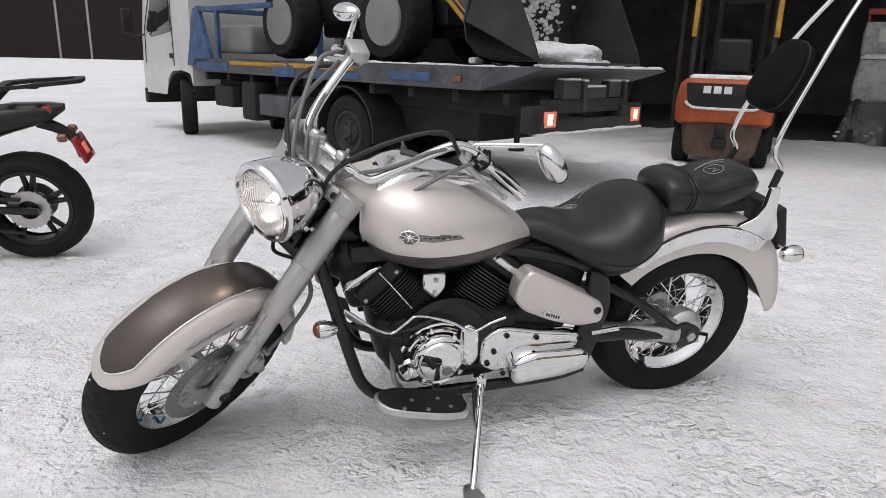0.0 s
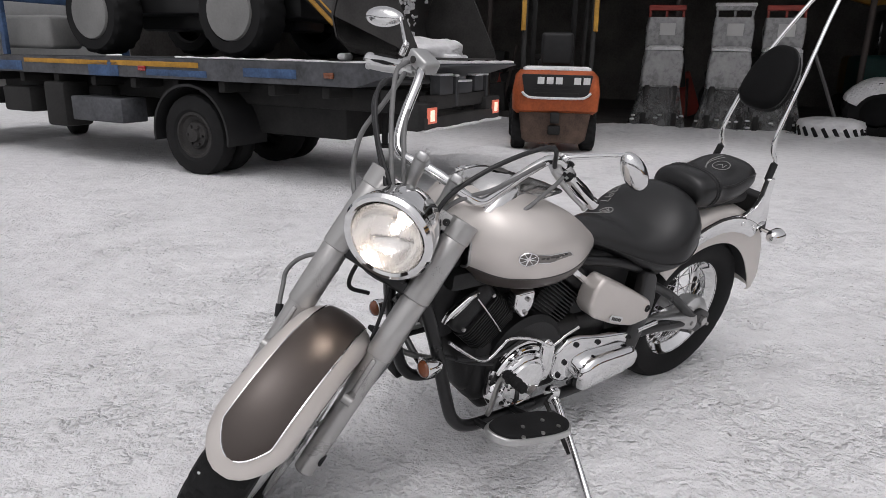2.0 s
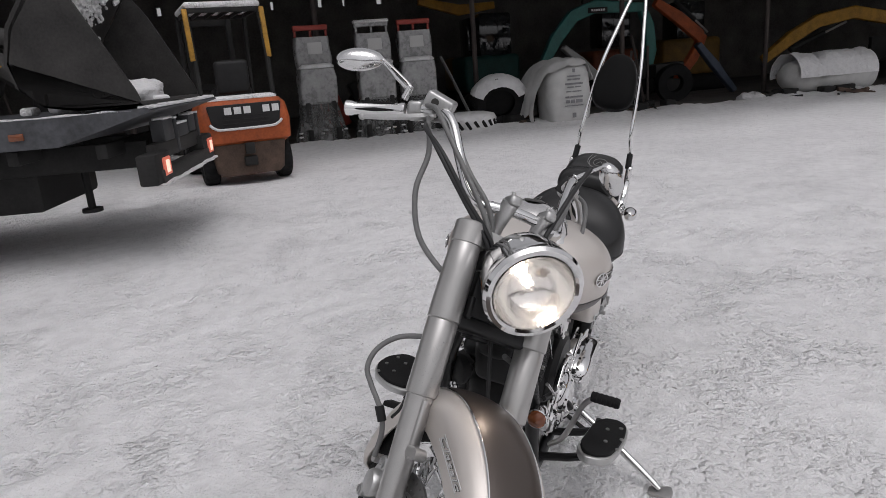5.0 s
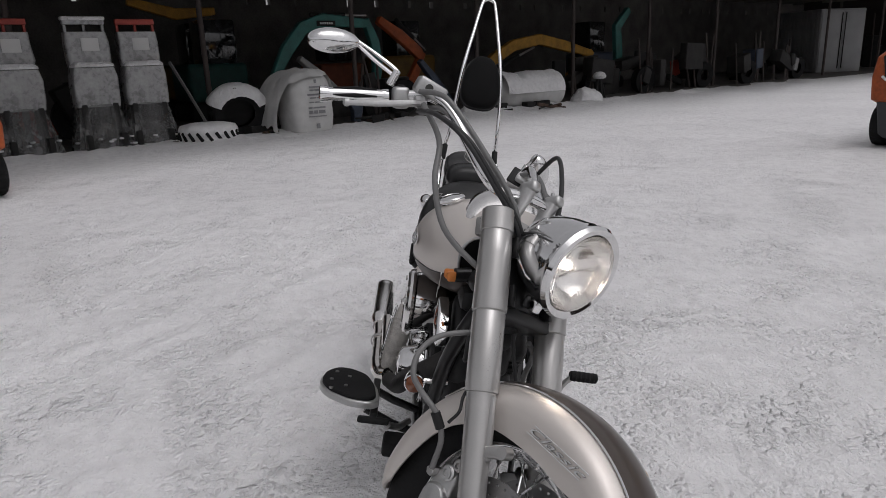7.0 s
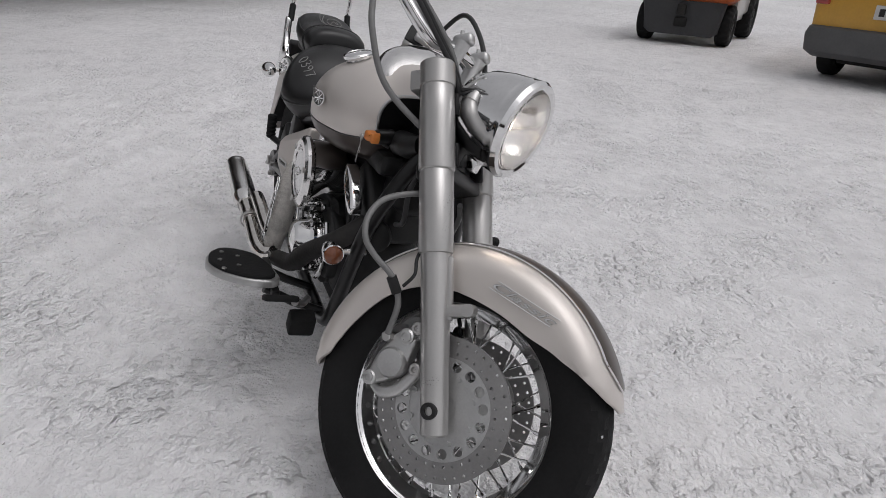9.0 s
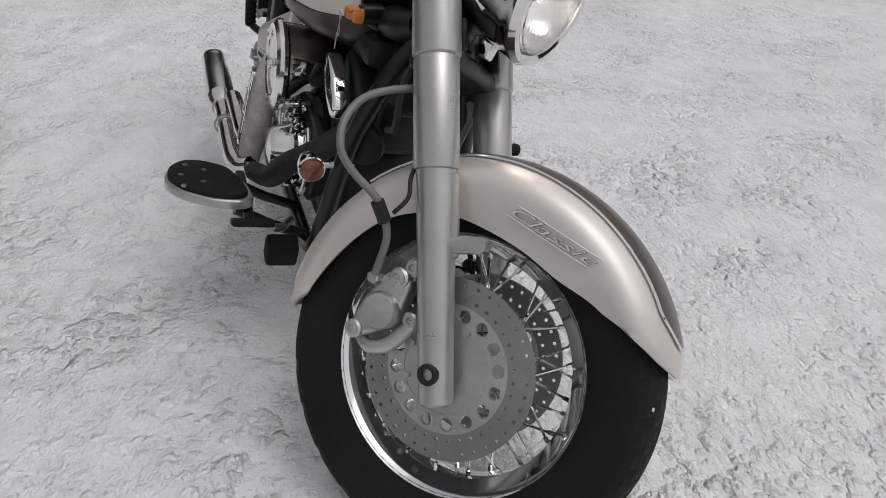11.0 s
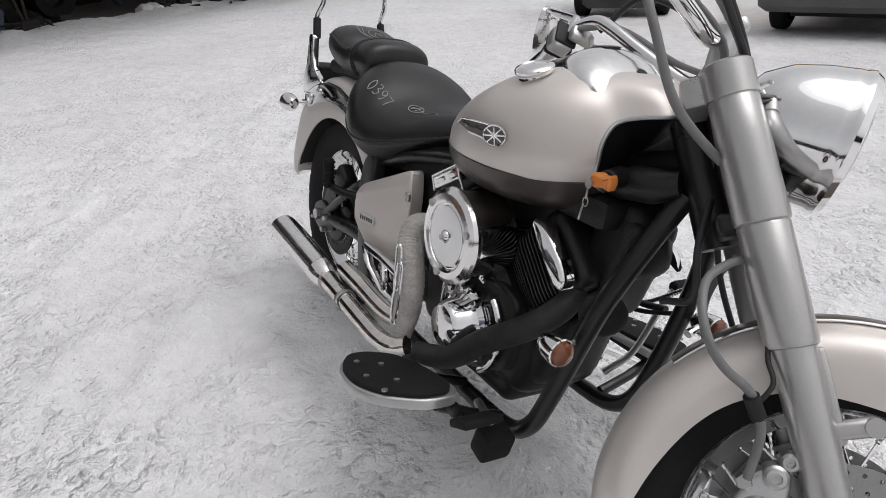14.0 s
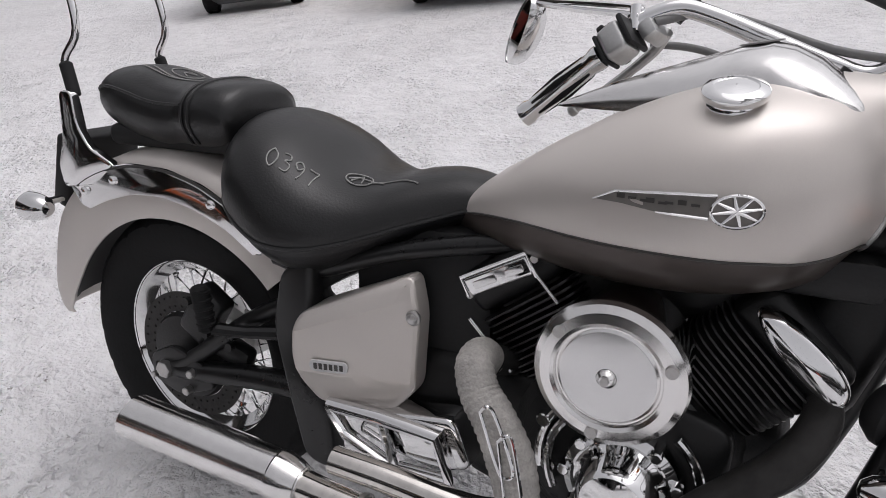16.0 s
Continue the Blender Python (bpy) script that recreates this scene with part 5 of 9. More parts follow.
for sg in (-1, 1):
    pipe("down_tube", [(1.300, sg * 0.035, 0.735), (1.285, sg * 0.075, 0.66), (1.245, sg * 0.115, 0.52), (1.190, sg * 0.132, 0.33), (1.150, sg * 0.135, 0.235), (1.085, sg * 0.135, 0.190), (0.95, sg * 0.135, 0.182), (0.70, sg * 0.135, 0.182), (0.50, sg * 0.135, 0.190), (0.40, sg * 0.135, 0.215)], 0.0185, label="black frame down tube")
    pipe("seat_rail", [(1.10, sg * 0.05, 0.70), (0.80, sg * 0.075, 0.665), (0.55, sg * 0.105, 0.625), (0.38, sg * 0.118, 0.572), (0.29, sg * 0.116, 0.580)], 0.016)
    bm = bm_new()
    plate_xz(bm, rounded([(x - (0.05 if sg < 0 else 0), z) for x, z in ((0.445, 0.60), (0.375, 0.575), (0.345, 0.46), (0.365, 0.34), (0.395, 0.20), (0.465, 0.19), (0.455, 0.33), (0.43, 0.46))], 0.03), sg * 0.118, 0.035, 0.010, side=sg)
    part("frame_upright", bm, BLACK, bike, "black frame upright behind the side cover")
    # swingarm with axle plate
    pipe("swingarm", [(0.42, sg * 0.120, 0.335), (0.25, sg * 0.128, 0.330), (0.06, sg * 0.132, 0.306), (-0.03, sg * 0.132, 0.303)], [0.026, 0.024, 0.022, 0.020], label="black swingarm")
    pipe("swingarm_stay", [(0.36, sg * 0.122, 0.52), (0.22, sg * 0.128, 0.445), (0.06, sg * 0.134, 0.333), (-0.01, sg * 0.134, 0.308)], 0.017)
    bm = bm_new()
    plate_xz(bm, rounded([(0.10, 0.332), (0.13, 0.287), (0.03, 0.249), (-0.045, 0.272), (-0.045, 0.327), (0.02, 0.359)], 0.02), sg * 0.136, 0.012, 0.003, side=sg)
    part("axle_plate", bm, BLACK, bike)
    bm = bm_new()
    for x, z, r in ((0.0, 0.305, 0.019), (0.075, 0.312, 0.009), (0.058, 0.270, 0.009), (-0.03, 0.287, 0.007)):
        cyl(bm, (x, sg * 0.145, z), (x, sg * 0.163, z), r, seg=6 if r > 0.01 else 10, bevel=0.002)
    parts("axle_nut", bm, STEEL, bike)
pipe("backbone", [(1.33, 0, 0.80), (1.15, 0, 0.745), (0.85, 0, 0.70), (0.6, 0, 0.66)], 0.03)
bm = bm_new()
box(bm, (0.30, 0, 0.60), (0.30, 0.20, 0.05), 0.01)
box(bm, (0.56, 0, 0.55), (0.26, 0.17, 0.22), 0.02)
box(bm, (0.04, 0, 0.762), (0.40, 0.165, 0.045), 0.02, None, 3)
part("seat_base", bm, PLASTIC, bike)
# shaft drive housing and silencer strut on the left
bm = bm_new()
lathe(bm, [(0.03, -0.05), (0.060, -0.045), (0.074, -0.01), (0.076, 0.02), (0.058, 0.042), (0.030, 0.050)], RA + V(0, 0.088, 0), (0, 1, 0), 32, True)
tube(bm, [(0.05, 0.108, 0.306), (0.13, 0.112, 0.314), (0.25, 0.112, 0.328), (0.36, 0.11, 0.335)], [0.052, 0.040, 0.032, 0.036], 20, 5)
part("shaft_drive", bm, SATIN, bike, "cast aluminium shaft drive housing")
pipe("drive_boot", [(0.36, 0.11, 0.335), (0.38, 0.11, 0.336), (0.41, 0.11, 0.338)], 0.040, PLASTIC, smooth=0)
pipe("tie_rod", [(0.40, 0.150, 0.360), (0.33, 0.150, 0.366), (0.30, 0.150, 0.368)], 0.009, CHROME, smooth=0)
bm = bm_new()
box(bm, (0.085, -0.105, 0.425), (0.075, 0.05, 0.12), 0.014, Matrix.Rotation(radians(35), 3, "Y"), 3)
box(bm, (0.14, -0.11, 0.365), (0.12, 0.035, 0.05), 0.012, Matrix.Rotation(radians(20), 3, "Y"))
for x, z in ((0.07, 0.46), (0.11, 0.40), (0.17, 0.385)):
    cyl(bm, (x, -0.13, z), (x, -0.142, z), 0.009, seg=10)
part("rear_caliper", bm, ENGINE, bike, "black rear brake caliper")

# side covers
for sg in (-1, 1):
    bm = bm_new()
    if sg > 0:
        out = rounded([(0.703, 0.520), (0.690, 0.585), (0.655, 0.617), (0.520, 0.552), (0.392, 0.484), (0.373, 0.445), (0.380, 0.406), (0.460, 0.398), (0.560, 0.428), (0.665, 0.475)], 0.018, 4)
    else:
        out = rounded([(0.578, 0.598), (0.372, 0.508), (0.364, 0.44), (0.374, 0.380), (0.395, 0.346), (0.470, 0.335), (0.530, 0.342), (0.578, 0.394), (0.590, 0.53)], 0.020, 4)
    plate_xz(bm, out, sg * 0.105, 0.062 if sg > 0 else 0.088, 0.014, 0.006, side=sg)
    if sg < 0:
        # the right cover has folded edges above and below and tapers in towards the engine
        for (x0, z0), (nx, nz), k in (((0.364, 0.478), (-0.36, 0.93), 0.70), ((0.364, 0.412), (0.0, -1.0), 0.80)):
            n = V(nx, 0, nz)
            bmesh.ops.bisect_plane(bm, geom=bm.verts[:] + bm.edges[:] + bm.faces[:], plane_co=V(x0, 0, z0), plane_no=n)
            for v in bm.verts:
                dist = (v.co - V(x0, v.co.y, z0)).dot(n)
                if dist > 1e-5 and v.co.y < -0.12:
                    v.co.y = -0.105 + (v.co.y + 0.105) * (1 - (1 - k) * min(1.0, dist / 0.05))
        for v in bm.verts:
            v.co.y = -0.105 + (v.co.y + 0.105) * (1 - 2.6 * (v.co.x - 0.37))
    cover = part("side_cover", bm, PAINT, bike, "champagne side cover with an oval maker's badge", 50 if sg > 0 else 14)
    bx, bz = (0.568, 0.458) if sg > 0 else (0.440, 0.430)
    bm = bm_new()
    m = Matrix.Translation((bx, sg * (0.1725 if sg > 0 else 0.1835), bz)) @ Matrix.Rotation(radians(-20 if sg > 0 else 0), 4, "Y") @ Matrix.Rotation(radians(0 if sg > 0 else 13), 4, "Z") @ Matrix(((-sg, 0, 0, 0), (0, 0, sg, 0), (0, 1, 0, 0), (0, 0, 0, 1)))
    stad = [(x * 1.0, z) for x, z in rounded([(-0.034, -0.0105), (0.034, -0.0105), (0.034, 0.0105), (-0.034, 0.0105)], 0.0105, 6)]
    prism(bm, stad, m, 0.003, 0.001)
    bd = part("badge", bm, LETTER, cover, "small oval silver badge")
    bm = bm_new()
    for k in range(6):
        box(bm, m @ V(-0.023 + 0.0092 * k, 0, 0.0036), (0.0062, 0.0014, 0.0105), 0)
    parts("badge_bars", bm, BADGE_DARK, bd)
    bm = bm_new()
    sx, sz = (0.406, 0.458) if sg > 0 else (0.582, 0.530)
    lathe(bm, [(0.013, 0), (0.013, 0.005), (0.010, 0.007), (0.006, 0.003), (0.001, 0.003)], (sx, sg * (0.166 if sg > 0 else 0.143), sz), (0, sg, 0), 16)
    parts("cover_screw", bm, PLASTIC if sg > 0 else STEEL, cover)

# engine
CRANK = V(0.895, 0, 0.370)
bm = bm_new()
box(bm, (0.86, 0, 0.345), (0.44, 0.235, 0.23), 0.05, None, 3)
box(bm, (0.62, 0, 0.36), (0.26, 0.20, 0.19), 0.04, None, 3)
lathe(bm, [(0.13, -0.135), (0.148, -0.12), (0.148, 0.12), (0.13, 0.135)], CRANK, (0, 1, 0), 36, True)
box(bm, (1.045, 0, 0.360), (0.14, 0.19, 0.19), 0.045, Matrix.Rotation(radians(14), 3, "Y"), 3)
box(bm, (0.86, 0, 0.232), (0.34, 0.21, 0.08), 0.03, None, 3)
box(bm, (0.94, 0, 0.620), (0.30, 0.13, 0.11), 0.03, None, 3)
parts("engine_casting", bm, ENGINE, bike, "black engine casting")
for nm, ang, off in (("front_cylinder", 46, 1.0), ("rear_cylinder", -36, 0.72)):
    d = V(math.sin(radians(ang)), 0, math.cos(radians(ang)))
    t = Matrix.Rotation(radians(ang), 3, "Y")
    bm = bm_new()
    box(bm, CRANK + d * 0.17, (0.125, 0.15, 0.19), 0.02, t)
    cylr = part(nm, bm, ENGINE, bike, "black finned cylinder")
    base = CRANK.copy()
    me_bm = bm_new()
    prism(me_bm, rounded([(-0.086, -0.111), (0.086, -0.111), (0.086, 0.111), (-0.086, 0.111)], 0.036, 4), Matrix.Translation((0, 0, -0.0016)), 0.0032, 0.0008)
    me = bpy.data.meshes.new("fin")
    me_bm.to_mesh(me)
    me_bm.free()
    me.materials.append(FINEDGE)
    me.materials.append(FINRIM)
    for p in me.polygons:
        if abs(p.normal.z) < 0.3:
            p.material_index = 1
    for k in range(14):
        s = (0.128 if off == 1.0 else 0.112) + 0.0106 * k
        grow = 0.86 + 0.14 * min(1, k / 5)
        piece("fin", me, Matrix.Translation(base + d * s) @ t.to_4x4() @ Matrix.Diagonal((grow, grow, 1, 1)), cylr)
    bm = bm_new()
    box(bm, base + d * 0.295, (0.165, 0.205, 0.075), 0.022, t, 3)
    hd = part("cylinder_head", bm, ENGINE, bike, "black cylinder head with chrome covers")
    for sg in (-1, 1):
        bm = bm_new()
        if sg < 0 and off == 1.0:
            leaf = [(-0.078, 0.0), (-0.060, 0.016), (-0.02, 0.026), (0.03, 0.027), (0.062, 0.018), (0.074, 0.0), (0.060, -0.014), (0.02, -0.020), (-0.03, -0.018), (-0.062, -0.010)]
            lm = Matrix.Translation((1.118, -0.116, 0.577)) @ Matrix.Rotation(radians(44), 4, "Y") @ Matrix(((1, 0, 0, 0), (0, 0, -1, 0), (0, 1, 0, 0), (0, 0, 0, 1)))
            prism(bm, rounded(leaf, 0.02, 3), lm, 0.030, 0.010, 0.006)
            part("head_cover", bm, CHROME, hd, "leaf-shaped chrome cylinder head cover")
            continue
        if sg < 0:
            lm = Matrix.Translation((0.713, -0.106, 0.613)) @ Matrix.Rotation(radians(-28), 4, "Y") @ Matrix(((1, 0, 0, 0), (0, 0, -1, 0), (0, 1, 0, 0), (0, 0, 0, 1)))
            prism(bm, rounded([(-0.056, -0.015), (0.056, -0.015), (0.056, 0.015), (-0.056, 0.015)], 0.005, 3), lm, 0.018, 0.004)
            br = part("head_cover", bm, CHROME, hd, "rectangular chrome cylinder head cover")
            for x, w in ((-0.022, 0.040), (0.030, 0.030)):
                bm = bm_new()
                prism(bm, rounded([(x - w / 2, -0.006), (x + w / 2, -0.006), (x + w / 2, 0.006), (x - w / 2, 0.006)], 0.003, 2), lm @ Matrix.Translation((0, 0, 0.0175)), 0.002, 0.0005)
                part("cover_slot", bm, POLISH, hd)
            bm = bm_new()
            tube(bm, [lm @ V(-0.058, -0.014, 0.016), lm @ V(-0.058, 0.018, 0.016), lm @ V(0.058, 0.018, 0.016), lm @ V(0.058, -0.020, 0.016)], 0.0035, 8)
            part("cover_rim", bm, CHROME, hd)
            continue
        if sg > 0:
            if off == 1.0:
                lm = Matrix.Translation((1.165, 0.098, 0.596)) @ Matrix.Rotation(radians(37), 4, "Y") @ Matrix.Diagonal((1.2, 1, 1.2, 1)) @ Matrix(((1, 0, 0, 0), (0, 0, 1, 0), (0, 1, 0, 0), (0, 0, 0, 1)))
                prism(bm, rounded([(-0.062, 0.0), (-0.03, 0.012), (0.03, 0.014), (0.058, 0.002), (0.02, -0.006), (-0.03, -0.005)], 0.01, 3), lm, 0.016, 0.005)
                part("head_cover", bm, CHROME, hd, "thin leaf-shaped chrome head cover")
                continue
            mm = Matrix.Translation(base + d * 0.296 + V(0, 0.096, 0)) @ t.to_4x4() @ Matrix(((1, 0, 0, 0), (0, 0, 1, 0), (0, 1, 0, 0), (0, 0, 0, 1)))
            prism(bm, rounded([(-0.070 * off, -0.008), (0.070 * off, -0.008), (0.060 * off, 0.016), (-0.060 * off, 0.016)], 0.01, 4), mm, 0.020, 0.007)
            part("head_cover", bm, BLACK if off == 1.0 else CHROME, hd, "narrow cylinder head cover")
            continue
        mm = Matrix.Translation(base + d * 0.296 + V(0, sg * 0.096, 0)) @ t.to_4x4() @ Matrix.Diagonal((off, 1, off, 1)) @ Matrix(((1, 0, 0, 0), (0, 0, sg, 0), (0, 1, 0, 0), (0, 0, 0, 1)))
        out = rounded([(-0.088, -0.016), (0.088, -0.016), (0.080, 0.026), (0.045, 0.046), (-0.045, 0.046), (-0.080, 0.026)], 0.018, 4)
        prism(bm, out, mm, 0.022, 0.009, 0.004)
        part("head_cover", bm, CHROME, hd, "chrome cylinder head side cover")
    bm = bm_new()
    for sg in (-1, 1):
        for x in (-0.062, 0.062):
            cyl(bm, base + d * 0.288 + t @ V(x, sg * 0.118, 0.012), base + d * 0.288 + t @ V(x, sg * 0.124, 0.012), 0.006, seg=10)
    parts("cover_bolt", bm, STEEL, hd)
pipe("push_rod_tube", [(0.668, -0.121, 0.537), (0.70, -0.121, 0.502), (0.738, -0.121, 0.462)], 0.0038, CHROME, smooth=0)
pipe("push_rod_tube", [(0.764, -0.122, 0.636), (0.785, -0.122, 0.612), (0.806, -0.122, 0.588)], 0.003, CHROME, smooth=0)
pipe("push_rod_tube", [(1.117, 0.113, 0.620), (1.065, 0.116, 0.558), (1.012, 0.118, 0.492)], 0.003, CHROME, smooth=0)
# air cleaner
ac = V(0.905, -0.175, 0.545)
bm = bm_new()
lathe(bm, [(0.070, -0.070), (0.0880, -0.062), (0.0911, -0.05), (0.0930, 0.025), (0.0874, 0.030)], ac, (0, -1, 0), 48, True)
airc = part("air_cleaner", bm, CHROME, bike, "round deep chrome air cleaner")
bm = bm_new()
lathe(bm, [(0.0930, 0.028), (0.0990, 0.030), (0.1000, 0.038), (0.0967, 0.046), (0.0874, 0.0525), (0.0744, 0.054), (0.0693, 0.051), (0.0674, 0.0465), (0.0651, 0.0465), (0.0614, 0.049), (0.0372, 0.051), (0.0130, 0.0515), (0.0112, 0.056), (0.0074, 0.060), (0.0009, 0.061)], ac, (0, -1, 0), 64)
part("air_cleaner_cover", bm, DULLCHROME, airc, "dished chrome cover", 28)
bm = bm_new()
lathe(bm, [(0.0609, 0.0488), (0.0609, 0.0502), (0.0372, 0.0518), (0.0135, 0.0522)], ac, (0, -1, 0), 56)
part("cover_disc", bm, POLISH, airc, "brushed centre disc")
bm = bm_new()
for a in (20, 140, 260):
    q = ac + V(0.082 * math.cos(radians(a)), -0.052, 0.082 * math.sin(radians(a)))
    cyl(bm, q, q + V(0, -0.005, 0), 0.008, seg=14)
cyl(bm, ac + V(0, -0.06, 0), ac + V(0, -0.064, 0), 0.006, seg=6)
parts("cover_screw", bm, STEEL, airc)
# left chrome covers
bm = bm_new()
GC = V(0.924, 0.128, 0.326)
lathe(bm, [(0.084, 0.0), (0.087, 0.012), (0.084, 0.030), (0.076, 0.041), (0.068, 0.044), (0.064, 0.050), (0.040, 0.057), (0.001, 0.060)], GC, (0, 1, 0), 44)
lc = part("generator_cover", bm, CHROME, bike, "round chrome engine side cover")
bm = bm_new()
for a in range(0, 360, 60):
    q = GC + V(0.084 * math.cos(radians(a)), 0.004, 0.084 * math.sin(radians(a)))
    cyl(bm, q, q + V(0, 0.030, 0), 0.009, seg=10, bevel=0.002)
parts("cover_bolt", bm, CHROME, lc)
bm = bm_new()
lathe(bm, [(0.017, 0), (0.017, 0.003), (0.014, 0.004), (0.001, 0.004)], GC + V(-0.020, 0.0555, -0.030), (0.05, 1, -0.12), 24)
part("oval_plate", bm, EMBLEM_FIELD, lc)
for r, a0, a1, y, w in ((0.100, 20, 120, 0.146, 0.009), (0.118, 40, 110, 0.142, 0.006), (0.100, 215, 300, 0.144, 0.010), (0.118, -40, 25, 0.138, 0.010)):
    bm = bm_new()
    tube(bm, [GC + V(r * math.cos(radians(a)), y - GC.y, r * math.sin(radians(a))) for a in np.linspace(a0, a1, 16)], w, 10)
    part("case_rim", bm, CHROME, bike, "bright curved rim of the left engine case")
# lobed oil filter housing at the front lower corner
bm = bm_new()
lathe(bm, [(0.030, 0.0), (0.038, 0.010), (0.038, 0.030), (0.030, 0.040), (0.001, 0.044)], V(1.005, 0.118, 0.292), (0.15, 1, 0), 28)
fh = part("filter_housing", bm, CHROME, bike, "small round chrome housing")
bm = bm_new()
cyl(bm, V(1.012, 0.158, 0.292), V(1.013, 0.170, 0.292), 0.011, seg=6, bevel=0.002)
part("housing_bolt", bm, CHROME, fh)
pipe("clutch_arm", [(0.985, 0.150, 0.372), (0.965, 0.176, 0.340), (0.945, 0.186, 0.318)], 0.012, ENGINE, "black clutch release arm", 3)
for x, z, l in ((0.985, 0.405, 0.05), (0.955, 0.425, 0.04), (0.995, 0.375, 0.035)):
    bm = bm_new()
    cyl(bm, V(x, 0.118, z), V(x, 0.118 + l, z), 0.010, 0.008, 12, 0.002)
    part("case_bolt", bm, CHROME, bike)
bm = bm_new()
plate_xz(bm, rounded([(1.02, 0.385), (0.99, 0.425), (0.96, 0.44), (0.86, 0.445), (0.80, 0.42), (0.79, 0.30), (0.83, 0.265), (0.97, 0.255), (1.03, 0.30)], 0.025), 0.110, 0.024, 0.008, side=1)
part("side_case", bm, ENGINE, bike, "black left engine case")
bm = bm_new()
plate_xz(bm, rounded([(0.862, 0.425), (0.835, 0.440), (0.800, 0.415), (0.79, 0.31), (0.815, 0.275), (0.850, 0.290)], 0.015, 4), 0.112, 0.044, 0.012, side=1)
part("bridge_cover", bm, CHROME, bike, "chrome cover between the engine cases")
bm = bm_new()
plate_xz(bm, rounded([(0.785, 0.365), (0.745, 0.405), (0.70, 0.410), (0.590, 0.385), (0.430, 0.362), (0.410, 0.315), (0.56, 0.255), (0.73, 0.240), (0.785, 0.275)], 0.025, 5), 0.112, 0.040, 0.014, side=1)
mg = part("middle_gear_case", bm, CHROME, bike, "chrome middle gear cover")
bm = bm_new()
plate_xz(bm, rounded([(0.690, 0.255), (0.675, 0.305), (0.62, 0.328), (0.44, 0.325), (0.405, 0.295), (0.415, 0.245), (0.50, 0.222), (0.67, 0.208)], 0.03, 5), 0.140, 0.058, 0.026, 0.004, side=1)
part("drive_cover", bm, CHROME, mg, "long rounded chrome cover")
bm = bm_new()
for x, z, y in ((0.742, 0.328, 0.152), (0.705, 0.385, 0.152), (0.440, 0.345, 0.150), (0.60, 0.368, 0.152), (0.76, 0.285, 0.152), (0.70, 0.240, 0.152)):
    lathe(bm, [(0.009, 0), (0.009, 0.006), (0.007, 0.008), (0.005, 0.004), (0.001, 0.004)], (x, y, z), (0, 1, 0), 14)
parts("cover_bolt", bm, PLASTIC, mg)
bm = bm_new()
plate_xz(bm, rounded([(0.992, 0.618), (0.918, 0.618), (0.916, 0.562), (0.948, 0.524), (0.988, 0.560)], 0.016), 0.100, 0.036, 0.010, 0.003, side=1)
part("ignition_cover", bm, CHROME, bike, "small chrome shield between the cylinders")
bm = bm_new()
for z in (0.596, 0.552):
    cyl(bm, (0.952, 0.135, z), (0.95, 0.144, z), 0.007, seg=10)
parts("cover_bolt", bm, STEEL, bike)
pipe("shift_rod", [(1.222, 0.150, 0.528), (1.156, 0.155, 0.475), (1.115, 0.155, 0.446), (1.076, 0.155, 0.436), (1.035, 0.155, 0.468), (1.002, 0.155, 0.487), (0.905, 0.155, 0.459), (0.840, 0.155, 0.420), (0.815, 0.155, 0.414), (0.770, 0.155, 0.438), (0.719, 0.155, 0.455)], 0.005, CHROME)
pipe("coolant_line", [(1.18, 0.14, 0.46), (1.10, 0.15, 0.44), (1.02, 0.15, 0.44), (0.95, 0.15, 0.47)], 0.007, CABLE)
# right lower covers
bm = bm_new()
rc_ = V(0.922, -0.120, 0.352)
lathe(bm, [(0.082, 0.0), (0.086, 0.02), (0.082, 0.045), (0.070, 0.052), (0.066, 0.050), (0.058, 0.062), (0.052, 0.090), (0.044, 0.100), (0.020, 0.106), (0.001, 0.107)], rc_, (0, -1, 0), 40)
clutch = part("clutch_cover", bm, CHROME, bike, "stepped round chrome clutch cover")
bm = bm_new()
for a in range(15, 360, 40):
    q = rc_ + V(0.079 * math.cos(radians(a)), -0.02, 0.079 * math.sin(radians(a)))
    cyl(bm, q, q + V(0, -0.042, 0), 0.009, seg=10, bevel=0.002)
parts("cover_bolt", bm, CHROME, clutch)
bm = bm_new()
plate_xz(bm, rounded([(1.06, 0.45), (0.98, 0.475), (0.88, 0.46), (0.80, 0.42), (0.76, 0.36), (0.80, 0.27), (0.93, 0.25), (1.05, 0.29)], 0.03), -0.112, 0.026, 0.010, side=-1)
part("side_case", bm, ENGINE, bike, "black right engine case")
bm = bm_new()
plate_xz(bm, rounded([(0.66, 0.375), (0.50, 0.350), (0.47, 0.30), (0.62, 0.265), (0.69, 0.29)], 0.02), -0.112, 0.05, 0.010, side=-1)
rb = part("rear_case", bm, CHROME, bike, "chrome cover behind the engine")
bm = bm_new()
loop = [(0.425, -0.172, 0.350), (0.53, -0.172, 0.352), (0.635, -0.172, 0.345), (0.655, -0.172, 0.270), (0.55, -0.172, 0.262), (0.46, -0.172, 0.300), (0.425, -0.172, 0.350)]
tube(bm, loop, 0.013, 10, 0, flat=0.8)
tube(bm, [(0.53, -0.172, 0.348), (0.555, -0.172, 0.265)], 0.009, 8)
part("peg_bracket", bm, CHROME, rb, "triangular chrome peg bracket")

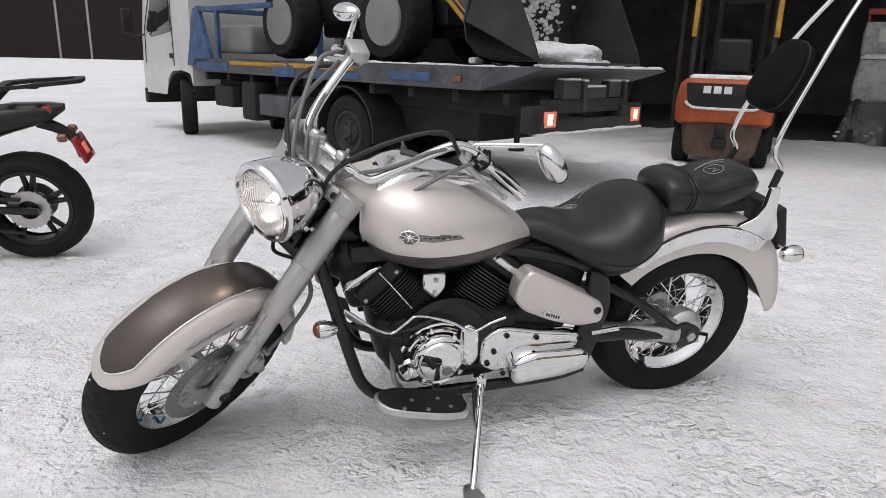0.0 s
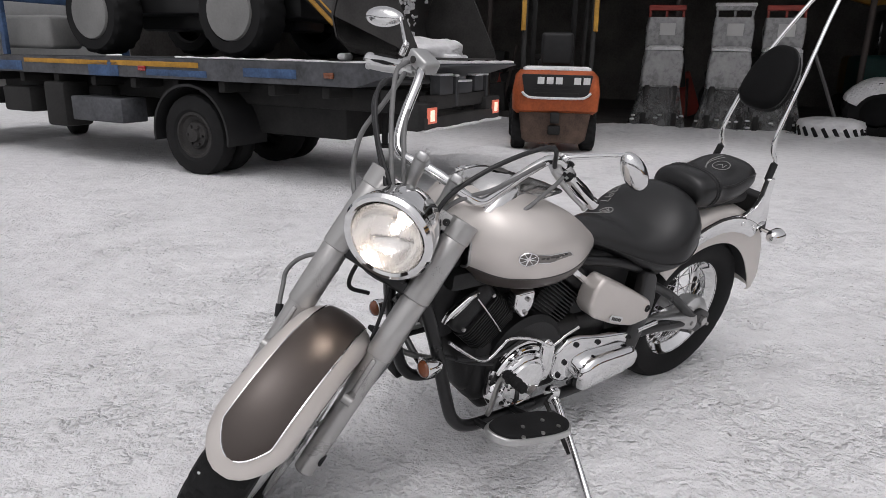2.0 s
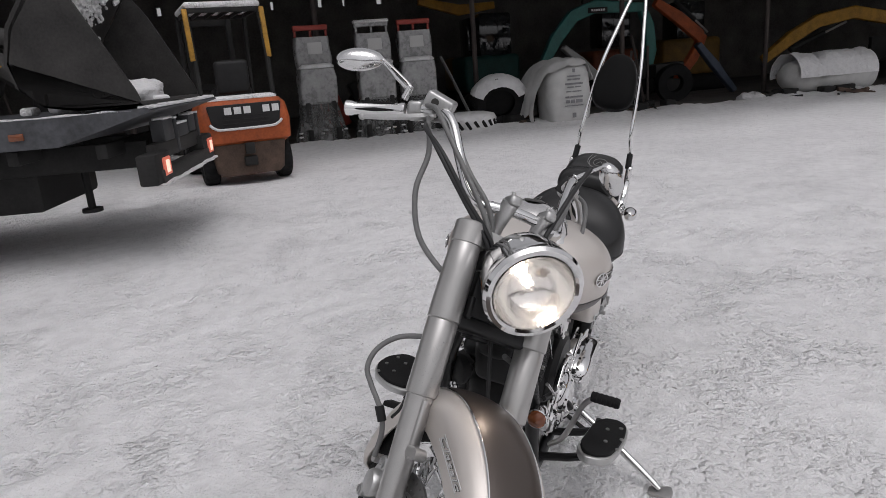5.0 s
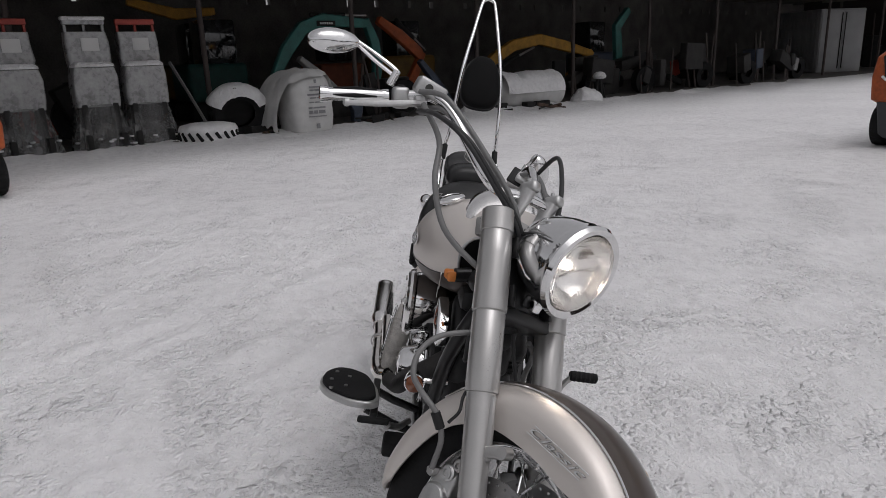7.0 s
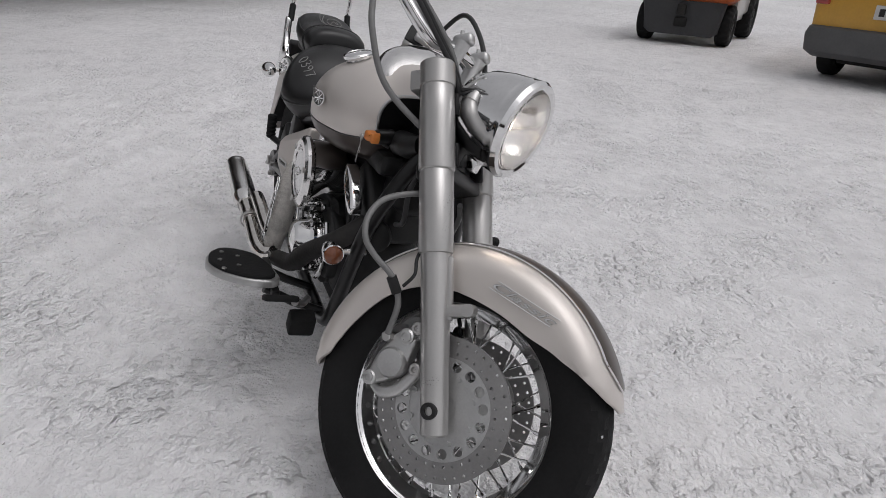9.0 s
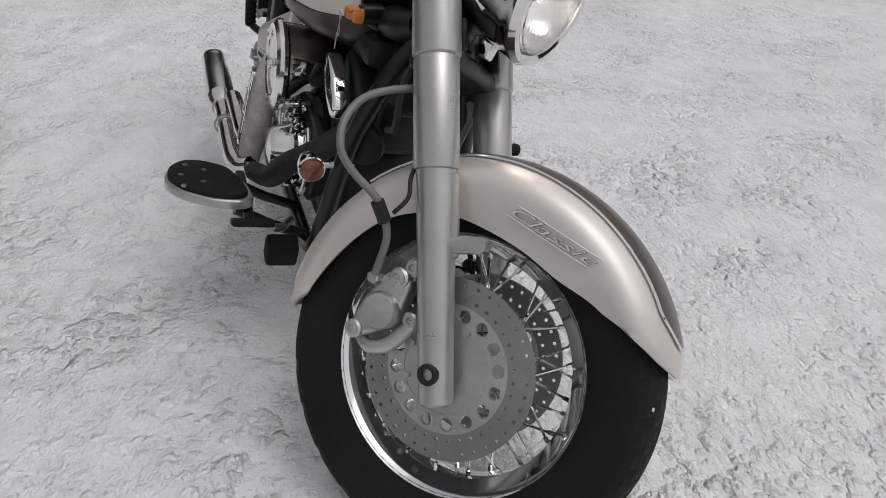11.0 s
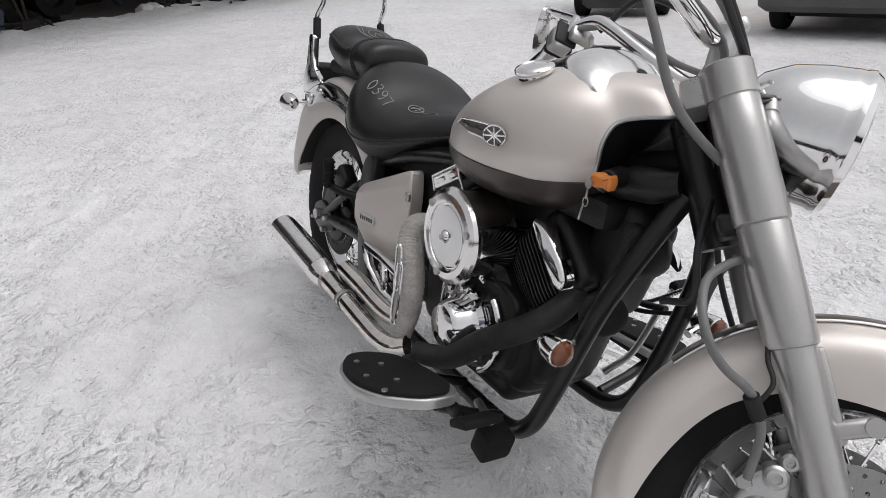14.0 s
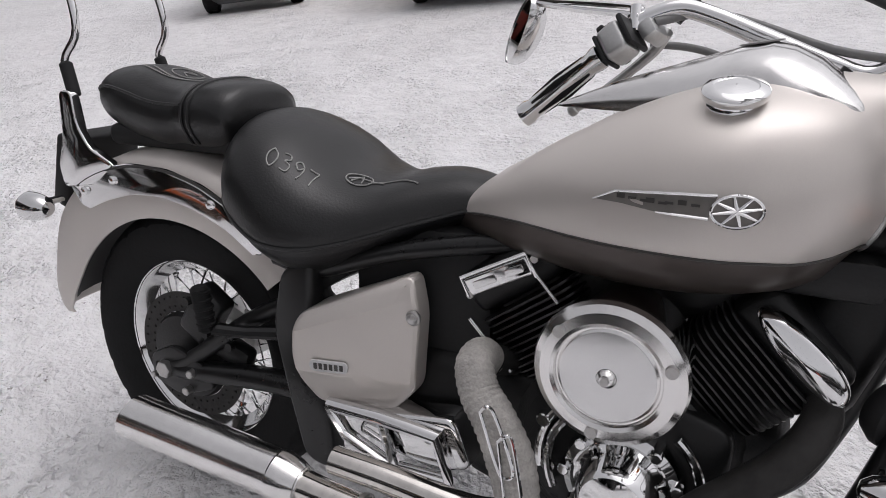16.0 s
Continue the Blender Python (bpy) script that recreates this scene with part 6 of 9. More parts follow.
for r, a0, a1, y in ((0.112, 70, 205, -0.150), (0.128, 85, 190, -0.142), (0.104, -60, 50, -0.146)):
    bm = bm_new()
    tube(bm, [rc_ + V(r * math.cos(radians(a)), y - rc_.y, r * math.sin(radians(a))) for a in np.linspace(a0, a1, 18)], 0.007, 10)
    part("case_rim", bm, CHROME, bike, "bright curved rim of the engine case")
for x, z in ((0.80, 0.41), (0.825, 0.455), (0.81, 0.335), (0.85, 0.27)):
    bm = bm_new()
    cyl(bm, (x, -0.115, z), (x, -0.150, z), 0.011, seg=12, bevel=0.002)
    part("case_bolt", bm, CHROME, bike)
# exhaust
bm = bm_new()
mp = [V(0.066, -0.286, 0.288), V(0.13, -0.286, 0.286), V(0.25, -0.286, 0.282), V(0.405, -0.286, 0.276)]
tube(bm, mp, [0.041, 0.041, 0.041, 0.040], 28, 5, cap=False)
for v in bm.verts:
    if v.co.x < 0.10:
        v.co.x += (v.co.z - 0.29) * 0.22
tube(bm, [V(0.405, -0.286, 0.276), V(0.43, -0.286, 0.273), V(0.455, -0.286, 0.270)], [0.041, 0.037, 0.028], 24)
muffler = part("silencer", bm, DULLCHROME, bike, "slash-cut chrome silencer")
bm = bm_new()
lathe(bm, [(0.036, 0.0), (0.036, 0.2)], V(0.085, -0.286, 0.288), (1, 0, -0.03), 24)
part("silencer_core", bm, ENGINE, muffler)
bm = bm_new()
tube(bm, [(0.45, -0.286, 0.270), (0.50, -0.285, 0.266), (0.62, -0.283, 0.257), (0.74, -0.280, 0.249), (0.80, -0.268, 0.250), (0.83, -0.245, 0.262)], [0.026, 0.024, 0.0235, 0.0235, 0.0235, 0.023], 20, 6)
part("exhaust_pipe", bm, BLUED, bike, "heat-stained chrome exhaust pipe")
bm = bm_new()
tube(bm, [(0.50, -0.262, 0.318), (0.60, -0.258, 0.312), (0.72, -0.252, 0.300), (0.78, -0.240, 0.30)], 0.0225, 18, 5)
part("heat_shield", bm, BLUED, bike, "slim chrome heat shield")
bm = bm_new()
for x in (0.45, 0.565):
    lathe(bm, [(0.026, -0.006), (0.030, -0.004), (0.030, 0.004), (0.026, 0.006)], (x, -0.2855, 0.270 - (x - 0.45) * 0.09), (1, 0, -0.05), 22)
parts("exhaust_clamp", bm, STEEL, bike)
bm = bm_new()
wp_ = [V(0.708, -0.128, 0.478), V(0.704, -0.155, 0.498), V(0.706, -0.185, 0.494), V(0.722, -0.202, 0.464), V(0.750, -0.214, 0.434), V(0.779, -0.226, 0.388), V(0.796, -0.236, 0.334), V(0.793, -0.242, 0.290), V(0.790, -0.244, 0.250)]
tube(bm, wp_, [0.024, 0.027, 0.029, 0.030, 0.032, 0.035, 0.032, 0.028, 0.023], 24, 12, wobble=0.035)
wrap = part("wrapped_pipe", bm, WRAP, bike, "exhaust pipe bandaged in pale heat-wrap tape", 60)
for k, (x0, z0, x1, z1) in enumerate(((0.752, 0.462, 0.786, 0.396), (0.784, 0.432, 0.808, 0.328))):
    bm = bm_new()
    y0 = -0.246 - 0.012 * k
    loop = [V(x0 - 0.010, y0, z0), V(x0, y0 - 0.002, z0 + 0.012), V(x0 + 0.012, y0, z0), V(x1 + 0.012, y0 - 0.016, z1), V(x1, y0 - 0.017, z1 - 0.014), V(x1 - 0.012, y0 - 0.016, z1), V(x0 - 0.010, y0, z0)]
    tube(bm, loop, 0.0028, 8, 5, cap=False)
    part("wire_clip", bm, CHROME, wrap, "bent wire clip")
pipe("rear_header", [(0.74, -0.06, 0.455), (0.722, -0.10, 0.468), (0.708, -0.132, 0.480)], 0.024, CHASSIS, "", 4, 14)
pipe("front_header", [(1.150, -0.075, 0.515), (1.150, -0.115, 0.480), (1.112, -0.152, 0.430), (1.032, -0.189, 0.365), (0.985, -0.205, 0.318), (0.934, -0.216, 0.283), (0.87, -0.240, 0.266)], [0.023, 0.025, 0.026, 0.026, 0.026, 0.025, 0.024], DIRTY_STEEL, "dark wrapped front exhaust header", 8, 18)
bm = bm_new()
box(bm, (1.20, 0.0, 0.63), (0.09, 0.11, 0.15), 0.04, Matrix.Rotation(radians(-14), 3, "Y"), 3)
for sg in (-1, 1):
    tube(bm, [(1.165, sg * 0.05, 0.715), (1.21, sg * 0.062, 0.735), (1.255, sg * 0.060, 0.742), (1.295, sg * 0.045, 0.755)], [0.022, 0.030, 0.030, 0.022], 18, 4)
box(bm, (1.12, 0.0, 0.67), (0.16, 0.20, 0.06), 0.02)
part("neck_cover", bm, ENGINE, bike, "black plastic neck covers")
# ignition lock with key and orange cap
bm = bm_new()
cyl(bm, (1.205, -0.085, 0.745), (1.215, -0.128, 0.742), 0.019, 0.018, 18, 0.003)
lock = part("ignition_lock", bm, BLACK, bike)
bm = bm_new()
prism(bm, rounded([(-0.020, -0.011), (-0.004, -0.013), (0.004, -0.009), (0.018, -0.014), (0.022, 0.0), (0.018, 0.014), (0.004, 0.009), (-0.004, 0.013), (-0.020, 0.010)], 0.005), Matrix.Translation((1.215, -0.130, 0.742)) @ frame_of((0.25, -1, 0)), 0.020, 0.006)
part("key_cap", bm, KEYTAG, lock, "orange rubber key cap")
bm = bm_new()
box(bm, (1.208, -0.160, 0.722), (0.004, 0.002, 0.024), 0.0008)
lathe(bm, [(0.008, -0.001), (0.008, 0.001)], (1.208, -0.160, 0.736), (0, 1, 0), 14, True)
box(bm, (1.204, -0.162, 0.688), (0.004, 0.002, 0.030), 0.0008, Matrix.Rotation(0.15, 3, "Y"))
tube(bm, [V(1.208 + 0.006 * math.cos(a), -0.160, 0.706 + 0.008 * math.sin(a)) for a in np.linspace(0, 6.28, 14)], 0.001, 6, cap=False)
part("key", bm, STEEL, lock, "small keys on a ring")

# footboards, pedals, stand
for sg in (-1, 1):
    left = [(1.152, 0.262), (1.150, 0.300), (1.125, 0.334), (1.067, 0.352), (0.960, 0.366), (0.898, 0.362), (0.874, 0.335), (0.882, 0.292), (0.930, 0.262), (1.100, 0.240)]
    tilt = Matrix.Translation((1.0, 0, 0.290)) @ Matrix.Rotation(radians(-7), 4, "Y") @ Matrix.Translation((-1.0, 0, 0))
    right = [(0.846, -0.402), (0.846, -0.358), (0.885, -0.300), (0.980, -0.270), (1.070, -0.262), (1.098, -0.285), (1.096, -0.345), (1.045, -0.415), (0.980, -0.446), (0.900, -0.440)]
    out = rounded(left if sg > 0 else right, 0.03, 4)
    bm = bm_new()
    prism(bm, out, tilt @ Matrix.Translation((0, 0, -0.020)), 0.020, 0.005)
    board = part("footboard", bm, SATIN, bike, "footboard with pale metal rim and black rubber pad")
    bm = bm_new()
    c = V(1.012, 0.305, 0) if sg > 0 else V(0.975, -0.380, 0)
    prism(bm, [((x - c.x) * 0.93 + c.x, (y - c.y) * 0.90 + c.y) for x, y in out], tilt, 0.010, 0.004)
    padr = part("rubber_pad", bm, RUBBER, board, "black rubber footboard pad")
    bm = bm_new()
    for x, y in ((1.07, 0.38), (1.0, 0.385), (0.93, 0.375), (0.96, 0.335), (1.04, 0.34)):
        if sg < 0:
            x, y = x - 0.025, y + 0.025
        else:
            x, y = x + 0.012, 0.312 + (y - 0.34) * 0.9
        cyl(bm, tilt @ V(x, sg * y, 0.009), tilt @ V(x, sg * y, 0.013), 0.006, seg=10)
    parts("pad_stud", bm, STEEL, board)
    bm = bm_new()
    for x in (0.92, 1.06):
        tube(bm, [(x, sg * 0.14, 0.20), (x, sg * 0.22, 0.225), (x, sg * 0.30, 0.262)], 0.012, 10)
    box(bm, (0.99, sg * 0.275, 0.262), (0.22, 0.022, 0.022), 0.005)
    part("board_bracket", bm, BLACK, board)
bm = bm_new()
tube(bm, [(1.04, 0.16, 0.235), (1.075, 0.20, 0.30), (1.095, 0.235, 0.42), (1.098, 0.262, 0.458)], 0.008, 10, 5)
lever = part("gear_lever", bm, STEEL, bike)
bm = bm_new()
cyl(bm, (1.098, 0.252, 0.460), (1.098, 0.330, 0.460), 0.014, seg=14, bevel=0.003)
for k in range(5):
    lathe(bm, [(0.0135, -0.004), (0.0152, -0.002), (0.0152, 0.002), (0.0135, 0.004)], (1.098, 0.266 + 0.013 * k, 0.460), (0, 1, 0), 14)
part("lever_rubber", bm, RUBBER, lever)
bm = bm_new()
tube(bm, [(1.02, -0.17, 0.215), (1.09, -0.20, 0.235), (1.15, -0.235, 0.27)], 0.010, 10, 5)
pedal = part("brake_pedal", bm, STEEL, bike)
bm = bm_new()
box(bm, (1.160, -0.275, 0.285), (0.055, 0.085, 0.016), 0.005, Matrix.Rotation(radians(-25), 3, "Y"))
box(bm, (1.13, -0.205, 0.20), (0.05, 0.07, 0.06), 0.01, Matrix.Rotation(radians(15), 3, "Y"))
part("pedal_pad", bm, RUBBER, pedal)
bm = bm_new()
tube(bm, [(0.785, 0.180, 0.225), (0.800, 0.225, 0.215), (0.850, 0.355, 0.165), (0.889, 0.455, 0.122), (0.903, 0.488, 0.106)], [0.014, 0.0125, 0.0115, 0.0115, 0.010], 12, 5)
box(bm, (0.785, 0.17, 0.230), (0.035, 0.04, 0.05), 0.008)
stand = part("side_stand", bm, CHROME, bike, "chrome side stand on the snow")
bm = bm_new()
prism(bm, rounded([(-0.016, -0.036), (0.016, -0.036), (0.034, 0.026), (0.0, 0.036), (-0.030, 0.030)], 0.010), Matrix.Translation((0.905, 0.494, 0.096)) @ Matrix.Rotation(radians(11), 4, "X"), 0.010, 0.003)
part("stand_foot", bm, STEEL, stand)
pipe("stand_spring", [(0.80, 0.165, 0.20), (0.82, 0.25, 0.17), (0.84, 0.33, 0.14)], 0.007, DIRTY_STEEL, smooth=0)

# folded passenger peg on the right
bm = bm_new()
tube(bm, [(0.30, -0.135, 0.440), (0.24, -0.160, 0.440), (0.185, -0.185, 0.446)], [0.014, 0.012, 0.012], 10, 4)
peg = part("peg_arm", bm, BLACK, bike, "black arm of the folded passenger peg")
bm = bm_new()
cyl(bm, (0.178, -0.192, 0.442), (0.172, -0.194, 0.530), 0.0155, 0.0165, 16, 0.005)
for k in range(5):
    lathe(bm, [(0.015, -0.003), (0.018, -0.001), (0.018, 0.003), (0.015, 0.005)], V(0.178 - 0.0012 * k, -0.192, 0.458 + 0.015 * k), (-0.07, -0.02, 1), 14)
part("peg_rubber", bm, RUBBER, peg, "ribbed black rubber peg")
bm = bm_new()
box(bm, (1.165, 0.0, 0.575), (0.11, 0.12, 0.22), 0.03, Matrix.Rotation(radians(17), 3, "Y"), 3)
for k in range(6):
    box(bm, (1.218 - 0.011 * k, 0.0, 0.655 - 0.034 * k), (0.016, 0.105, 0.006), 0.002, Matrix.Rotation(radians(17), 3, "Y"), 1)
parts("regulator", bm, ENGINE, bike, "finned black regulator behind the down tubes")
bm = bm_new()
lathe(bm, [(0.006, -0.020), (0.034, -0.016), (0.043, 0.0), (0.043, 0.012), (0.036, 0.018), (0.020, 0.020), (0.001, 0.021)], (1.225, -0.085, 0.505), (0.75, -0.6, -0.1), 28)
part("horn", bm, PLASTIC, bike, "round black horn")

# cables and hoses
def sp(x, y, z):
    return TURN_BARS @ V(x, y, z)


RC = BAR_C + V(-0.30, -0.235, 0.065)
LC = BAR_C + V(-0.30, 0.235, 0.065)
for k in (0, 1):
    dy = 0.009 * k
    pipe("throttle_cable", [sp(*(RC + V(0.03, 0.01 * k, -0.03))), (1.25 + dy, -0.235, 1.125), (1.327, -0.168 + dy, 1.088), (1.352, -0.090 + dy, 1.000), (1.356 - dy, -0.020 + dy, 0.908), (1.335, 0.0, 0.82)], 0.0055, CABLE)
pipe("brake_hose", [(1.165, -0.275, 1.165), (1.205, -0.235, 1.168), (1.251, -0.198, 1.150), (1.305, -0.112, 1.058), (1.339, -0.035, 0.960), (1.340, 0.0, 0.86)], 0.0065, HOSE, "grey sheathed hose beside the handlebar")
pipe("clutch_cable", [(0.865, 0.090, 0.935), (0.915, 0.118, 0.930), (0.964, 0.132, 0.915), (1.045, 0.140, 0.875), (1.110, 0.110, 0.838), (1.175, 0.072, 0.815), (1.24, 0.05, 0.80)], 0.0058, HOSE, "grey sheathed cable lying over the tank")
pipe("bar_wiring", [sp(*(RC + V(0.0, 0.02, -0.02))), sp(1.03, -0.20, 1.028), sp(1.16, -0.145, 0.975), sp(1.24, -0.09, 0.935), sp(1.27, -0.045, 0.86)], 0.0065, HOSE)
pipe("brake_hose", [sp(*(RC + V(0.05, -0.01, -0.01))), sp(1.10, -0.235, 0.96), sp(1.16, -0.24, 0.88), sp(1.22, -0.20, 0.80), sp(1.29, -0.13, 0.765), sp(1.33, -0.08, 0.76)], 0.0068, HOSE, "grey brake hose")
pipe("brake_hose", [sp(1.40, -0.085, 0.648), sp(1.375, -0.12, 0.640), sp(1.345, -0.170, 0.600), sp(1.351, -0.205, 0.557), sp(1.375, -0.215, 0.519), sp(1.402, -0.20, 0.498), sp(1.439, -0.18, 0.483), sp(1.457, -0.165, 0.467), sp(1.478, -0.15, 0.433), sp(1.485, -0.138, 0.372)], 0.0062, HOSE, "grey brake hose looping to the caliper")
pipe("hose_clip", [sp(1.446, -0.174, 0.477), sp(1.466, -0.158, 0.454)], 0.0105, PLASTIC, smooth=0)
pipe("clip_wire", [sp(1.462, -0.14, 0.468), sp(1.470, -0.138, 0.50), sp(1.455, -0.132, 0.525), sp(1.448, -0.125, 0.545)], 0.0035, CABLE)
pipe("brake_hose", [sp(1.38, 0.075, 0.66), sp(1.37, 0.13, 0.63), sp(1.37, 0.15, 0.56), sp(1.42, 0.15, 0.47), sp(1.485, 0.135, 0.375)], 0.0068, HOSE)
pipe("clutch_cable", [sp(*(LC + V(0.04, 0, -0.01))), sp(1.05, 0.20, 1.09), sp(1.17, 0.12, 1.04), sp(1.27, 0.06, 0.95), sp(1.30, 0.05, 0.86)], 0.0062, CABLE, "black clutch cable arching to the lever")
pipe("bar_wiring", [sp(*(LC + V(0.0, -0.01, -0.02))), sp(1.03, 0.20, 1.02), sp(1.16, 0.14, 0.965), sp(1.25, 0.08, 0.93), sp(1.27, 0.05, 0.86)], 0.006, HOSE)
pipe("clutch_cable", [sp(1.30, 0.06, 0.72), (1.27, 0.10, 0.62), (1.25, 0.12, 0.50), (1.15, 0.14, 0.44), (1.05, 0.15, 0.41)], 0.005, CABLE)
pipe("wiring_loom", [sp(1.31, -0.03, 0.72), sp(1.32, -0.06, 0.64), sp(1.34, -0.05, 0.57), sp(1.30, 0.0, 0.55)], 0.006, CABLE)
pipe("speedo_cable", [sp(1.33, 0.03, 0.70), sp(1.37, 0.06, 0.62), sp(1.42, 0.08, 0.55), sp(1.50, 0.10, 0.45), sp(1.60, 0.11, 0.33)], 0.005, CABLE)

# chalk marks drawn on the seats
bpy.context.view_layer.update()


def chalk_line(ob, pts):
    """A chalk stroke laid onto the top of a seat."""
    out = []
    for p in spline([V(x, y, 0) for x, y in pts], 8):
        hit, place, normal, _ = ob.ray_cast(V(p.x, p.y, 1.2), V(0, 0, -1))
        if hit:
            out.append(place + normal * 0.0012)
    return out


def chalk_marks(ob, strokes, m):
    bm = bm_new()
    for st in strokes:
        pts = chalk_line(ob, [tuple((m @ V(x, y, 0)).to_2d()) for x, y in st])
        if len(pts) > 1:
            tube(bm, pts, 0.0013, 5)
    return parts("chalk_mark", bm, CHALK, ob, "pale chalk mark")


# the written figures 0397
FIG = [[(0.2, 1), (0, 0.7), (0, 0.3), (0.25, 0), (0.5, 0.3), (0.5, 0.7), (0.2, 1)],
       [(0.8, 0.95), (1.1, 1.0), (1.2, 0.75), (0.95, 0.55), (1.25, 0.4), (1.15, 0.05), (0.8, 0.05)],
       [(1.95, 0.8), (1.7, 1.0), (1.5, 0.75), (1.7, 0.5), (1.95, 0.75), (1.9, 0.3), (1.75, 0.0)],
       [(2.2, 0.95), (2.45, 0.95), (2.7, 0.95), (2.55, 0.5), (2.45, 0.0)]]
chalk_marks(seat, FIG, Matrix.Translation((0.318, -0.158, 0)) @ Matrix.Rotation(radians(14), 4, "Z") @ Matrix.Diagonal((0.030, 0.031, 1, 1)))
chalk_marks(seat, [[(0.03 * math.cos(t), 0.024 * math.sin(t)) for t in np.linspace(0, 6.3, 14)], [(0.06, 0.0), (0.0, 0.008), (-0.02, -0.008)], [(0.03, 0.0), (0.09, 0.012), (0.14, 0.0)], [(-0.012, -0.014), (0.0, 0.016), (0.012, -0.012)]], Matrix.Translation((0.440, -0.068, 0)) @ Matrix.Diagonal((0.8, 0.8, 1, 1)))
chalk_marks(pillion, [[(0.032 * math.cos(t), 0.028 * math.sin(t)) for t in np.linspace(0, 6.3, 14)], [(-0.012, 0.012), (0.01, 0.012), (-0.008, -0.002), (0.012, -0.014)], [(0.05, -0.03), (0.0, -0.045), (-0.06, -0.03)], [(0.06, -0.02), (0.0, -0.052), (-0.07, -0.045)]], Matrix.Translation((-0.02, 0.02, 0)))

# ---- vehicles and machines round the yard ----
def put_at(p, heading):
    return pose(p[0], p[1], p[2] if len(p) > 2 else 0, 0, 0, heading)


def bars(bm, m, widths, h, gap, depth=0.006):
    """Plain raised bars in the place of lettering, in the plane of m."""
    x = -(sum(widths) + gap * (len(widths) - 1)) / 2
    for w in widths:
        if w > 0:
            prism(bm, [(x, -h / 2), (x + w, -h / 2), (x + w, h / 2), (x, h / 2)], m, depth)
        x += abs(w) + gap


def road_wheel(parent, c, R, W, rim_r, hub_material, lugs=0, name="wheel", axis=(0, 1, 0), out=1):
    bm = bm_new()
    h = W / 2
    prof = [(rim_r, -h * 0.8), (rim_r + 0.03, -h), (R - 0.05, -h), (R - 0.012, -h * 0.82), (R, -h * 0.5), (R, h * 0.5), (R - 0.012, h * 0.82), (R - 0.05, h), (rim_r + 0.03, h), (rim_r, h * 0.8)]
    dent = (lambda k, i: 0.016 if lugs and 3 <= k <= 6 and (i // 2 + (1 if k > 4 else 0)) % 2 else 0.0) if lugs else (lambda k, i: 0.008 if k in (3, 6) and i % 3 == 0 else 0.0)
    lathe(bm, prof, c, axis, 72, False, dent)
    w = part(name, bm, RUBBER, parent, "", 30)
    bm = bm_new()
    a = Vector(axis) * out
    lathe(bm, [(rim_r + 0.004, h * 0.82), (rim_r - 0.02, h * 0.86), (rim_r - 0.035, h * 0.55), (rim_r * 0.62, h * 0.35), (rim_r * 0.55, h * 0.62), (rim_r * 0.30, h * 0.70), (rim_r * 0.26, h * 0.95), (0.001, h * 1.0)], c, a, 36)
    for k in range(6):
        t = 2 * math.pi * k / 6
        fr = frame_of(a)
        q = Vector(c) + fr @ V(rim_r * 0.42 * math.cos(t), rim_r * 0.42 * math.sin(t), h * 0.6)
        cyl(bm, q, q + a.normalized() * 0.03, 0.016, seg=6)
    part("rim", bm, hub_material, w)
    return w


# tow truck with a sliding flatbed
truck = thing("tow_truck", put_at((-1.25, 7.6), 138.1), "white-cabbed flatbed tow truck with worn blue bed, lights on", "truck")


def tp(name, bm, material, label="", parent=None, smooth=35):
    return part(name, bm, material, parent or truck, label, smooth)


bm = bm_new()
prof = [(3.42, 0.93), (3.42, 1.10), (-2.0, 1.13), (-2.58, 1.15), (-2.61, 1.125), (-1.95, 0.93)]
m = Matrix(((1, 0, 0, 0), (0, 0, -1, 0.02), (0, 1, 0, 0), (0, 0, 0, 1)))
prism(bm, prof, m, 2.07, 0.01)
bed = tp("flatbed", bm, GREY_PAINT, "worn grey-blue steel flatbed")
for x0, x1, z, h, mt in ((1.05, 2.4, 1.06, 0.045, YELLOW_PAINT), (-0.2, 1.0, 1.065, 0.05, YELLOW_PAINT), (2.45, 3.3, 1.0, 0.1, BLUE_PAINT), (0.9, 1.35, 1.0, 0.14, BLUE_PAINT), (-1.35, -0.75, 1.02, 0.08, BLUE_PAINT), (-0.3, 0.5, 0.985, 0.06, BLUE_PAINT)):
    bm = bm_new()
    box(bm, ((x0 + x1) / 2, 0.022, z), (x1 - x0, 0.008, h), 0.002)
    tp("paint_stripe", bm, mt, "", bed)
for x in (0.55, -1.7):
    bm = bm_new()
    box(bm, (x, 0.03, 1.02), (0.10, 0.02, 0.05), 0.008)
    tp("side_marker", bm, AMBER if x < 0 else REDLENS, "", bed)
bm = bm_new()
for y in (-0.45, -1.20):
    box(bm, (0.55, y, 0.80), (5.9, 0.09, 0.2), 0.01)
for x in np.arange(-2.2, 3.3, 0.6):
    box(bm, (x, -0.83, 0.87), (0.08, 1.55, 0.1), 0.01)
box(bm, (-0.9, -1.0, 0.62), (1.3, 1.1, 0.42), 0.05)
box(bm, (1.9, -0.9, 0.62), (0.9, 1.2, 0.38), 0.05)
parts("chassis_member", bm, CHASSIS, truck)
bm = bm_new()
box(bm, (1.28, -0.12, 0.58), (0.78, 0.32, 0.25), 0.015)
tp("tool_box", bm, GREY_PAINT, "grey steel tool box")
bm = bm_new()
box(bm, (1.98, -0.15, 0.60), (0.34, 0.34, 0.48), 0.04)
box(bm, (2.75, -0.2, 0.62), (0.5, 0.3, 0.28), 0.03)
tp("side_tank", bm, CHASSIS)
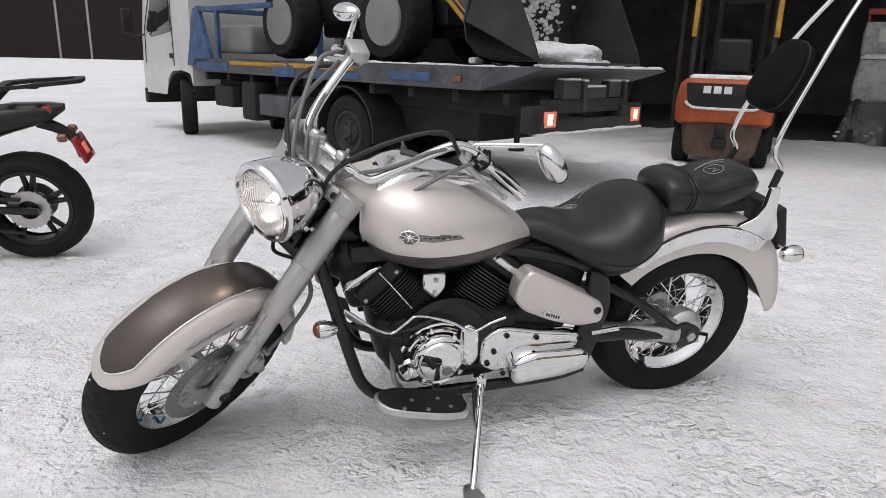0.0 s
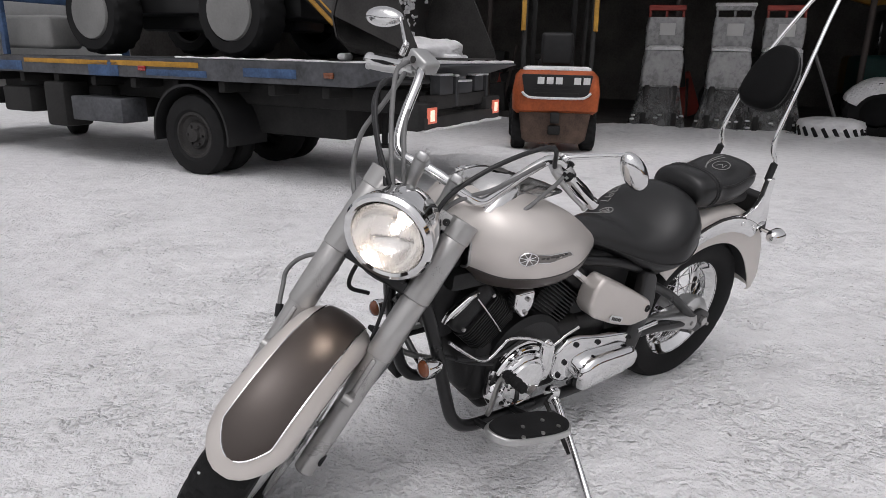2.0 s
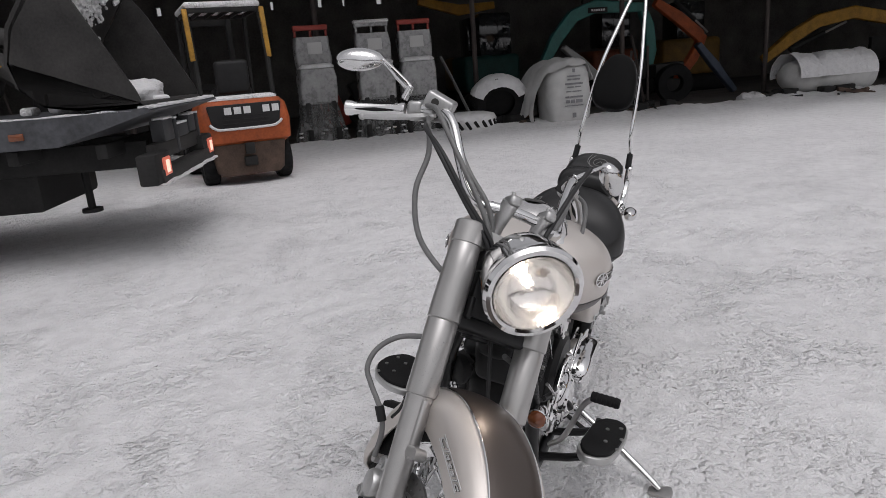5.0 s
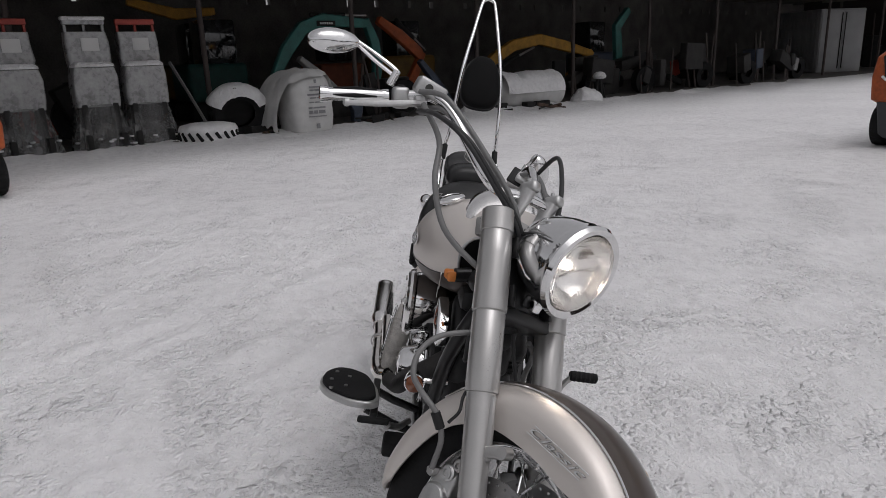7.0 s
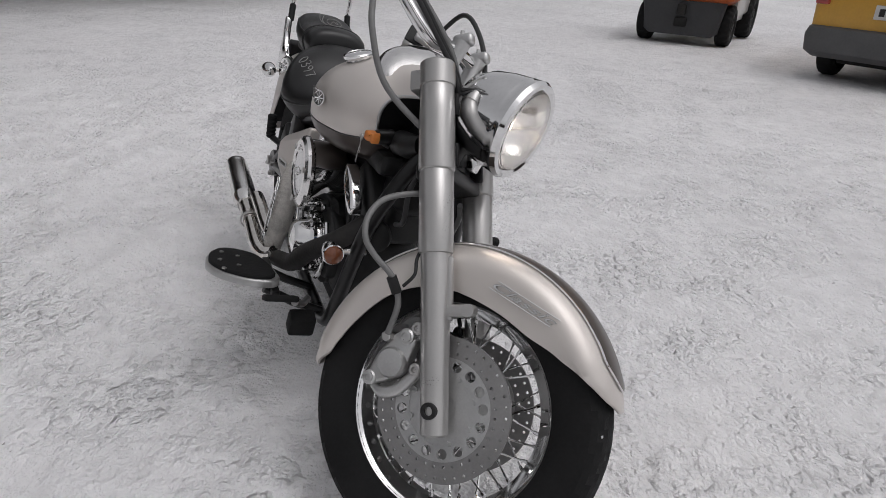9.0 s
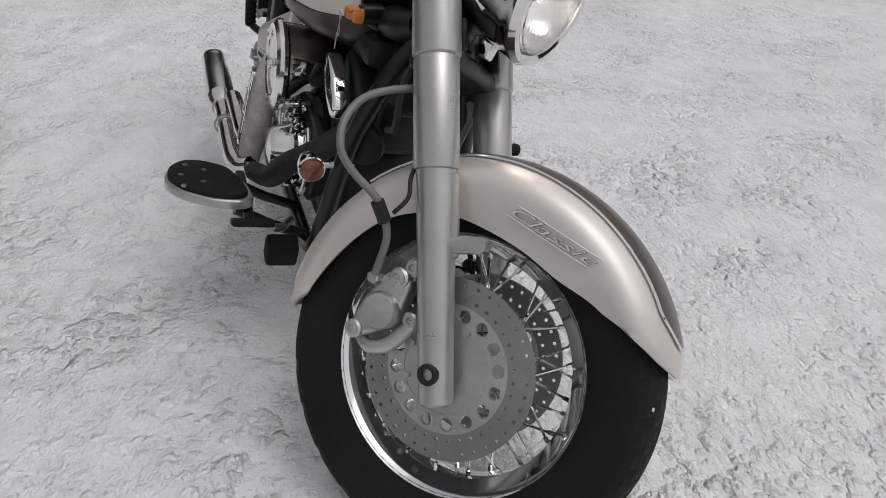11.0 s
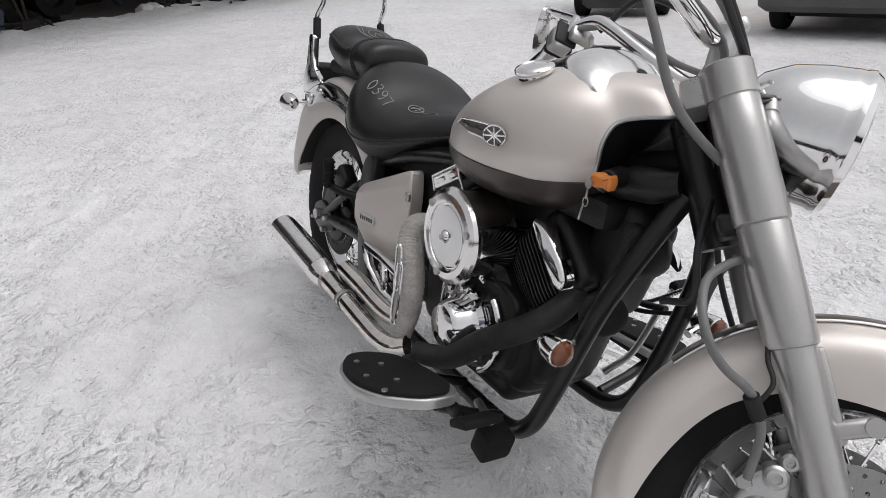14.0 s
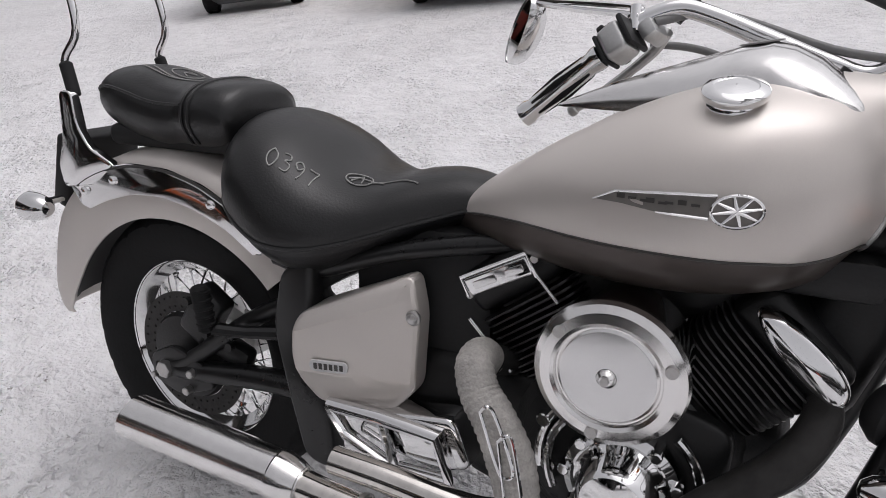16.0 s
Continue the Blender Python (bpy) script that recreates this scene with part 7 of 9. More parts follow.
for x, y, o in ((0, -0.14, 1), (0, -0.42, 1), (0, -1.25, -1), (0, -1.53, -1), (3.93, -0.17, 1), (3.93, -1.6, -1)):
    road_wheel(truck, (x, y + (0.06 if x > 1 and o > 0 else 0), 0.39), 0.40, 0.215, 0.225, DIRTY_STEEL, 0, "wheel", (0.42, 0.91, 0) if x > 1 else (0, 1, 0), o)
bm = bm_new()
rows = [[V(0.50 * math.cos(a), y, 0.39 + 0.50 * math.sin(a)) for a in np.linspace(-0.15, math.pi + 0.15, 24)] for y in (0.0, -0.55)]
rows += [[V(0.475 * math.cos(a), y, 0.39 + 0.475 * math.sin(a)) for a in np.linspace(-0.15, math.pi + 0.15, 24)] for y in (-0.55, 0.0)]
rings(bm, rows, False, loop=True)
tp("rear_mudguard", bm, PLASTIC, "black rear mudguard")
bm = bm_new()
box(bm, (-2.55, -0.83, 0.66), (0.10, 1.60, 0.10), 0.01)
box(bm, (-2.50, -0.83, 0.82), (0.08, 1.3, 0.12), 0.01)
tp("tail_bumper", bm, DIRTY_STEEL, "dirty steel tail beam")
for c, s, n_ in (((-2.56, -0.83, 0.608), (0.13, 1.62, 0.022), 40), ((-2.56, -1.0, 1.152), (0.09, 2.0, 0.022), 50), ((-1.2, 0.0, 1.137), (2.6, 0.04, 0.014), 60)):
    bm = bm_new()
    box(bm, c, s, 0.006)
    bmesh.ops.subdivide_edges(bm, edges=[e_ for e_ in bm.edges if e_.calc_length() > 0.3], cuts=n_, use_grid_fill=True)
    for v in bm.verts:
        v.co.z += 0.012 * noise.noise(v.co * 9) * (v.co.z > c[2])
        v.co.x += 0.02 * noise.noise(v.co * 7 + V(3, 0, 0))
    tp("edge_snow", bm, FRESH, "snow lying along the truck's edge")
for y, w, z, h in ((-0.52, 0.26, 0.96, 0.16), (-0.90, 0.34, 0.93, 0.10), (-1.22, 0.20, 0.96, 0.14), (-0.74, 0.06, 0.90, 0.26), (-1.42, 0.05, 0.92, 0.22)):
    bm = bm_new()
    box(bm, (-2.50, y, z), (0.10, w, h), 0.008)
    tp("winch_bracket", bm, FORK2, "grey steel bracket under the bed's tail")
    bm = bm_new()
    box(bm, (-2.51, y, z + h / 2 + 0.008), (0.09, w * 0.9, 0.018), 0.006)
    tp("edge_snow", bm, FRESH)
for y in (-0.12, -1.50):
    bm = bm_new()
    box(bm, (-2.52, y, 0.72), (0.14, 0.36, 0.22), 0.02)
    lb = tp("tail_lamp", bm, CHASSIS, "lit red tail lamp in a black box")
    bm = bm_new()
    box(bm, (-2.595, y - 0.04, 0.725), (0.02, 0.16, 0.13), 0.006)
    tp("lens", bm, LIT_RED, "", lb)
    bm = bm_new()
    box(bm, (-2.607, y - 0.03, 0.725), (0.01, 0.07, 0.09), 0.003)
    tp("lamp_core", bm, LIT_PALE, "", lb)
bm = bm_new()
cyl(bm, (-1.75, -0.8, 0.8), (-1.75, -0.8, 0.36), 0.03, seg=12)
cyl(bm, (-1.75, -0.8, 0.36), (-1.75, -0.8, 0.33), 0.08, seg=16)
tp("jack_leg", bm, CHASSIS)
# blue headboard
bm = bm_new()
plate_xz(bm, [(3.62, 1.0), (3.30, 1.0), (2.92, 1.10), (3.22, 1.76), (3.36, 1.76)], -0.04, 0.06, 0.008, side=1)
for y in (-0.03, -2.02):
    box(bm, (3.28, y, 1.43), (0.09, 0.07, 0.68), 0.008)
box(bm, (3.28, -1.02, 1.75), (0.09, 2.05, 0.07), 0.008)
box(bm, (2.35, -0.02, 1.74), (1.9, 0.05, 0.06), 0.008)
box(bm, (2.75, -0.02, 1.42), (0.07, 0.05, 0.62), 0.006)
tp("headboard", bm, BLUE_PAINT, "worn blue steel headboard and rail")
bm = bm_new()
box(bm, (2.62, -0.35, 1.36), (0.95, 0.4, 0.36), 0.05, None, 3)
tp("winch_box", bm, HUBGREY, "grey winch housing")
# cab
bm = bm_new()
side = rounded([(3.55, 0.62), (3.55, 2.35), (3.75, 2.45), (4.72, 2.42), (4.98, 2.28), (5.20, 1.45), (5.24, 0.95), (5.24, 0.55), (4.42, 0.55), (4.38, 0.78), (4.22, 0.90), (3.90, 0.92), (3.62, 0.88)], 0.05, 3)
plate_xz(bm, side, -0.02, 1.92, 0.05, side=-1)
cab = tp("cab", bm, WHITE_PAINT, "white truck cab")
bm = bm_new()
plate_xz(bm, rounded([(4.16, 1.46), (4.18, 2.18), (4.66, 2.18), (5.02, 1.50), (4.86, 1.38)], 0.04), -0.022, 0.010, 0.002, side=1)
tp("side_window", bm, DARK_GLASS, "", cab)
bm = bm_new()
tube(bm, [(4.12, -0.012, 0.98), (4.13, -0.012, 2.28), (4.70, -0.012, 2.28), (5.07, -0.012, 1.52), (5.12, -0.012, 1.0)], 0.006, 6)
box(bm, (4.2, -0.01, 1.12), (0.09, 0.02, 0.07), 0.01)
tp("door_seam", bm, PLASTIC, "", cab)
bm = bm_new()
rings(bm, [[V(3.93 + 0.5 * math.cos(a), y, 0.39 + 0.5 * math.sin(a)) for a in np.linspace(0.2, math.pi - 0.3, 20)] for y in (0.0, -0.4)], False)
tp("wheel_arch", bm, PLASTIC, "", cab)
bm = bm_new()
box(bm, (5.22, -0.98, 0.50), (0.14, 1.94, 0.24), 0.03)
tp("bumper", bm, PLASTIC, "", cab)
bm = bm_new()
box(bm, (5.34, 0.14, 1.62), (0.06, 0.16, 0.36), 0.02)
tube(bm, [(5.1, -0.02, 1.42), (5.3, 0.10, 1.40), (5.34, 0.12, 1.5)], 0.012, 8)
tp("wing_mirror", bm, PLASTIC, "black wing mirror", cab)

# wheel loader carried on the bed
loader = thing("wheel_loader", put_at((-1.25, 7.6), 138.1), "dark compact wheel loader with a snow-filled bucket on the flatbed", "loader")
for x in (1.50, -0.43):
    for y, o in ((-0.36, 1), (-1.68, -1)):
        w = road_wheel(loader, (x, y, 1.56), 0.425, 0.36, 0.25, DIRTY_STEEL, 1, "wheel", (0, 1, 0), o)
        bm = bm_new()
        lathe(bm, [(0.272, 0.17), (0.262, 0.195), (0.08, 0.21), (0.001, 0.212)], (x, y, 1.56), (0, o, 0), 32)
        part("hub_disc", bm, HUBGREY, w, "flat grey hub disc")
bm = bm_new()
box(bm, (0.75, -1.02, 1.85), (1.7, 0.95, 0.6), 0.08)
box(bm, (-0.5, -1.02, 1.75), (0.9, 0.85, 0.5), 0.08)
box(bm, (0.35, -1.02, 1.55), (2.2, 0.5, 0.3), 0.05)
part("body", bm, ENGINE, loader, "black loader body")
bm = bm_new()
box(bm, (0.1, -1.02, 2.5), (1.1, 0.95, 0.9), 0.08)
part("cabin", bm, DARK_GLASS, loader)
for y in (-0.55, -1.5):
    bm = bm_new()
    tube(bm, [(-0.2, y, 2.1), (-1.1, y, 1.75), (-1.65, y, 1.35)], 0.07, 10, 0, flat=1.4)
    part("lift_arm", bm, DIRTY_STEEL, loader)
bm = bm_new()
tube(bm, [(-0.75, -0.42, 2.05), (-1.45, -0.42, 1.45)], 0.022, 8)
tube(bm, [(-0.80, -0.40, 2.10), (-1.5, -0.40, 1.5)], 0.008, 6)
part("hydraulic_pipe", bm, YELLOW_PAINT, loader)
bm = bm_new()
shell = [(-2.56, 1.17), (-2.12, 1.165), (-1.92, 1.20), (-1.78, 1.32), (-1.74, 1.50), (-1.80, 1.72), (-1.94, 1.92), (-2.06, 2.10)]
rows = [[V(x, y, z) for x, z in shell] + [V(x + 0.02, y, z + 0.02) for x, z in shell[::-1]] for y in (0.0, -0.8, -1.63)]
rings(bm, rows, True, True, True)
bucket = part("bucket", bm, DIRTY_STEEL, loader, "curved dark steel bucket", 40)
for y in (0.0, -1.60):
    bm = bm_new()
    plate_xz(bm, rounded([(-2.55, 1.18), (-2.12, 1.18), (-1.92, 1.21), (-1.78, 1.34), (-1.75, 1.50), (-1.82, 1.72), (-1.98, 1.93), (-2.08, 2.08), (-2.22, 1.88), (-2.40, 1.52), (-2.53, 1.26)], 0.03, 2), y, 0.03, 0.004, side=-1)
    part("side_plate", bm, DIRTY_STEEL, bucket)


def snow_heap(name, c, size, seed, label, kind_label="snow", rot=0.0, lift=0.0):
    bm = bm_new()
    bmesh.ops.create_icosphere(bm, subdivisions=4, radius=1.0)
    for v in bm.verts:
        n = noise.noise(v.co * 1.6 + V(seed, 0, 0)) * 0.35 + noise.noise(v.co * 5 + V(seed, 3, 0)) * 0.10
        v.co *= 1 + n
        v.co = V(v.co.x * size[0], v.co.y * size[1], max(v.co.z, -0.25) * size[2])
    bmesh.ops.transform(bm, matrix=Matrix.Translation(c) @ Matrix.Rotation(rot, 4, "Z"), verts=bm.verts)
    return tagged(finish(name, bm, FRESH, None, "", 70), label, kind_label)


# snow clinging to the bucket's inside
rnd = random.Random(21)
bm = bm_new()
inner = spline([V(x, 0, z) for x, z in shell], 6)
for i in range(760):
    u = rnd.random() ** 0.8
    q = inner[int(10 + u * (len(inner) - 12))]
    y = -0.70 - 0.42 * rnd.gauss(0, 0.7) - 0.1 * u
    if not -1.55 < y < -0.05:
        continue
    r = rnd.uniform(0.005, 0.034)
    box(bm, (q.x - 0.01, y, q.z), (r * 0.9, r * rnd.uniform(1.5, 4.5), r * 1.4), r * 0.3, Matrix.Rotation(rnd.uniform(-0.8, 0.8), 3, "X"), 1)
o = part("clinging_snow", bm, FRESH, bucket, "snow clinging to the bucket's inside")
tagged(o, "snow clinging to the bucket's inside", kind="stuff")


TR = put_at((-1.25, 7.6), 138.1)
snow_heap("snow_mound", TR @ V(-2.27, -0.72, 1.20), (0.20, 0.62, 0.15), 3, "white snow heaped in the loader's bucket", rot=radians(138))
bm = bm_new()
for i in range(26):
    x, y = -2.45 + 0.9 * random.random(), -0.05 - 1.45 * random.random()
    r = 0.03 + 0.05 * random.random()
    box(bm, (x, y, 1.16 + r * 0.3), (r * 2, r * 1.6, r), r * 0.4, Matrix.Rotation(random.random() * 3, 3, "Z"))
bmesh.ops.transform(bm, matrix=TR, verts=bm.verts)
tagged(finish("snow_lumps", bm, FRESH), "loose lumps of snow along the bed's tail", "snow", kind="stuff")


# forklifts
def forklift(m, W, top, cw0, label, snowy, group, letters, guard, clean):
    o = thing("forklift", m, label, "forklift", group)
    body = ORANGE_PAINT
    h = W / 2
    bm = bm_new()
    rows = []
    for z, x0, w in ((cw0, 0.10, h - 0.06), (cw0 + 0.05, 0.02, h - 0.01), ((cw0 + top) / 2, 0.0, h), (top - 0.08, 0.03, h - 0.03), (top - 0.015, 0.09, h - 0.09), (top, 0.16, h - 0.15)):
        pts = rounded([(x0, -w), (0.75, -w), (0.75, w), (x0, w)], 0.12, 5)
        rows.append([V(x, y, z) for x, y in pts])
    rings(bm, rows, True, True, True)
    cw = part("counterweight", bm, body, o, "orange counterweight", 40)
    bm = bm_new()
    low = rounded([(0.06, -h + 0.16), (0.6, -h + 0.22), (0.6, h - 0.22), (0.06, h - 0.16)], 0.06)
    rings(bm, [[V(x, y * k, z) for x, y in low] for z, k in ((0.13, 0.90), (0.18, 1.05), (cw0 + 0.02, 1.18))], True, True, True)
    part("lower_weight", bm, FORK2 if clean else RUSTED, cw, "grey lower casting" if clean else "rusty muddy lower casting")
    # recessed name panel with plain bars, pale lower rim
    bm = bm_new()
    zt, zb = top - 0.06, top - 0.06 - (top - cw0) * (0.48 if clean else 0.50)
    pm = Matrix(((0, 0, -1, 0.012), (-1, 0, 0, 0), (0, 1, 0, 0), (0, 0, 0, 1)))
    pan = [(-0.36 * W, zb + 0.03), (-0.25 * W, zb), (0.25 * W, zb), (0.36 * W, zb + 0.03), (0.40 * W, zt), (-0.40 * W, zt)]
    prism(bm, rounded(pan, 0.03), pm, 0.022, 0.004)
    panel = part("name_panel", bm, PLASTIC, cw, "dark grille panel with pale bars")
    bm = bm_new()
    bars(bm, pm @ Matrix.Translation((0, zt - 0.075, 0.023)), letters, 0.085, 0.03, 0.006)
    parts("name_bar", bm, LETTER, panel)
    bm = bm_new()
    for k in range(3):
        box(bm, (-0.014, 0, zb + 0.05 + 0.045 * k), (0.008, 0.5 * W, 0.012), 0.002)
    part("grille_slat", bm, CHASSIS, panel)
    bm = bm_new()
    tube(bm, [(-0.012, y * W, z) for y, z in ((-0.39, zb + 0.06), (-0.34, zb + 0.012), (-0.24, zb - 0.012), (0.24, zb - 0.012), (0.34, zb + 0.012), (0.39, zb + 0.06))], 0.015, 8, 5, flat=1.2)
    part("panel_rim", bm, FRESH if snowy else LETTER, panel, "snow lying on the panel's rim" if snowy else "")
    bm = bm_new()
    box(bm, (0.045, 0, 0.30), (0.08, 0.16, 0.12), 0.02)
    box(bm, (0.0, 0, 0.46), (0.05, 0.12, 0.14), 0.02)
    part("tow_pin", bm, CHASSIS, cw)
    for sg in (-1, 1):
        road_wheel(o, (0.42, sg * (h - 0.10), 0.27), 0.27, 0.19, 0.15, DIRTY_STEEL, 1, "rear_wheel", (0, 1, 0), sg)
        road_wheel(o, (1.85, sg * (h - 0.06), 0.34), 0.34, 0.22, 0.19, DIRTY_STEEL, 1, "front_wheel", (0, 1, 0), sg)
    bm = bm_new()
    box(bm, (1.20, 0, 0.66), (1.3, W * (0.98 if clean else 0.78), 0.60), 0.05)
    box(bm, (1.25, 0, 0.34), (1.0, W * 0.9, 0.12), 0.03)
    part("hull", bm, WHITE_PAINT if clean else body, o)
    bm = bm_new()
    box(bm, (0.78, 0, top + 0.06), (0.44, 0.46, 0.14), 0.04, None, 3)
    box(bm, (0.56, 0, top + 0.26), (0.11, 0.42, 0.42), 0.05, Matrix.Rotation(radians(-8), 3, "Y"), 3)
    seat_ob = part("seat", bm, PLASTIC, o, "black driver's seat")
    if clean:
        bm = bm_new()
        box(bm, (0.492, 0.02, top + 0.33), (0.006, 0.13, 0.07), 0.002, Matrix.Rotation(radians(-8), 3, "Y"))
        part("seat_label", bm, PAPER, seat_ob)
    if guard:
        for sg in (-1, 1):
            bm = bm_new()
            tube(bm, [(0.32, sg * (h - 0.12), top - 0.05), (0.36, sg * (h - 0.12), top + 0.5), (0.5, sg * (h - 0.12), 2.12)], 0.03, 10)
            part("guard_post", bm, CHASSIS, o)
            bm = bm_new()
            box(bm, (0.40, sg * (h - 0.10), top + 0.78), (0.05, 0.06, 0.62), 0.01, Matrix.Rotation(radians(10), 3, "Y"))
            part("guard_cover", bm, YELLOW_PAINT, o, "worn yellow guard pillar")
            bm = bm_new()
            tube(bm, [(1.75, sg * (h - 0.12), 0.9), (1.55, sg * (h - 0.12), 2.12)], 0.03, 10)
            part("guard_post", bm, CHASSIS, o)
        bm = bm_new()
        for y in np.linspace(-h + 0.14, h - 0.14, 6):
            box(bm, (1.03, y, 2.13), (1.12, 0.03, 0.05), 0.006)
        box(bm, (0.50, 0, 2.13), (0.06, W - 0.2, 0.06), 0.01)
        box(bm, (1.56, 0, 2.13), (0.06, W - 0.2, 0.06), 0.01)
        parts("guard_bar", bm, CHASSIS, o)
        bm = bm_new()
        box(bm, (1.03, 0, 2.19), (1.14, W - 0.2, 0.08), 0.035, None, 3)
        part("roof_snow", bm, FRESH, o, "snow on the guard")
    for sg in (-1, 1):
        bm = bm_new()
        box(bm, (2.12, sg * 0.30, 1.15), (0.12, 0.07, 2.1), 0.01)
        part("mast_channel", bm, CHASSIS, o)
        bm = bm_new()
        box(bm, (2.75, sg * 0.25, 0.09), (1.1, 0.11, 0.04), 0.008)
        part("fork_tine", bm, DIRTY_STEEL, o)
    bm = bm_new()
    for z in (0.4, 1.2, 2.1):
        box(bm, (2.14, 0, z), (0.08, 0.66, 0.09), 0.01)
    parts("mast_crosshead", bm, CHASSIS, o)
    bm = bm_new()
    rows = [[V(0.10 + (x - 0.10) * 1.0, y * 1.0, top + dz) for x, y in rounded([(0.10, -h + 0.12), (0.5, -h + 0.14), (0.5, h - 0.14), (0.10, h - 0.12)], 0.08, 4)] for dz in (-0.01, 0.018)]
    rows.append([V(0.30 + (p.x - 0.30) * 0.85, p.y * 0.9, top + 0.038) for p in rows[-1]])
    rings(bm, rows, True, True, True)
    part("snow_cover", bm, FRESH, cw, "thin snow lying on top", 60)
    if clean:
        bm = bm_new()
        lathe(bm, [(0.05, 0.0), (0.05, 0.004), (0.034, 0.004), (0.034, 0.0)], (0.004, -0.36 * W, cw0 + 0.16), (-1, 0, 0), 20)
        box(bm, (0.0, -0.36 * W, cw0 + 0.26), (0.006, 0.14, 0.03), 0.002)
        part("sticker", bm, PAPER, cw)
    return o


FK1 = put_at((3.10, 8.60), 68.0)
forklift(FK1, 1.12, 1.06, 0.50, "snow-dusted orange forklift with a rust-worn dirty rear weight", True, "forklifts", [0.085, 0.085, 0.085, -0.085, 0.085, 0.085], True, False)
FK2 = put_at((7.66, -1.09), -31.0)
forklift(FK2, 1.26, 1.19, 0.55, "clean orange and grey forklift with snow on top", False, "forklifts", [0.085, 0.085, 0.085, 0.085, 0.085, 0.085], False, True)


# tall machines wrapped in film
def wrapped(s, k, turn_deg, label, red, seed, lean=0.0):
    p = shed(s, k)
    o = thing("wrapped_machine", put_at(p, math.degrees(math.atan2(-SHED_N.y, -SHED_N.x)) + turn_deg), label, "wrapped machine", "film-wrapped machines")
    rnd = random.Random(seed)

    def wob(rows, amp):
        return [[q + V(amp * noise.noise(q * 6 + V(seed, 0, 0)), amp * noise.noise(q * 6 + V(0, seed, 0)), 0) for q in r] for r in rows]

    def sect(x0, x1, w, z, r=0.06):
        return [V(x, y, z) for x, y in rounded([(x0, -w), (x1, -w), (x1, w), (x0, w)], r, 4)]

    bm = bm_new()
    rings(bm, wob([sect(-0.25, 0.10, 0.29, 1.34), sect(-0.26, 0.12, 0.31, 1.5), sect(-0.25, 0.10, 0.32, 1.75), sect(-0.24, 0.08, 0.30, 1.92)], 0.03), True, True, True)
    up = part("upper_case", bm, PLASTIC_WRAP, o, "grey film over the upper housing", 50)
    bm = bm_new()
    rings(bm, wob([sect(-0.25, 0.22, 0.33, 0.74), sect(-0.25, 0.27, 0.34, 0.9), sect(-0.25, 0.28, 0.335, 1.2), sect(-0.25, 0.26, 0.30, 1.36)], 0.02), True, True, True)
    part("middle_case", bm, PLASTIC_WRAP, o, "grey film over the middle housing", 50)
    bm = bm_new()
    rows = []
    for z, w, d in ((0.02, 0.46, 0.40), (0.25, 0.42, 0.34), (0.5, 0.37, 0.29), (0.78, 0.325, 0.25)):
        row = []
        for i in range(40):
            a = 2 * math.pi * i / 40
            fold = 1 + (0.10 - 0.1 * z) * math.sin(i * 2.4 + seed)
            row.append(V(d * math.copysign(abs(math.cos(a)) ** 0.6, math.cos(a)) * fold - 0.02, w * math.copysign(abs(math.sin(a)) ** 0.6, math.sin(a)) * fold, z))
        rows.append(row)
    rings(bm, rows, True, True, True)
    part("film_skirt", bm, FILM_THIN, o, "thin flared film skirt", 60)
    for y in (-0.26, 0.26):
        bm = bm_new()
        box(bm, (0.10, y * 0.9, 0.42), (0.26, 0.10, 0.78), 0.02)
        box(bm, (0.28, y, 0.16), (0.22, 0.09, 0.30), 0.02)
        box(bm, (0.36, y, 0.05), (0.3, 0.12, 0.08), 0.02)
        part("leg", bm, CHASSIS, o)
    bm = bm_new()
    box(bm, (-0.05, 0, 2.08), (0.12, 0.62, 0.09), 0.015)
    for y in (-0.28, 0, 0.28):
        box(bm, (-0.05, y, 1.98), (0.05, 0.04, 0.16), 0.006)
    part("top_frame", bm, RED_PAINT if red else PLASTIC_WRAP, o, "red top frame" if red else "")
    bm = bm_new()
    box(bm, (0.125, 0.02, 1.72), (0.006, 0.26, 0.20), 0.001)
    part("paper_label", bm, PAPER, o, "blank white sheet")
    bm = bm_new()
    r0 = sect(-0.15, 0.30, 0.31, 1.37, 0.1)
    rows = [r0, [V(q.x, q.y, 1.40 + 0.03 * noise.noise(q * 5 + V(seed, 1, 0))) for q in r0], [V(0.07 + (q.x - 0.07) * 0.8, q.y * 0.8, 1.45) for q in r0]]
    rings(bm, rows, True, True, True)
    part("snow_cap", bm, FRESH, o, "snow on the ledge", 70)
    if not red:
        bm = bm_new()
        box(bm, (-0.05, 0, 2.13), (0.16, 0.66, 0.06), 0.03, None, 3)
        part("snow_cap", bm, FRESH, o)
    bm = bm_new()
    for k in range(6):
        box(bm, (0.2 + 0.2 * rnd.random(), -0.45 + 0.9 * rnd.random(), 0.12 + 0.15 * rnd.random()), (0.06, 0.07, 0.03), 0.012, Matrix.Rotation(rnd.random(), 3, "Z"))
    parts("snow_bit", bm, FRESH, o)
    return o


wrapped(-1.78, 0.55, 6, "tall red-topped machine wrapped in dusty film, snow on its ledge", True, 1)
wrapped(-0.68, 0.50, 0, "tall machine wrapped in grey film with a snowy top", False, 2)
wrapped(0.12, 0.55, -3, "tall red-topped machine wrapped in film beside a leaning beam", True, 3)

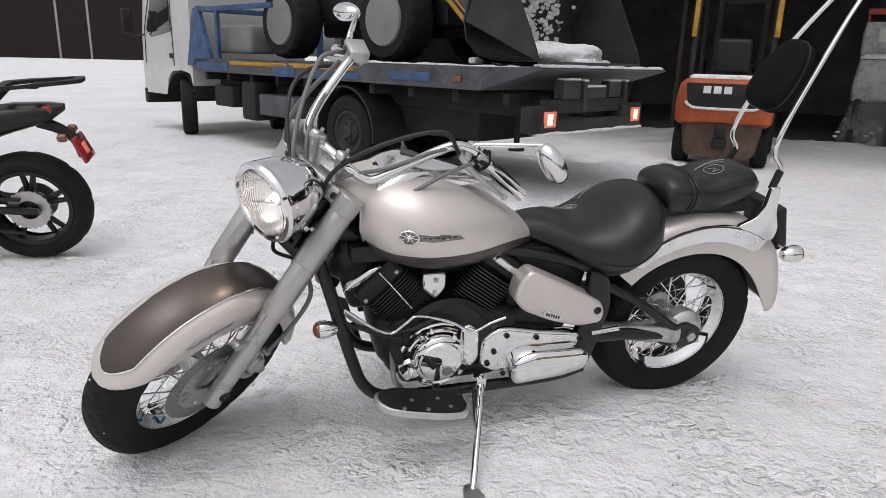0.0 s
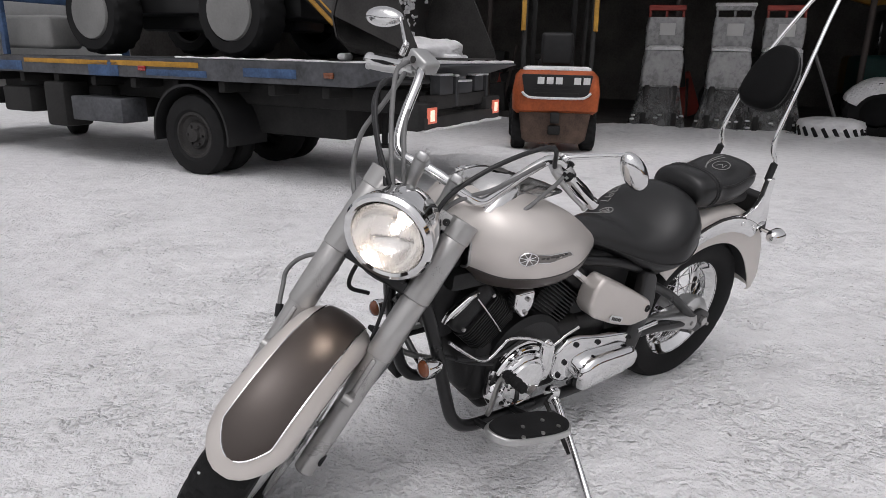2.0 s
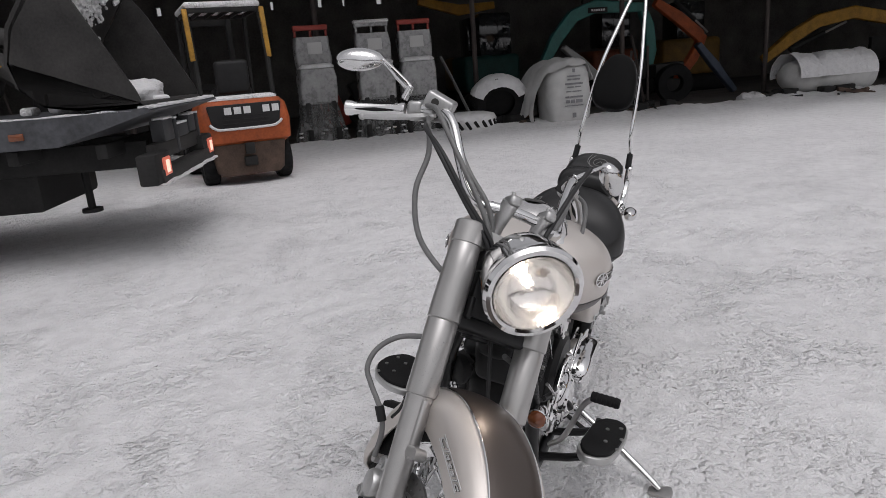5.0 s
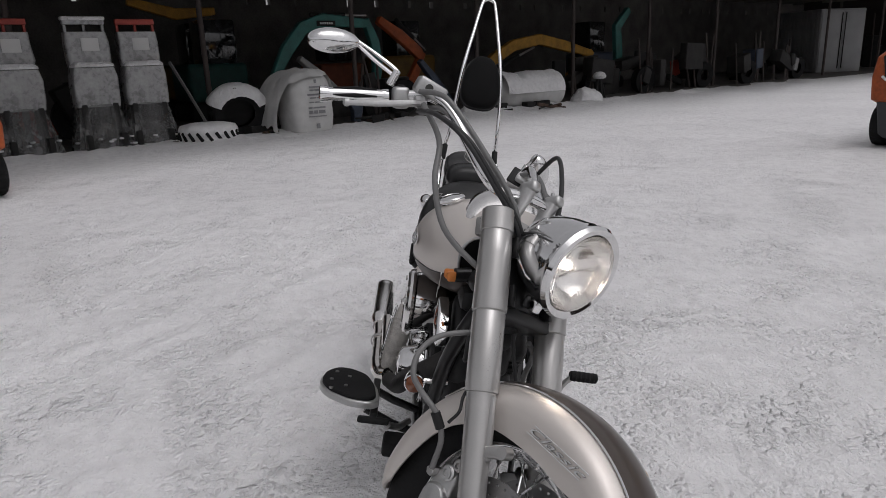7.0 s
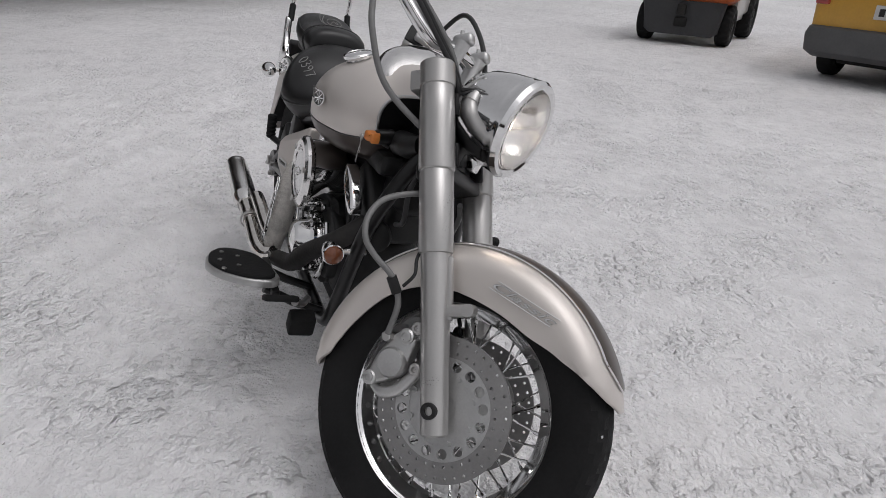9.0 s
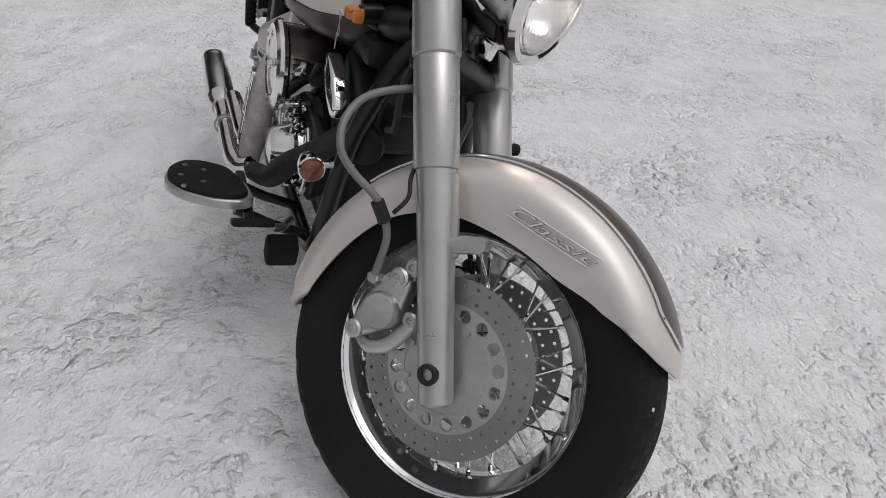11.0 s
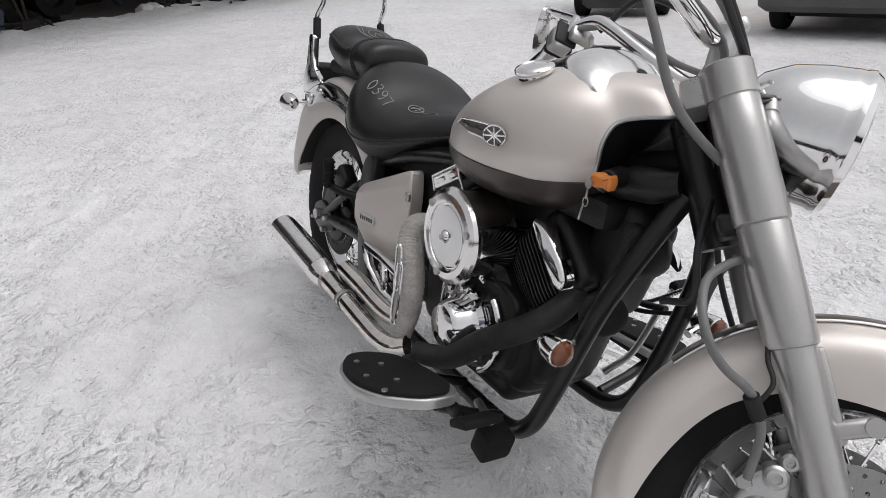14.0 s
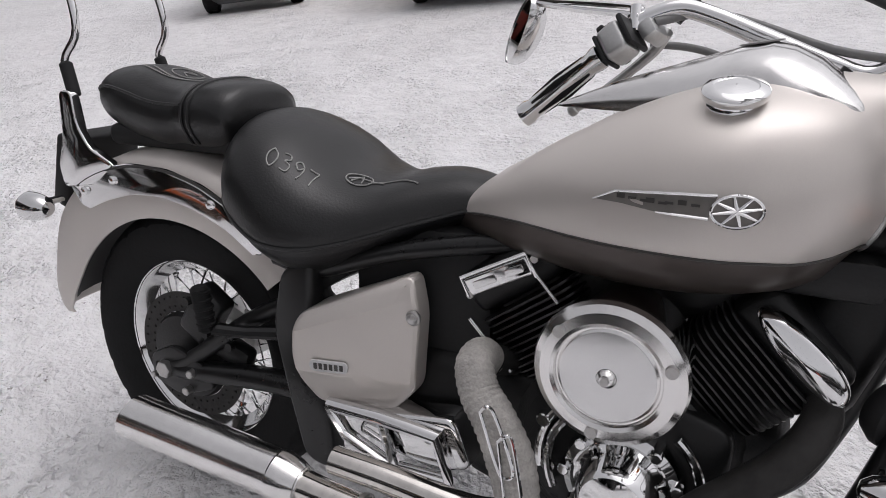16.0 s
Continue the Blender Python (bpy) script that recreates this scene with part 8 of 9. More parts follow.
# lugged tyre lying flat under snow, larger tyre standing behind it
o = thing("flat_tyre", put_at(shed(0.95, 0.05), 20), "lugged tyre lying flat, capped with snow", "tyre")
bm = bm_new()
lathe(bm, [(0.26, 0.0), (0.44, 0.0), (0.48, 0.06), (0.48, 0.24), (0.44, 0.30), (0.26, 0.30)], (0, 0, 0), (0, 0, 1), 80, False, lambda k, i: 0.05 if k in (2, 3) and (i // 2) % 3 == 0 else 0)
part("casing", bm, RUBBER, o, "", 30)
bm = bm_new()
lathe(bm, [(0.495, 0.17), (0.50, 0.25), (0.47, 0.32), (0.30, 0.36), (0.001, 0.37)], (0, 0, 0), (0, 0, 1), 60, False, lambda k, i: 0.03 * noise.noise(V(i * 0.7, k, 0)) + (0.05 if k == 0 and (i // 2) % 3 == 0 else 0))
part("snow_cap", bm, FRESH, o, "", 70)
bm = bm_new()
lathe(bm, [(0.465, 0.02), (0.492, 0.05), (0.495, 0.26)], (0, 0, 0), (0, 0, 1), 60, False, lambda k, i: 0.02 * noise.noise(V(i * 0.9, k, 7)))
part("snow_side", bm, FRESH, o, "", 70)
for i in range(20):
    a = 2 * math.pi * i / 20
    bm = bm_new()
    box(bm, (0, 0, 0), (0.05, 0.055, 0.17), 0.012, Matrix.Rotation(radians(32), 3, "X"))
    bmesh.ops.transform(bm, matrix=Matrix.Rotation(a, 4, "Z") @ Matrix.Translation((0.492, 0, 0.15)), verts=bm.verts)
    part("tread_lug", bm, RUBBER, o)
o = thing("standing_tyre", put_at(shed(1.72, 0.55), 10) @ Matrix.Diagonal((1.2, 1.2, 1.08, 1)), "big worn tyre standing on edge with snow on its crown", "tyre")
bm = bm_new()
lathe(bm, [(0.24, -0.16), (0.38, -0.19), (0.45, -0.14), (0.46, 0.0), (0.45, 0.14), (0.38, 0.19), (0.24, 0.16)], (0, 0, 0.45), V(0.75, 0.6, 0.22), 72, False, lambda k, i: 0.025 if 2 <= k <= 4 and (i // 2) % 2 else 0)
lathe(bm, [(0.25, -0.02), (0.25, 0.02)], (0, 0, 0.45), V(0.75, 0.6, 0.22), 40, True)
part("casing", bm, RUBBER, o, "", 30)
bm = bm_new()
fr = frame_of(V(0.75, 0.6, 0.22))
rows = []
for w, r in ((-0.215, 0.31), (-0.19, 0.41), (-0.10, 0.485), (0.0, 0.50), (0.10, 0.485), (0.19, 0.41), (0.215, 0.31)):
    row = []
    for t in np.linspace(0.35, math.pi - 0.35, 30):
        dirv = (fr.to_3x3() @ V(1, 0, 0)) * math.cos(t) + (fr.to_3x3() @ V(0, 1, 0)) * math.sin(t)
        row.append(V(0, 0, 0.45) + dirv * (r + 0.02 * noise.noise(V(t * 5, w * 9, 0))) + V(0.75, 0.6, 0.22).normalized() * w)
    rows.append(row)
rings(bm, rows, False)
part("snow_cap", bm, FRESH, o, "", 70)
bm = bm_new()
tube(bm, [shed(0.62, 0.62, 1.42), shed(0.86, 0.52, 0.85), shed(1.08, 0.42, 0.30)], 0.055, 4, flat=0.5)
cyl(bm, shed(1.08, 0.42, 0.32), shed(1.11, 0.41, 0.22), 0.05, seg=12)
tagged(finish("steel_beam", bm, HUBGREY), "grey steel beam leaning beside the wrapped machine", "beam")

# bulk bag with draped cloth
sack = thing("bulk_bag", put_at(shed(2.88, 0.05), math.degrees(math.atan2(-SHED_N.y, -SHED_N.x))), "white woven bulk bag with grey print and draped film", "bulk bag")
bm = bm_new()
rows = []
for z, k, pw in ((0.02, 0.92, 0.5), (0.08, 0.98, 0.5), (0.35, 1.03, 0.5), (0.7, 1.02, 0.55), (0.92, 0.98, 0.6), (1.04, 0.88, 0.7), (1.11, 0.70, 0.8), (1.15, 0.42, 0.9)):
    row = []
    for i in range(48):
        a = 2 * math.pi * i / 48
        c, s = math.cos(a), math.sin(a)
        q = V(0.46 * math.copysign(abs(c) ** pw, c) * k, 0.43 * math.copysign(abs(s) ** pw, s) * k, z)
        row.append(q + V(0.03 * noise.noise(q * 3.5), 0.03 * noise.noise(q * 3.5 + V(5, 0, 0)), 0))
    rows.append(row)
rings(bm, rows, True, True, True)
part("bag", bm, SACKCLOTH, sack, "", 60)
bm = bm_new()
rows = []
over = spline([V(0, -0.80, 0.18), V(0, -0.74, 0.48), V(0, -0.62, 0.84), V(0, -0.46, 1.06), V(0, -0.22, 1.17), V(0, 0.05, 1.20), V(0, 0.30, 1.15), V(0, 0.47, 0.98), V(0, 0.60, 0.76)], 5)
for i, q in enumerate(over):
    row = []
    for j in range(16):
        u = j / 15
        x = 0.40 - 0.95 * u - 0.10 * math.sin(i * 0.22)
        fold = 0.035 * noise.noise(V(x * 5, q.y * 5, 1)) + 0.03 * math.sin(x * 22 + 3 * noise.noise(V(0, q.y * 2, 4)))
        droop = 0.10 * max(0.0, 1 - u * 6) + 0.05 * noise.noise(V(q.y * 7, 2, 1)) * (u < 0.1)
        row.append(V(x, q.y + fold * 0.5, q.z + fold - droop))
    rows.append(row)
rings(bm, rows, False)
part("draped_film", bm, SACKCLOTH, sack, "dusty film thrown over the top and hanging to one side", 60)
bm = bm_new()
pm = Matrix(((0, 0, 1, 0.485), (0.85, 0, 0, 0), (0, 1, 0, 0), (0, 0, 0, 1)))
for z, ws, h in ((0.98, [0.06], 0.07), (0.88, [0.32], 0.03), (0.82, [0.10, 0.18], 0.03), (0.74, [0.42], 0.035), (0.68, [0.16, 0.14], 0.025), (0.60, [0.12, 0.22], 0.025), (0.50, [0.10, 0.30], 0.03), (0.42, [0.10, 0.10, 0.16], 0.06), (0.34, [0.44], 0.02), (0.16, [0.09], 0.09)):
    bars(bm, pm @ Matrix.Translation((0, z, 0)), ws, h, 0.02, 0.004)
part("print_bars", bm, SACKPRINT, sack)
bm = bm_new()
box(bm, (0.0, 0.06, 0.015), (1.1, 1.3, 0.05), 0.01)
tagged(finish("pallet", bm, SHED_POST, sack), "")


# excavator arms under the shed
def arm(o, name, pts, k, w, material, label="", d=0.18):
    """A box-section arm along (s, z) points, k metres into the shed."""
    bm = bm_new()
    n = len(pts)
    rows = []
    for i, (s, z) in enumerate(pts):
        a, b = pts[max(i - 1, 0)], pts[min(i + 1, n - 1)]
        t = Vector((b[0] - a[0], b[1] - a[1])).normalized()
        ww = w * (0.65 if i in (0, n - 1) else 1.0)
        row = []
        for u, v in ((-1, -1), (1, -1), (1, 1), (-1, 1)):
            row.append(shed(s - t.y * ww / 2 * u, k + d / 2 * v, z + t.x * ww / 2 * u))
        rows.append(row)
    rings(bm, rows, True, True, True)
    bmesh.ops.bevel(bm, geom=list(bm.edges), offset=0.02, segments=1, affect="EDGES")
    return part(name, bm, material, o, label, 30)


def ram(o, a, b, k, r=0.05):
    bm = bm_new()
    p, q = shed(a[0], k, a[1]), shed(b[0], k, b[1])
    cyl(bm, p, p.lerp(q, 0.6), r, seg=12)
    part("ram_barrel", bm, CHASSIS, o)
    bm = bm_new()
    cyl(bm, p.lerp(q, 0.55), q, r * 0.55, seg=10)
    part("ram_rod", bm, STEEL, o)


def machine_body(o, s, k, material, w=1.5, h=0.9):
    turn3 = Matrix((SHED_D, SHED_N, V(0, 0, 1))).transposed()
    for dk in (-0.55, 0.55):
        bm = bm_new()
        box(bm, shed(s, k + dk, 0.25), (2.0, 0.36, 0.48), 0.18, turn3, 4)
        part("track", bm, RUBBER, o)
    bm = bm_new()
    # body paint carries the shed's shade in its colour
    box(bm, shed(s - 0.2, k, 0.95), (w, 1.3, h), 0.12, turn3, 3)
    part("upper_body", bm, material, o)
    bm = bm_new()
    box(bm, shed(s + 0.1, k + 0.3, 1.9), (0.9, 0.8, 1.1), 0.08, turn3, 2)
    part("cabin", bm, DARK_GLASS, o)


I4 = Matrix.Identity(4)
ex = thing("excavator", I4, "teal mini excavator with its arm folded over the bulk bag", "excavator", "excavators")
machine_body(ex, 3.2, 5.2, SHADED_TEAL)
arm(ex, "boom", [(3.70, 1.05), (4.05, 1.62), (4.50, 2.12), (5.05, 2.30), (6.35, 2.22)], 3.0, 0.30, TEAL, "teal boom")
arm(ex, "stick", [(6.25, 2.32), (6.48, 1.8), (6.55, 1.2), (6.45, 0.70)], 3.0, 0.26, TEAL, "teal stick")
ram(ex, (4.75, 2.42), (6.3, 2.42), 3.0)
bm = bm_new()
box(bm, shed(5.1, 2.90, 2.22), (0.5, 0.02, 0.12), 0.004, turn)
part("name_plate", bm, CHASSIS, ex, "dark plate on the boom")
bm = bm_new()
bars(bm, Matrix.Translation(shed(5.1, 2.885, 2.22)) @ Matrix((SHED_D, V(0, 0, 1), -SHED_N)).transposed().to_4x4(), [0.04] * 6, 0.045, 0.02, 0.004)
part("plate_bars", bm, LETTER, ex)
ex2 = thing("excavator", I4, "grey steel digging arm lowered beside the bulk bag", "excavator", "excavators")
arm(ex2, "stick", [(3.35, 1.42), (3.75, 1.10), (4.25, 0.62), (4.55, 0.42)], 1.05, 0.17, HUBGREY, "grey stick with snow")
arm(ex2, "bucket_link", [(4.45, 0.55), (4.66, 0.30), (4.60, 0.03)], 1.05, 0.26, NAVY)
ex3 = thing("excavator", I4, "orange mini excavator with a dull blue stick", "excavator", "excavators")
machine_body(ex3, 6.9, 5.6, SHADED_ORANGE, 1.4, 0.7)
arm(ex3, "boom", [(6.9, 2.35), (7.55, 1.95), (8.15, 1.50), (8.25, 1.32)], 3.4, 0.30, ORANGE_PAINT, "orange boom")
arm(ex3, "dipper", [(8.30, 1.50), (8.0, 0.95), (7.5, 0.35)], 3.4, 0.26, ORANGE_PAINT)
arm(ex3, "stick", [(7.30, 1.28), (7.75, 0.80), (8.35, 0.12)], 2.2, 0.20, NAVY, "dull blue stick")
ram(ex3, (7.4, 2.35), (8.35, 1.55), 3.3)
ex4 = thing("excavator", I4, "yellow excavator with its arm bent over the snowy roll", "excavator", "excavators")
machine_body(ex4, 9.0, 5.2, SHADED_YELLOW, 1.8, 1.0)
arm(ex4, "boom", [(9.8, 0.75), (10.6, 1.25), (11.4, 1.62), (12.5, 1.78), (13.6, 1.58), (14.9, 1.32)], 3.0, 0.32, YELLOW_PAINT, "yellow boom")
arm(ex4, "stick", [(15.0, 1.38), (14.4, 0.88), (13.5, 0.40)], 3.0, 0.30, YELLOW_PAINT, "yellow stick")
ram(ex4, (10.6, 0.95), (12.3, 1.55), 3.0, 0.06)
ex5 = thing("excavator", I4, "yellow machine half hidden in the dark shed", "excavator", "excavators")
machine_body(ex5, 3.3, 6.6, SHADED_YELLOW, 1.4, 0.9)
ex6 = thing("excavator", I4, "blue-green arm standing upright in the dark", "excavator", "excavators")
machine_body(ex6, 17.6, 5.0, NAVY, 1.4, 0.8)
arm(ex6, "stick", [(16.35, 0.35), (16.4, 1.2), (16.3, 2.15), (16.9, 2.7)], 3.0, 0.34, TEAL, "blue-green stick")
ex7 = thing("excavator", I4, "yellow boom end behind the teal excavator", "excavator", "excavators")
arm(ex7, "boom", [(1.5, 2.9), (2.6, 2.62), (3.6, 2.7)], 6.0, 0.28, YELLOW_PAINT)

# snowed-in roll and pile beside it
roll = thing("wrapped_roll", put_at(shed(9.1, 0.45), math.degrees(math.atan2(SHED_D.y, SHED_D.x))), "thick wrapped roll lying under fresh snow", "roll")
bm = bm_new()
rows = []
for x, r in ((-0.85, 0.20), (-0.72, 0.30), (-0.4, 0.36), (-0.1, 0.36), (0.0, 0.44), (0.6, 0.46), (1.2, 0.46), (1.27, 0.42)):
    rows.append([V(x, r * math.cos(a) * (1 + 0.06 * noise.noise(V(x * 3, a * 2, 0))), 0.44 + r * math.sin(a) * (1 + 0.08 * noise.noise(V(x * 3, a * 2, 4)))) for a in np.linspace(0, 2 * math.pi, 36, endpoint=False)])
rings(bm, rows, True, True, True)
part("roll_body", bm, SACKCLOTH, roll, "", 60)
bm = bm_new()
rows = []
for x in np.linspace(-0.80, 1.22, 26):
    rows.append([V(x, 0.47 * math.cos(a), 0.46 + (0.47 + 0.05 * noise.noise(V(x * 4, a * 3, 2)) - (0.10 if -0.3 < x < 0 else 0)) * math.sin(a)) for a in np.linspace(-0.15 + 0.2 * noise.noise(V(x * 3, 0, 0)), math.pi + 0.1, 20)])
rings(bm, rows, False)
part("snow_cover", bm, FRESH, roll, "", 70)
snow_heap("snow_mound", shed(11.2, 0.0, 0.05), (0.55, 0.4, 0.38), 9, "white snow heap in front of the machines")
snow_heap("snow_mound", shed(7.2, 0.1, 0.02), (0.35, 0.3, 0.2), 5, "low snow heap beside the roll")
lp = thing("capped_stake", put_at(shed(12.2, 0.4), 0), "short dark stake bundle with a cap of snow", "stake")
bm = bm_new()
for k in range(5):
    a = k * 1.256
    tube(bm, [(0.18 * math.cos(a), 0.18 * math.sin(a), 0.0), (0.05 * math.cos(a), 0.05 * math.sin(a), 0.62)], 0.03, 8)
part("stakes", bm, CHASSIS, lp)
bm = bm_new()
lathe(bm, [(0.001, 0.60), (0.16, 0.62), (0.19, 0.68), (0.15, 0.76), (0.08, 0.80), (0.001, 0.81)], (0, 0, 0), (0, 0, 1), 24)
part("snow_cap", bm, FRESH, lp)


def scrap(s, k, seed, label, material):
    """Dark frames, wheels and sheets stacked under the roof."""
    rnd = random.Random(seed)
    o = thing("scrap_pile", I4, label, "scrap")
    for i in range(5):
        bm = bm_new()
        box(bm, shed(s + rnd.uniform(-1, 1), k + rnd.uniform(-0.4, 0.6), rnd.uniform(0.2, 1.1)), (rnd.uniform(0.2, 1.2), rnd.uniform(0.1, 0.7), rnd.uniform(0.2, 0.9)), 0.03, turn @ Matrix.Rotation(rnd.uniform(-0.4, 0.4), 3, "Y"))
        part("casing", bm, material if i == 1 else CHASSIS if i % 2 else DIRTY_STEEL, o)
    for i in range(4):
        bm = bm_new()
        x = s + rnd.uniform(-1.1, 1.1)
        tube(bm, [shed(x, k - 0.3, 0.0), shed(x + rnd.uniform(-0.3, 0.3), k - 0.2, rnd.uniform(0.8, 1.9))], 0.03, 6)
        part("rod", bm, SHED_POST, o)
    bm = bm_new()
    lathe(bm, [(0.2, -0.1), (0.42, -0.12), (0.45, 0), (0.42, 0.12), (0.2, 0.1)], shed(s + rnd.uniform(-0.6, 0.6), k - 0.2, 0.44), SHED_N + V(0.2, 0, 0.1), 36)
    part("old_tyre", bm, RUBBER, o)
    return o


for s, k, sd, mt, lb in ((13.8, 2.2, 3, DIRTY_STEEL, "dark scrap frames and a tyre under the roof"), (16.2, 1.6, 4, RED_PAINT, "rusty frames and a tyre beside the upright arm"), (19.0, 1.6, 5, RED_PAINT, "dark red farm frames stacked under the roof"), (22.0, 1.4, 6, NAVY, "dull blue frames and rods stacked under the roof"),
                           (25.5, 1.5, 7, CONTAINER, "pale casings stacked at the shed's far end"), (-4.5, 3.0, 8, RED_PAINT, "red machine parts in the shed behind the forklift"), (-7.5, 2.6, 9, DIRTY_STEEL, "dark machine parts in the shed's corner"), (-0.6, 3.2, 10, RED_PAINT, "dark red casings behind the wrapped machines"), (6.0, 2.2, 12, DIRTY_STEEL, "dark clutter below the teal arm")):
    scrap(s, k, sd, lb, mt)

def low_junk(s, k, seed, label):
    o = thing("junk_pile", Matrix.Translation(shed(s, k)), label, "junk")
    rnd = random.Random(seed)
    for i in range(9):
        bm = bm_new()
        a = rnd.uniform(0, 3.14)
        p = V(rnd.uniform(-0.6, 0.6), rnd.uniform(-0.4, 0.4), rnd.uniform(0.03, 0.12))
        d = V(math.cos(a), math.sin(a), rnd.uniform(-0.25, 0.25)) * rnd.uniform(0.15, 0.45)
        tube(bm, [p - d, p + d], rnd.uniform(0.018, 0.045), 6)
        part("scrap_bar", bm, (CHASSIS, DIRTY_STEEL, RUSTED)[i % 3], o)
    for i in range(3):
        bm = bm_new()
        box(bm, (rnd.uniform(-0.4, 0.4), rnd.uniform(-0.3, 0.3), 0.10), (rnd.uniform(0.15, 0.4), rnd.uniform(0.15, 0.3), 0.2), 0.02, Matrix.Rotation(rnd.uniform(0, 3), 3, "Z"))
        part("scrap_block", bm, CHASSIS, o)
    return o


low_junk(7.9, 0.25, 31, "low pile of dark bars beside the snowy roll")
low_junk(9.3, -0.05, 32, "dark bars lying half in the snow before the roll")
low_junk(5.0, 0.5, 33, "dark scrap under the teal arm")
low_junk(2.1, 0.45, 34, "dark scrap beside the bulk bag")

# container at the shed's far end
ct = thing("container", put_at((35.4, -4.9), 28.0), "pale grey steel container with double doors", "container")
bm = bm_new()
box(bm, (1.6, -1.2, 1.48), (3.2, 2.4, 2.9), 0.04)
hull = part("hull", bm, CONTAINER, ct)
for k in range(14):
    bm = bm_new()
    box(bm, (0.2 + 0.22 * k, 0.01, 1.48), (0.10, 0.05, 2.6), 0.01)
    part("rib", bm, CONTAINER, hull)
for y in (-0.61, -1.79):
    bm = bm_new()
    box(bm, (-0.02, y, 1.48), (0.05, 1.12, 2.7), 0.02)
    part("door", bm, CONTAINER, ct)
for y in (-1.1, -1.3):
    bm = bm_new()
    cyl(bm, (-0.06, y, 0.2), (-0.06, y, 2.75), 0.025, seg=8)
    part("lock_bar", bm, CHASSIS, ct)

# yellow delivery van
van = thing("van", put_at((4.85, -2.24), -48.6), "yellow delivery van with a grey plastic rear bumper", "van")
bm = bm_new()
rows = []
for z, w, x0 in ((0.36, 0.80, 0.02), (0.55, 0.845, 0.0), (0.95, 0.86, 0.0), (1.30, 0.83, 0.03), (1.72, 0.72, 0.12), (1.80, 0.62, 0.20)):
    x1 = lerp([0.36, 0.95, 1.3, 1.8], [4.05, 4.0, 3.0, 2.5], z)
    rows.append([V(x, y, z) for x, y in rounded([(x0, -w), (x1, -w), (x1, w), (x0, w)], 0.10, 5)])
rings(bm, rows, True, True, True)
vb = part("body", bm, VAN_YELLOW, van, "yellow painted body", 45)
bm = bm_new()
rows = []
for z, w, x0 in ((0.24, 0.80, 0.02), (0.30, 0.86, -0.06), (0.46, 0.875, -0.08), (0.53, 0.86, -0.05), (0.55, 0.84, -0.01)):
    rows.append([V(x, y, z) for x, y in rounded([(x0, -w), (0.45, -w), (0.45, w), (x0, w)], 0.14, 6)])
rings(bm, rows, True, True, True)
part("rear_bumper", bm, VAN_GREY, van, "scuffed grey bumper")
for sg in (-1, 1):
    bm = bm_new()
    box(bm, (0.0, sg * 0.76, 0.92), (0.10, 0.13, 0.34), 0.02)
    tl = part("tail_lamp", bm, REDLENS, van, "red and white tail lamp")
    bm = bm_new()
    box(bm, (-0.052, sg * 0.76, 0.90), (0.008, 0.115, 0.10), 0.003)
    part("clear_lens", bm, PAPER, tl)
    for x in (0.62, 3.2):
        road_wheel(van, (x, sg * 0.74, 0.30), 0.30, 0.18, 0.19, DIRTY_STEEL, 0, "wheel", (0, 1, 0), sg)
bm = bm_new()
box(bm, (-0.006, 0, 0.72), (0.02, 0.54, 0.13), 0.004)
part("number_plate", bm, PAPER, van, "number plate with plain dark bars")
bm = bm_new()
bars(bm, Matrix(((0, 0, -1, -0.017), (-1, 0, 0, 0), (0, 1, 0, 0.72), (0, 0, 0, 1))), [0.05] * 7, 0.07, 0.018, 0.002)
part("plate_bars", bm, CHASSIS, van)
bm = bm_new()
box(bm, (0.005, 0, 1.42), (0.03, 1.1, 0.42), 0.02, Matrix.Rotation(radians(10), 3, "Y"))
part("rear_window", bm, DARK_GLASS, van)
bm = bm_new()
box(bm, (2.0, 0, 0.25), (3.4, 1.2, 0.16), 0.02)
part("underbody", bm, CHASSIS, van)
bm = bm_new()
box(bm, (-0.003, 0, 1.0), (0.006, 0.008, 0.9), 0)
part("door_gap", bm, CHASSIS, van)

# black naked motorcycle parked at the edge
MB = put_at((-2.44, 4.06), 197.0) @ pose(-0.075, 0.10, 0) @ pose(0, 0, 0, -8, 0, 0)
mb = thing("sport_motorcycle", MB, "black naked motorcycle with a luggage rack and red plate holder", "motorcycle")


def mp_(name, bm, material, label="", parent=None, smooth=35):
    return part(name, bm, material, parent or mb, label, smooth)


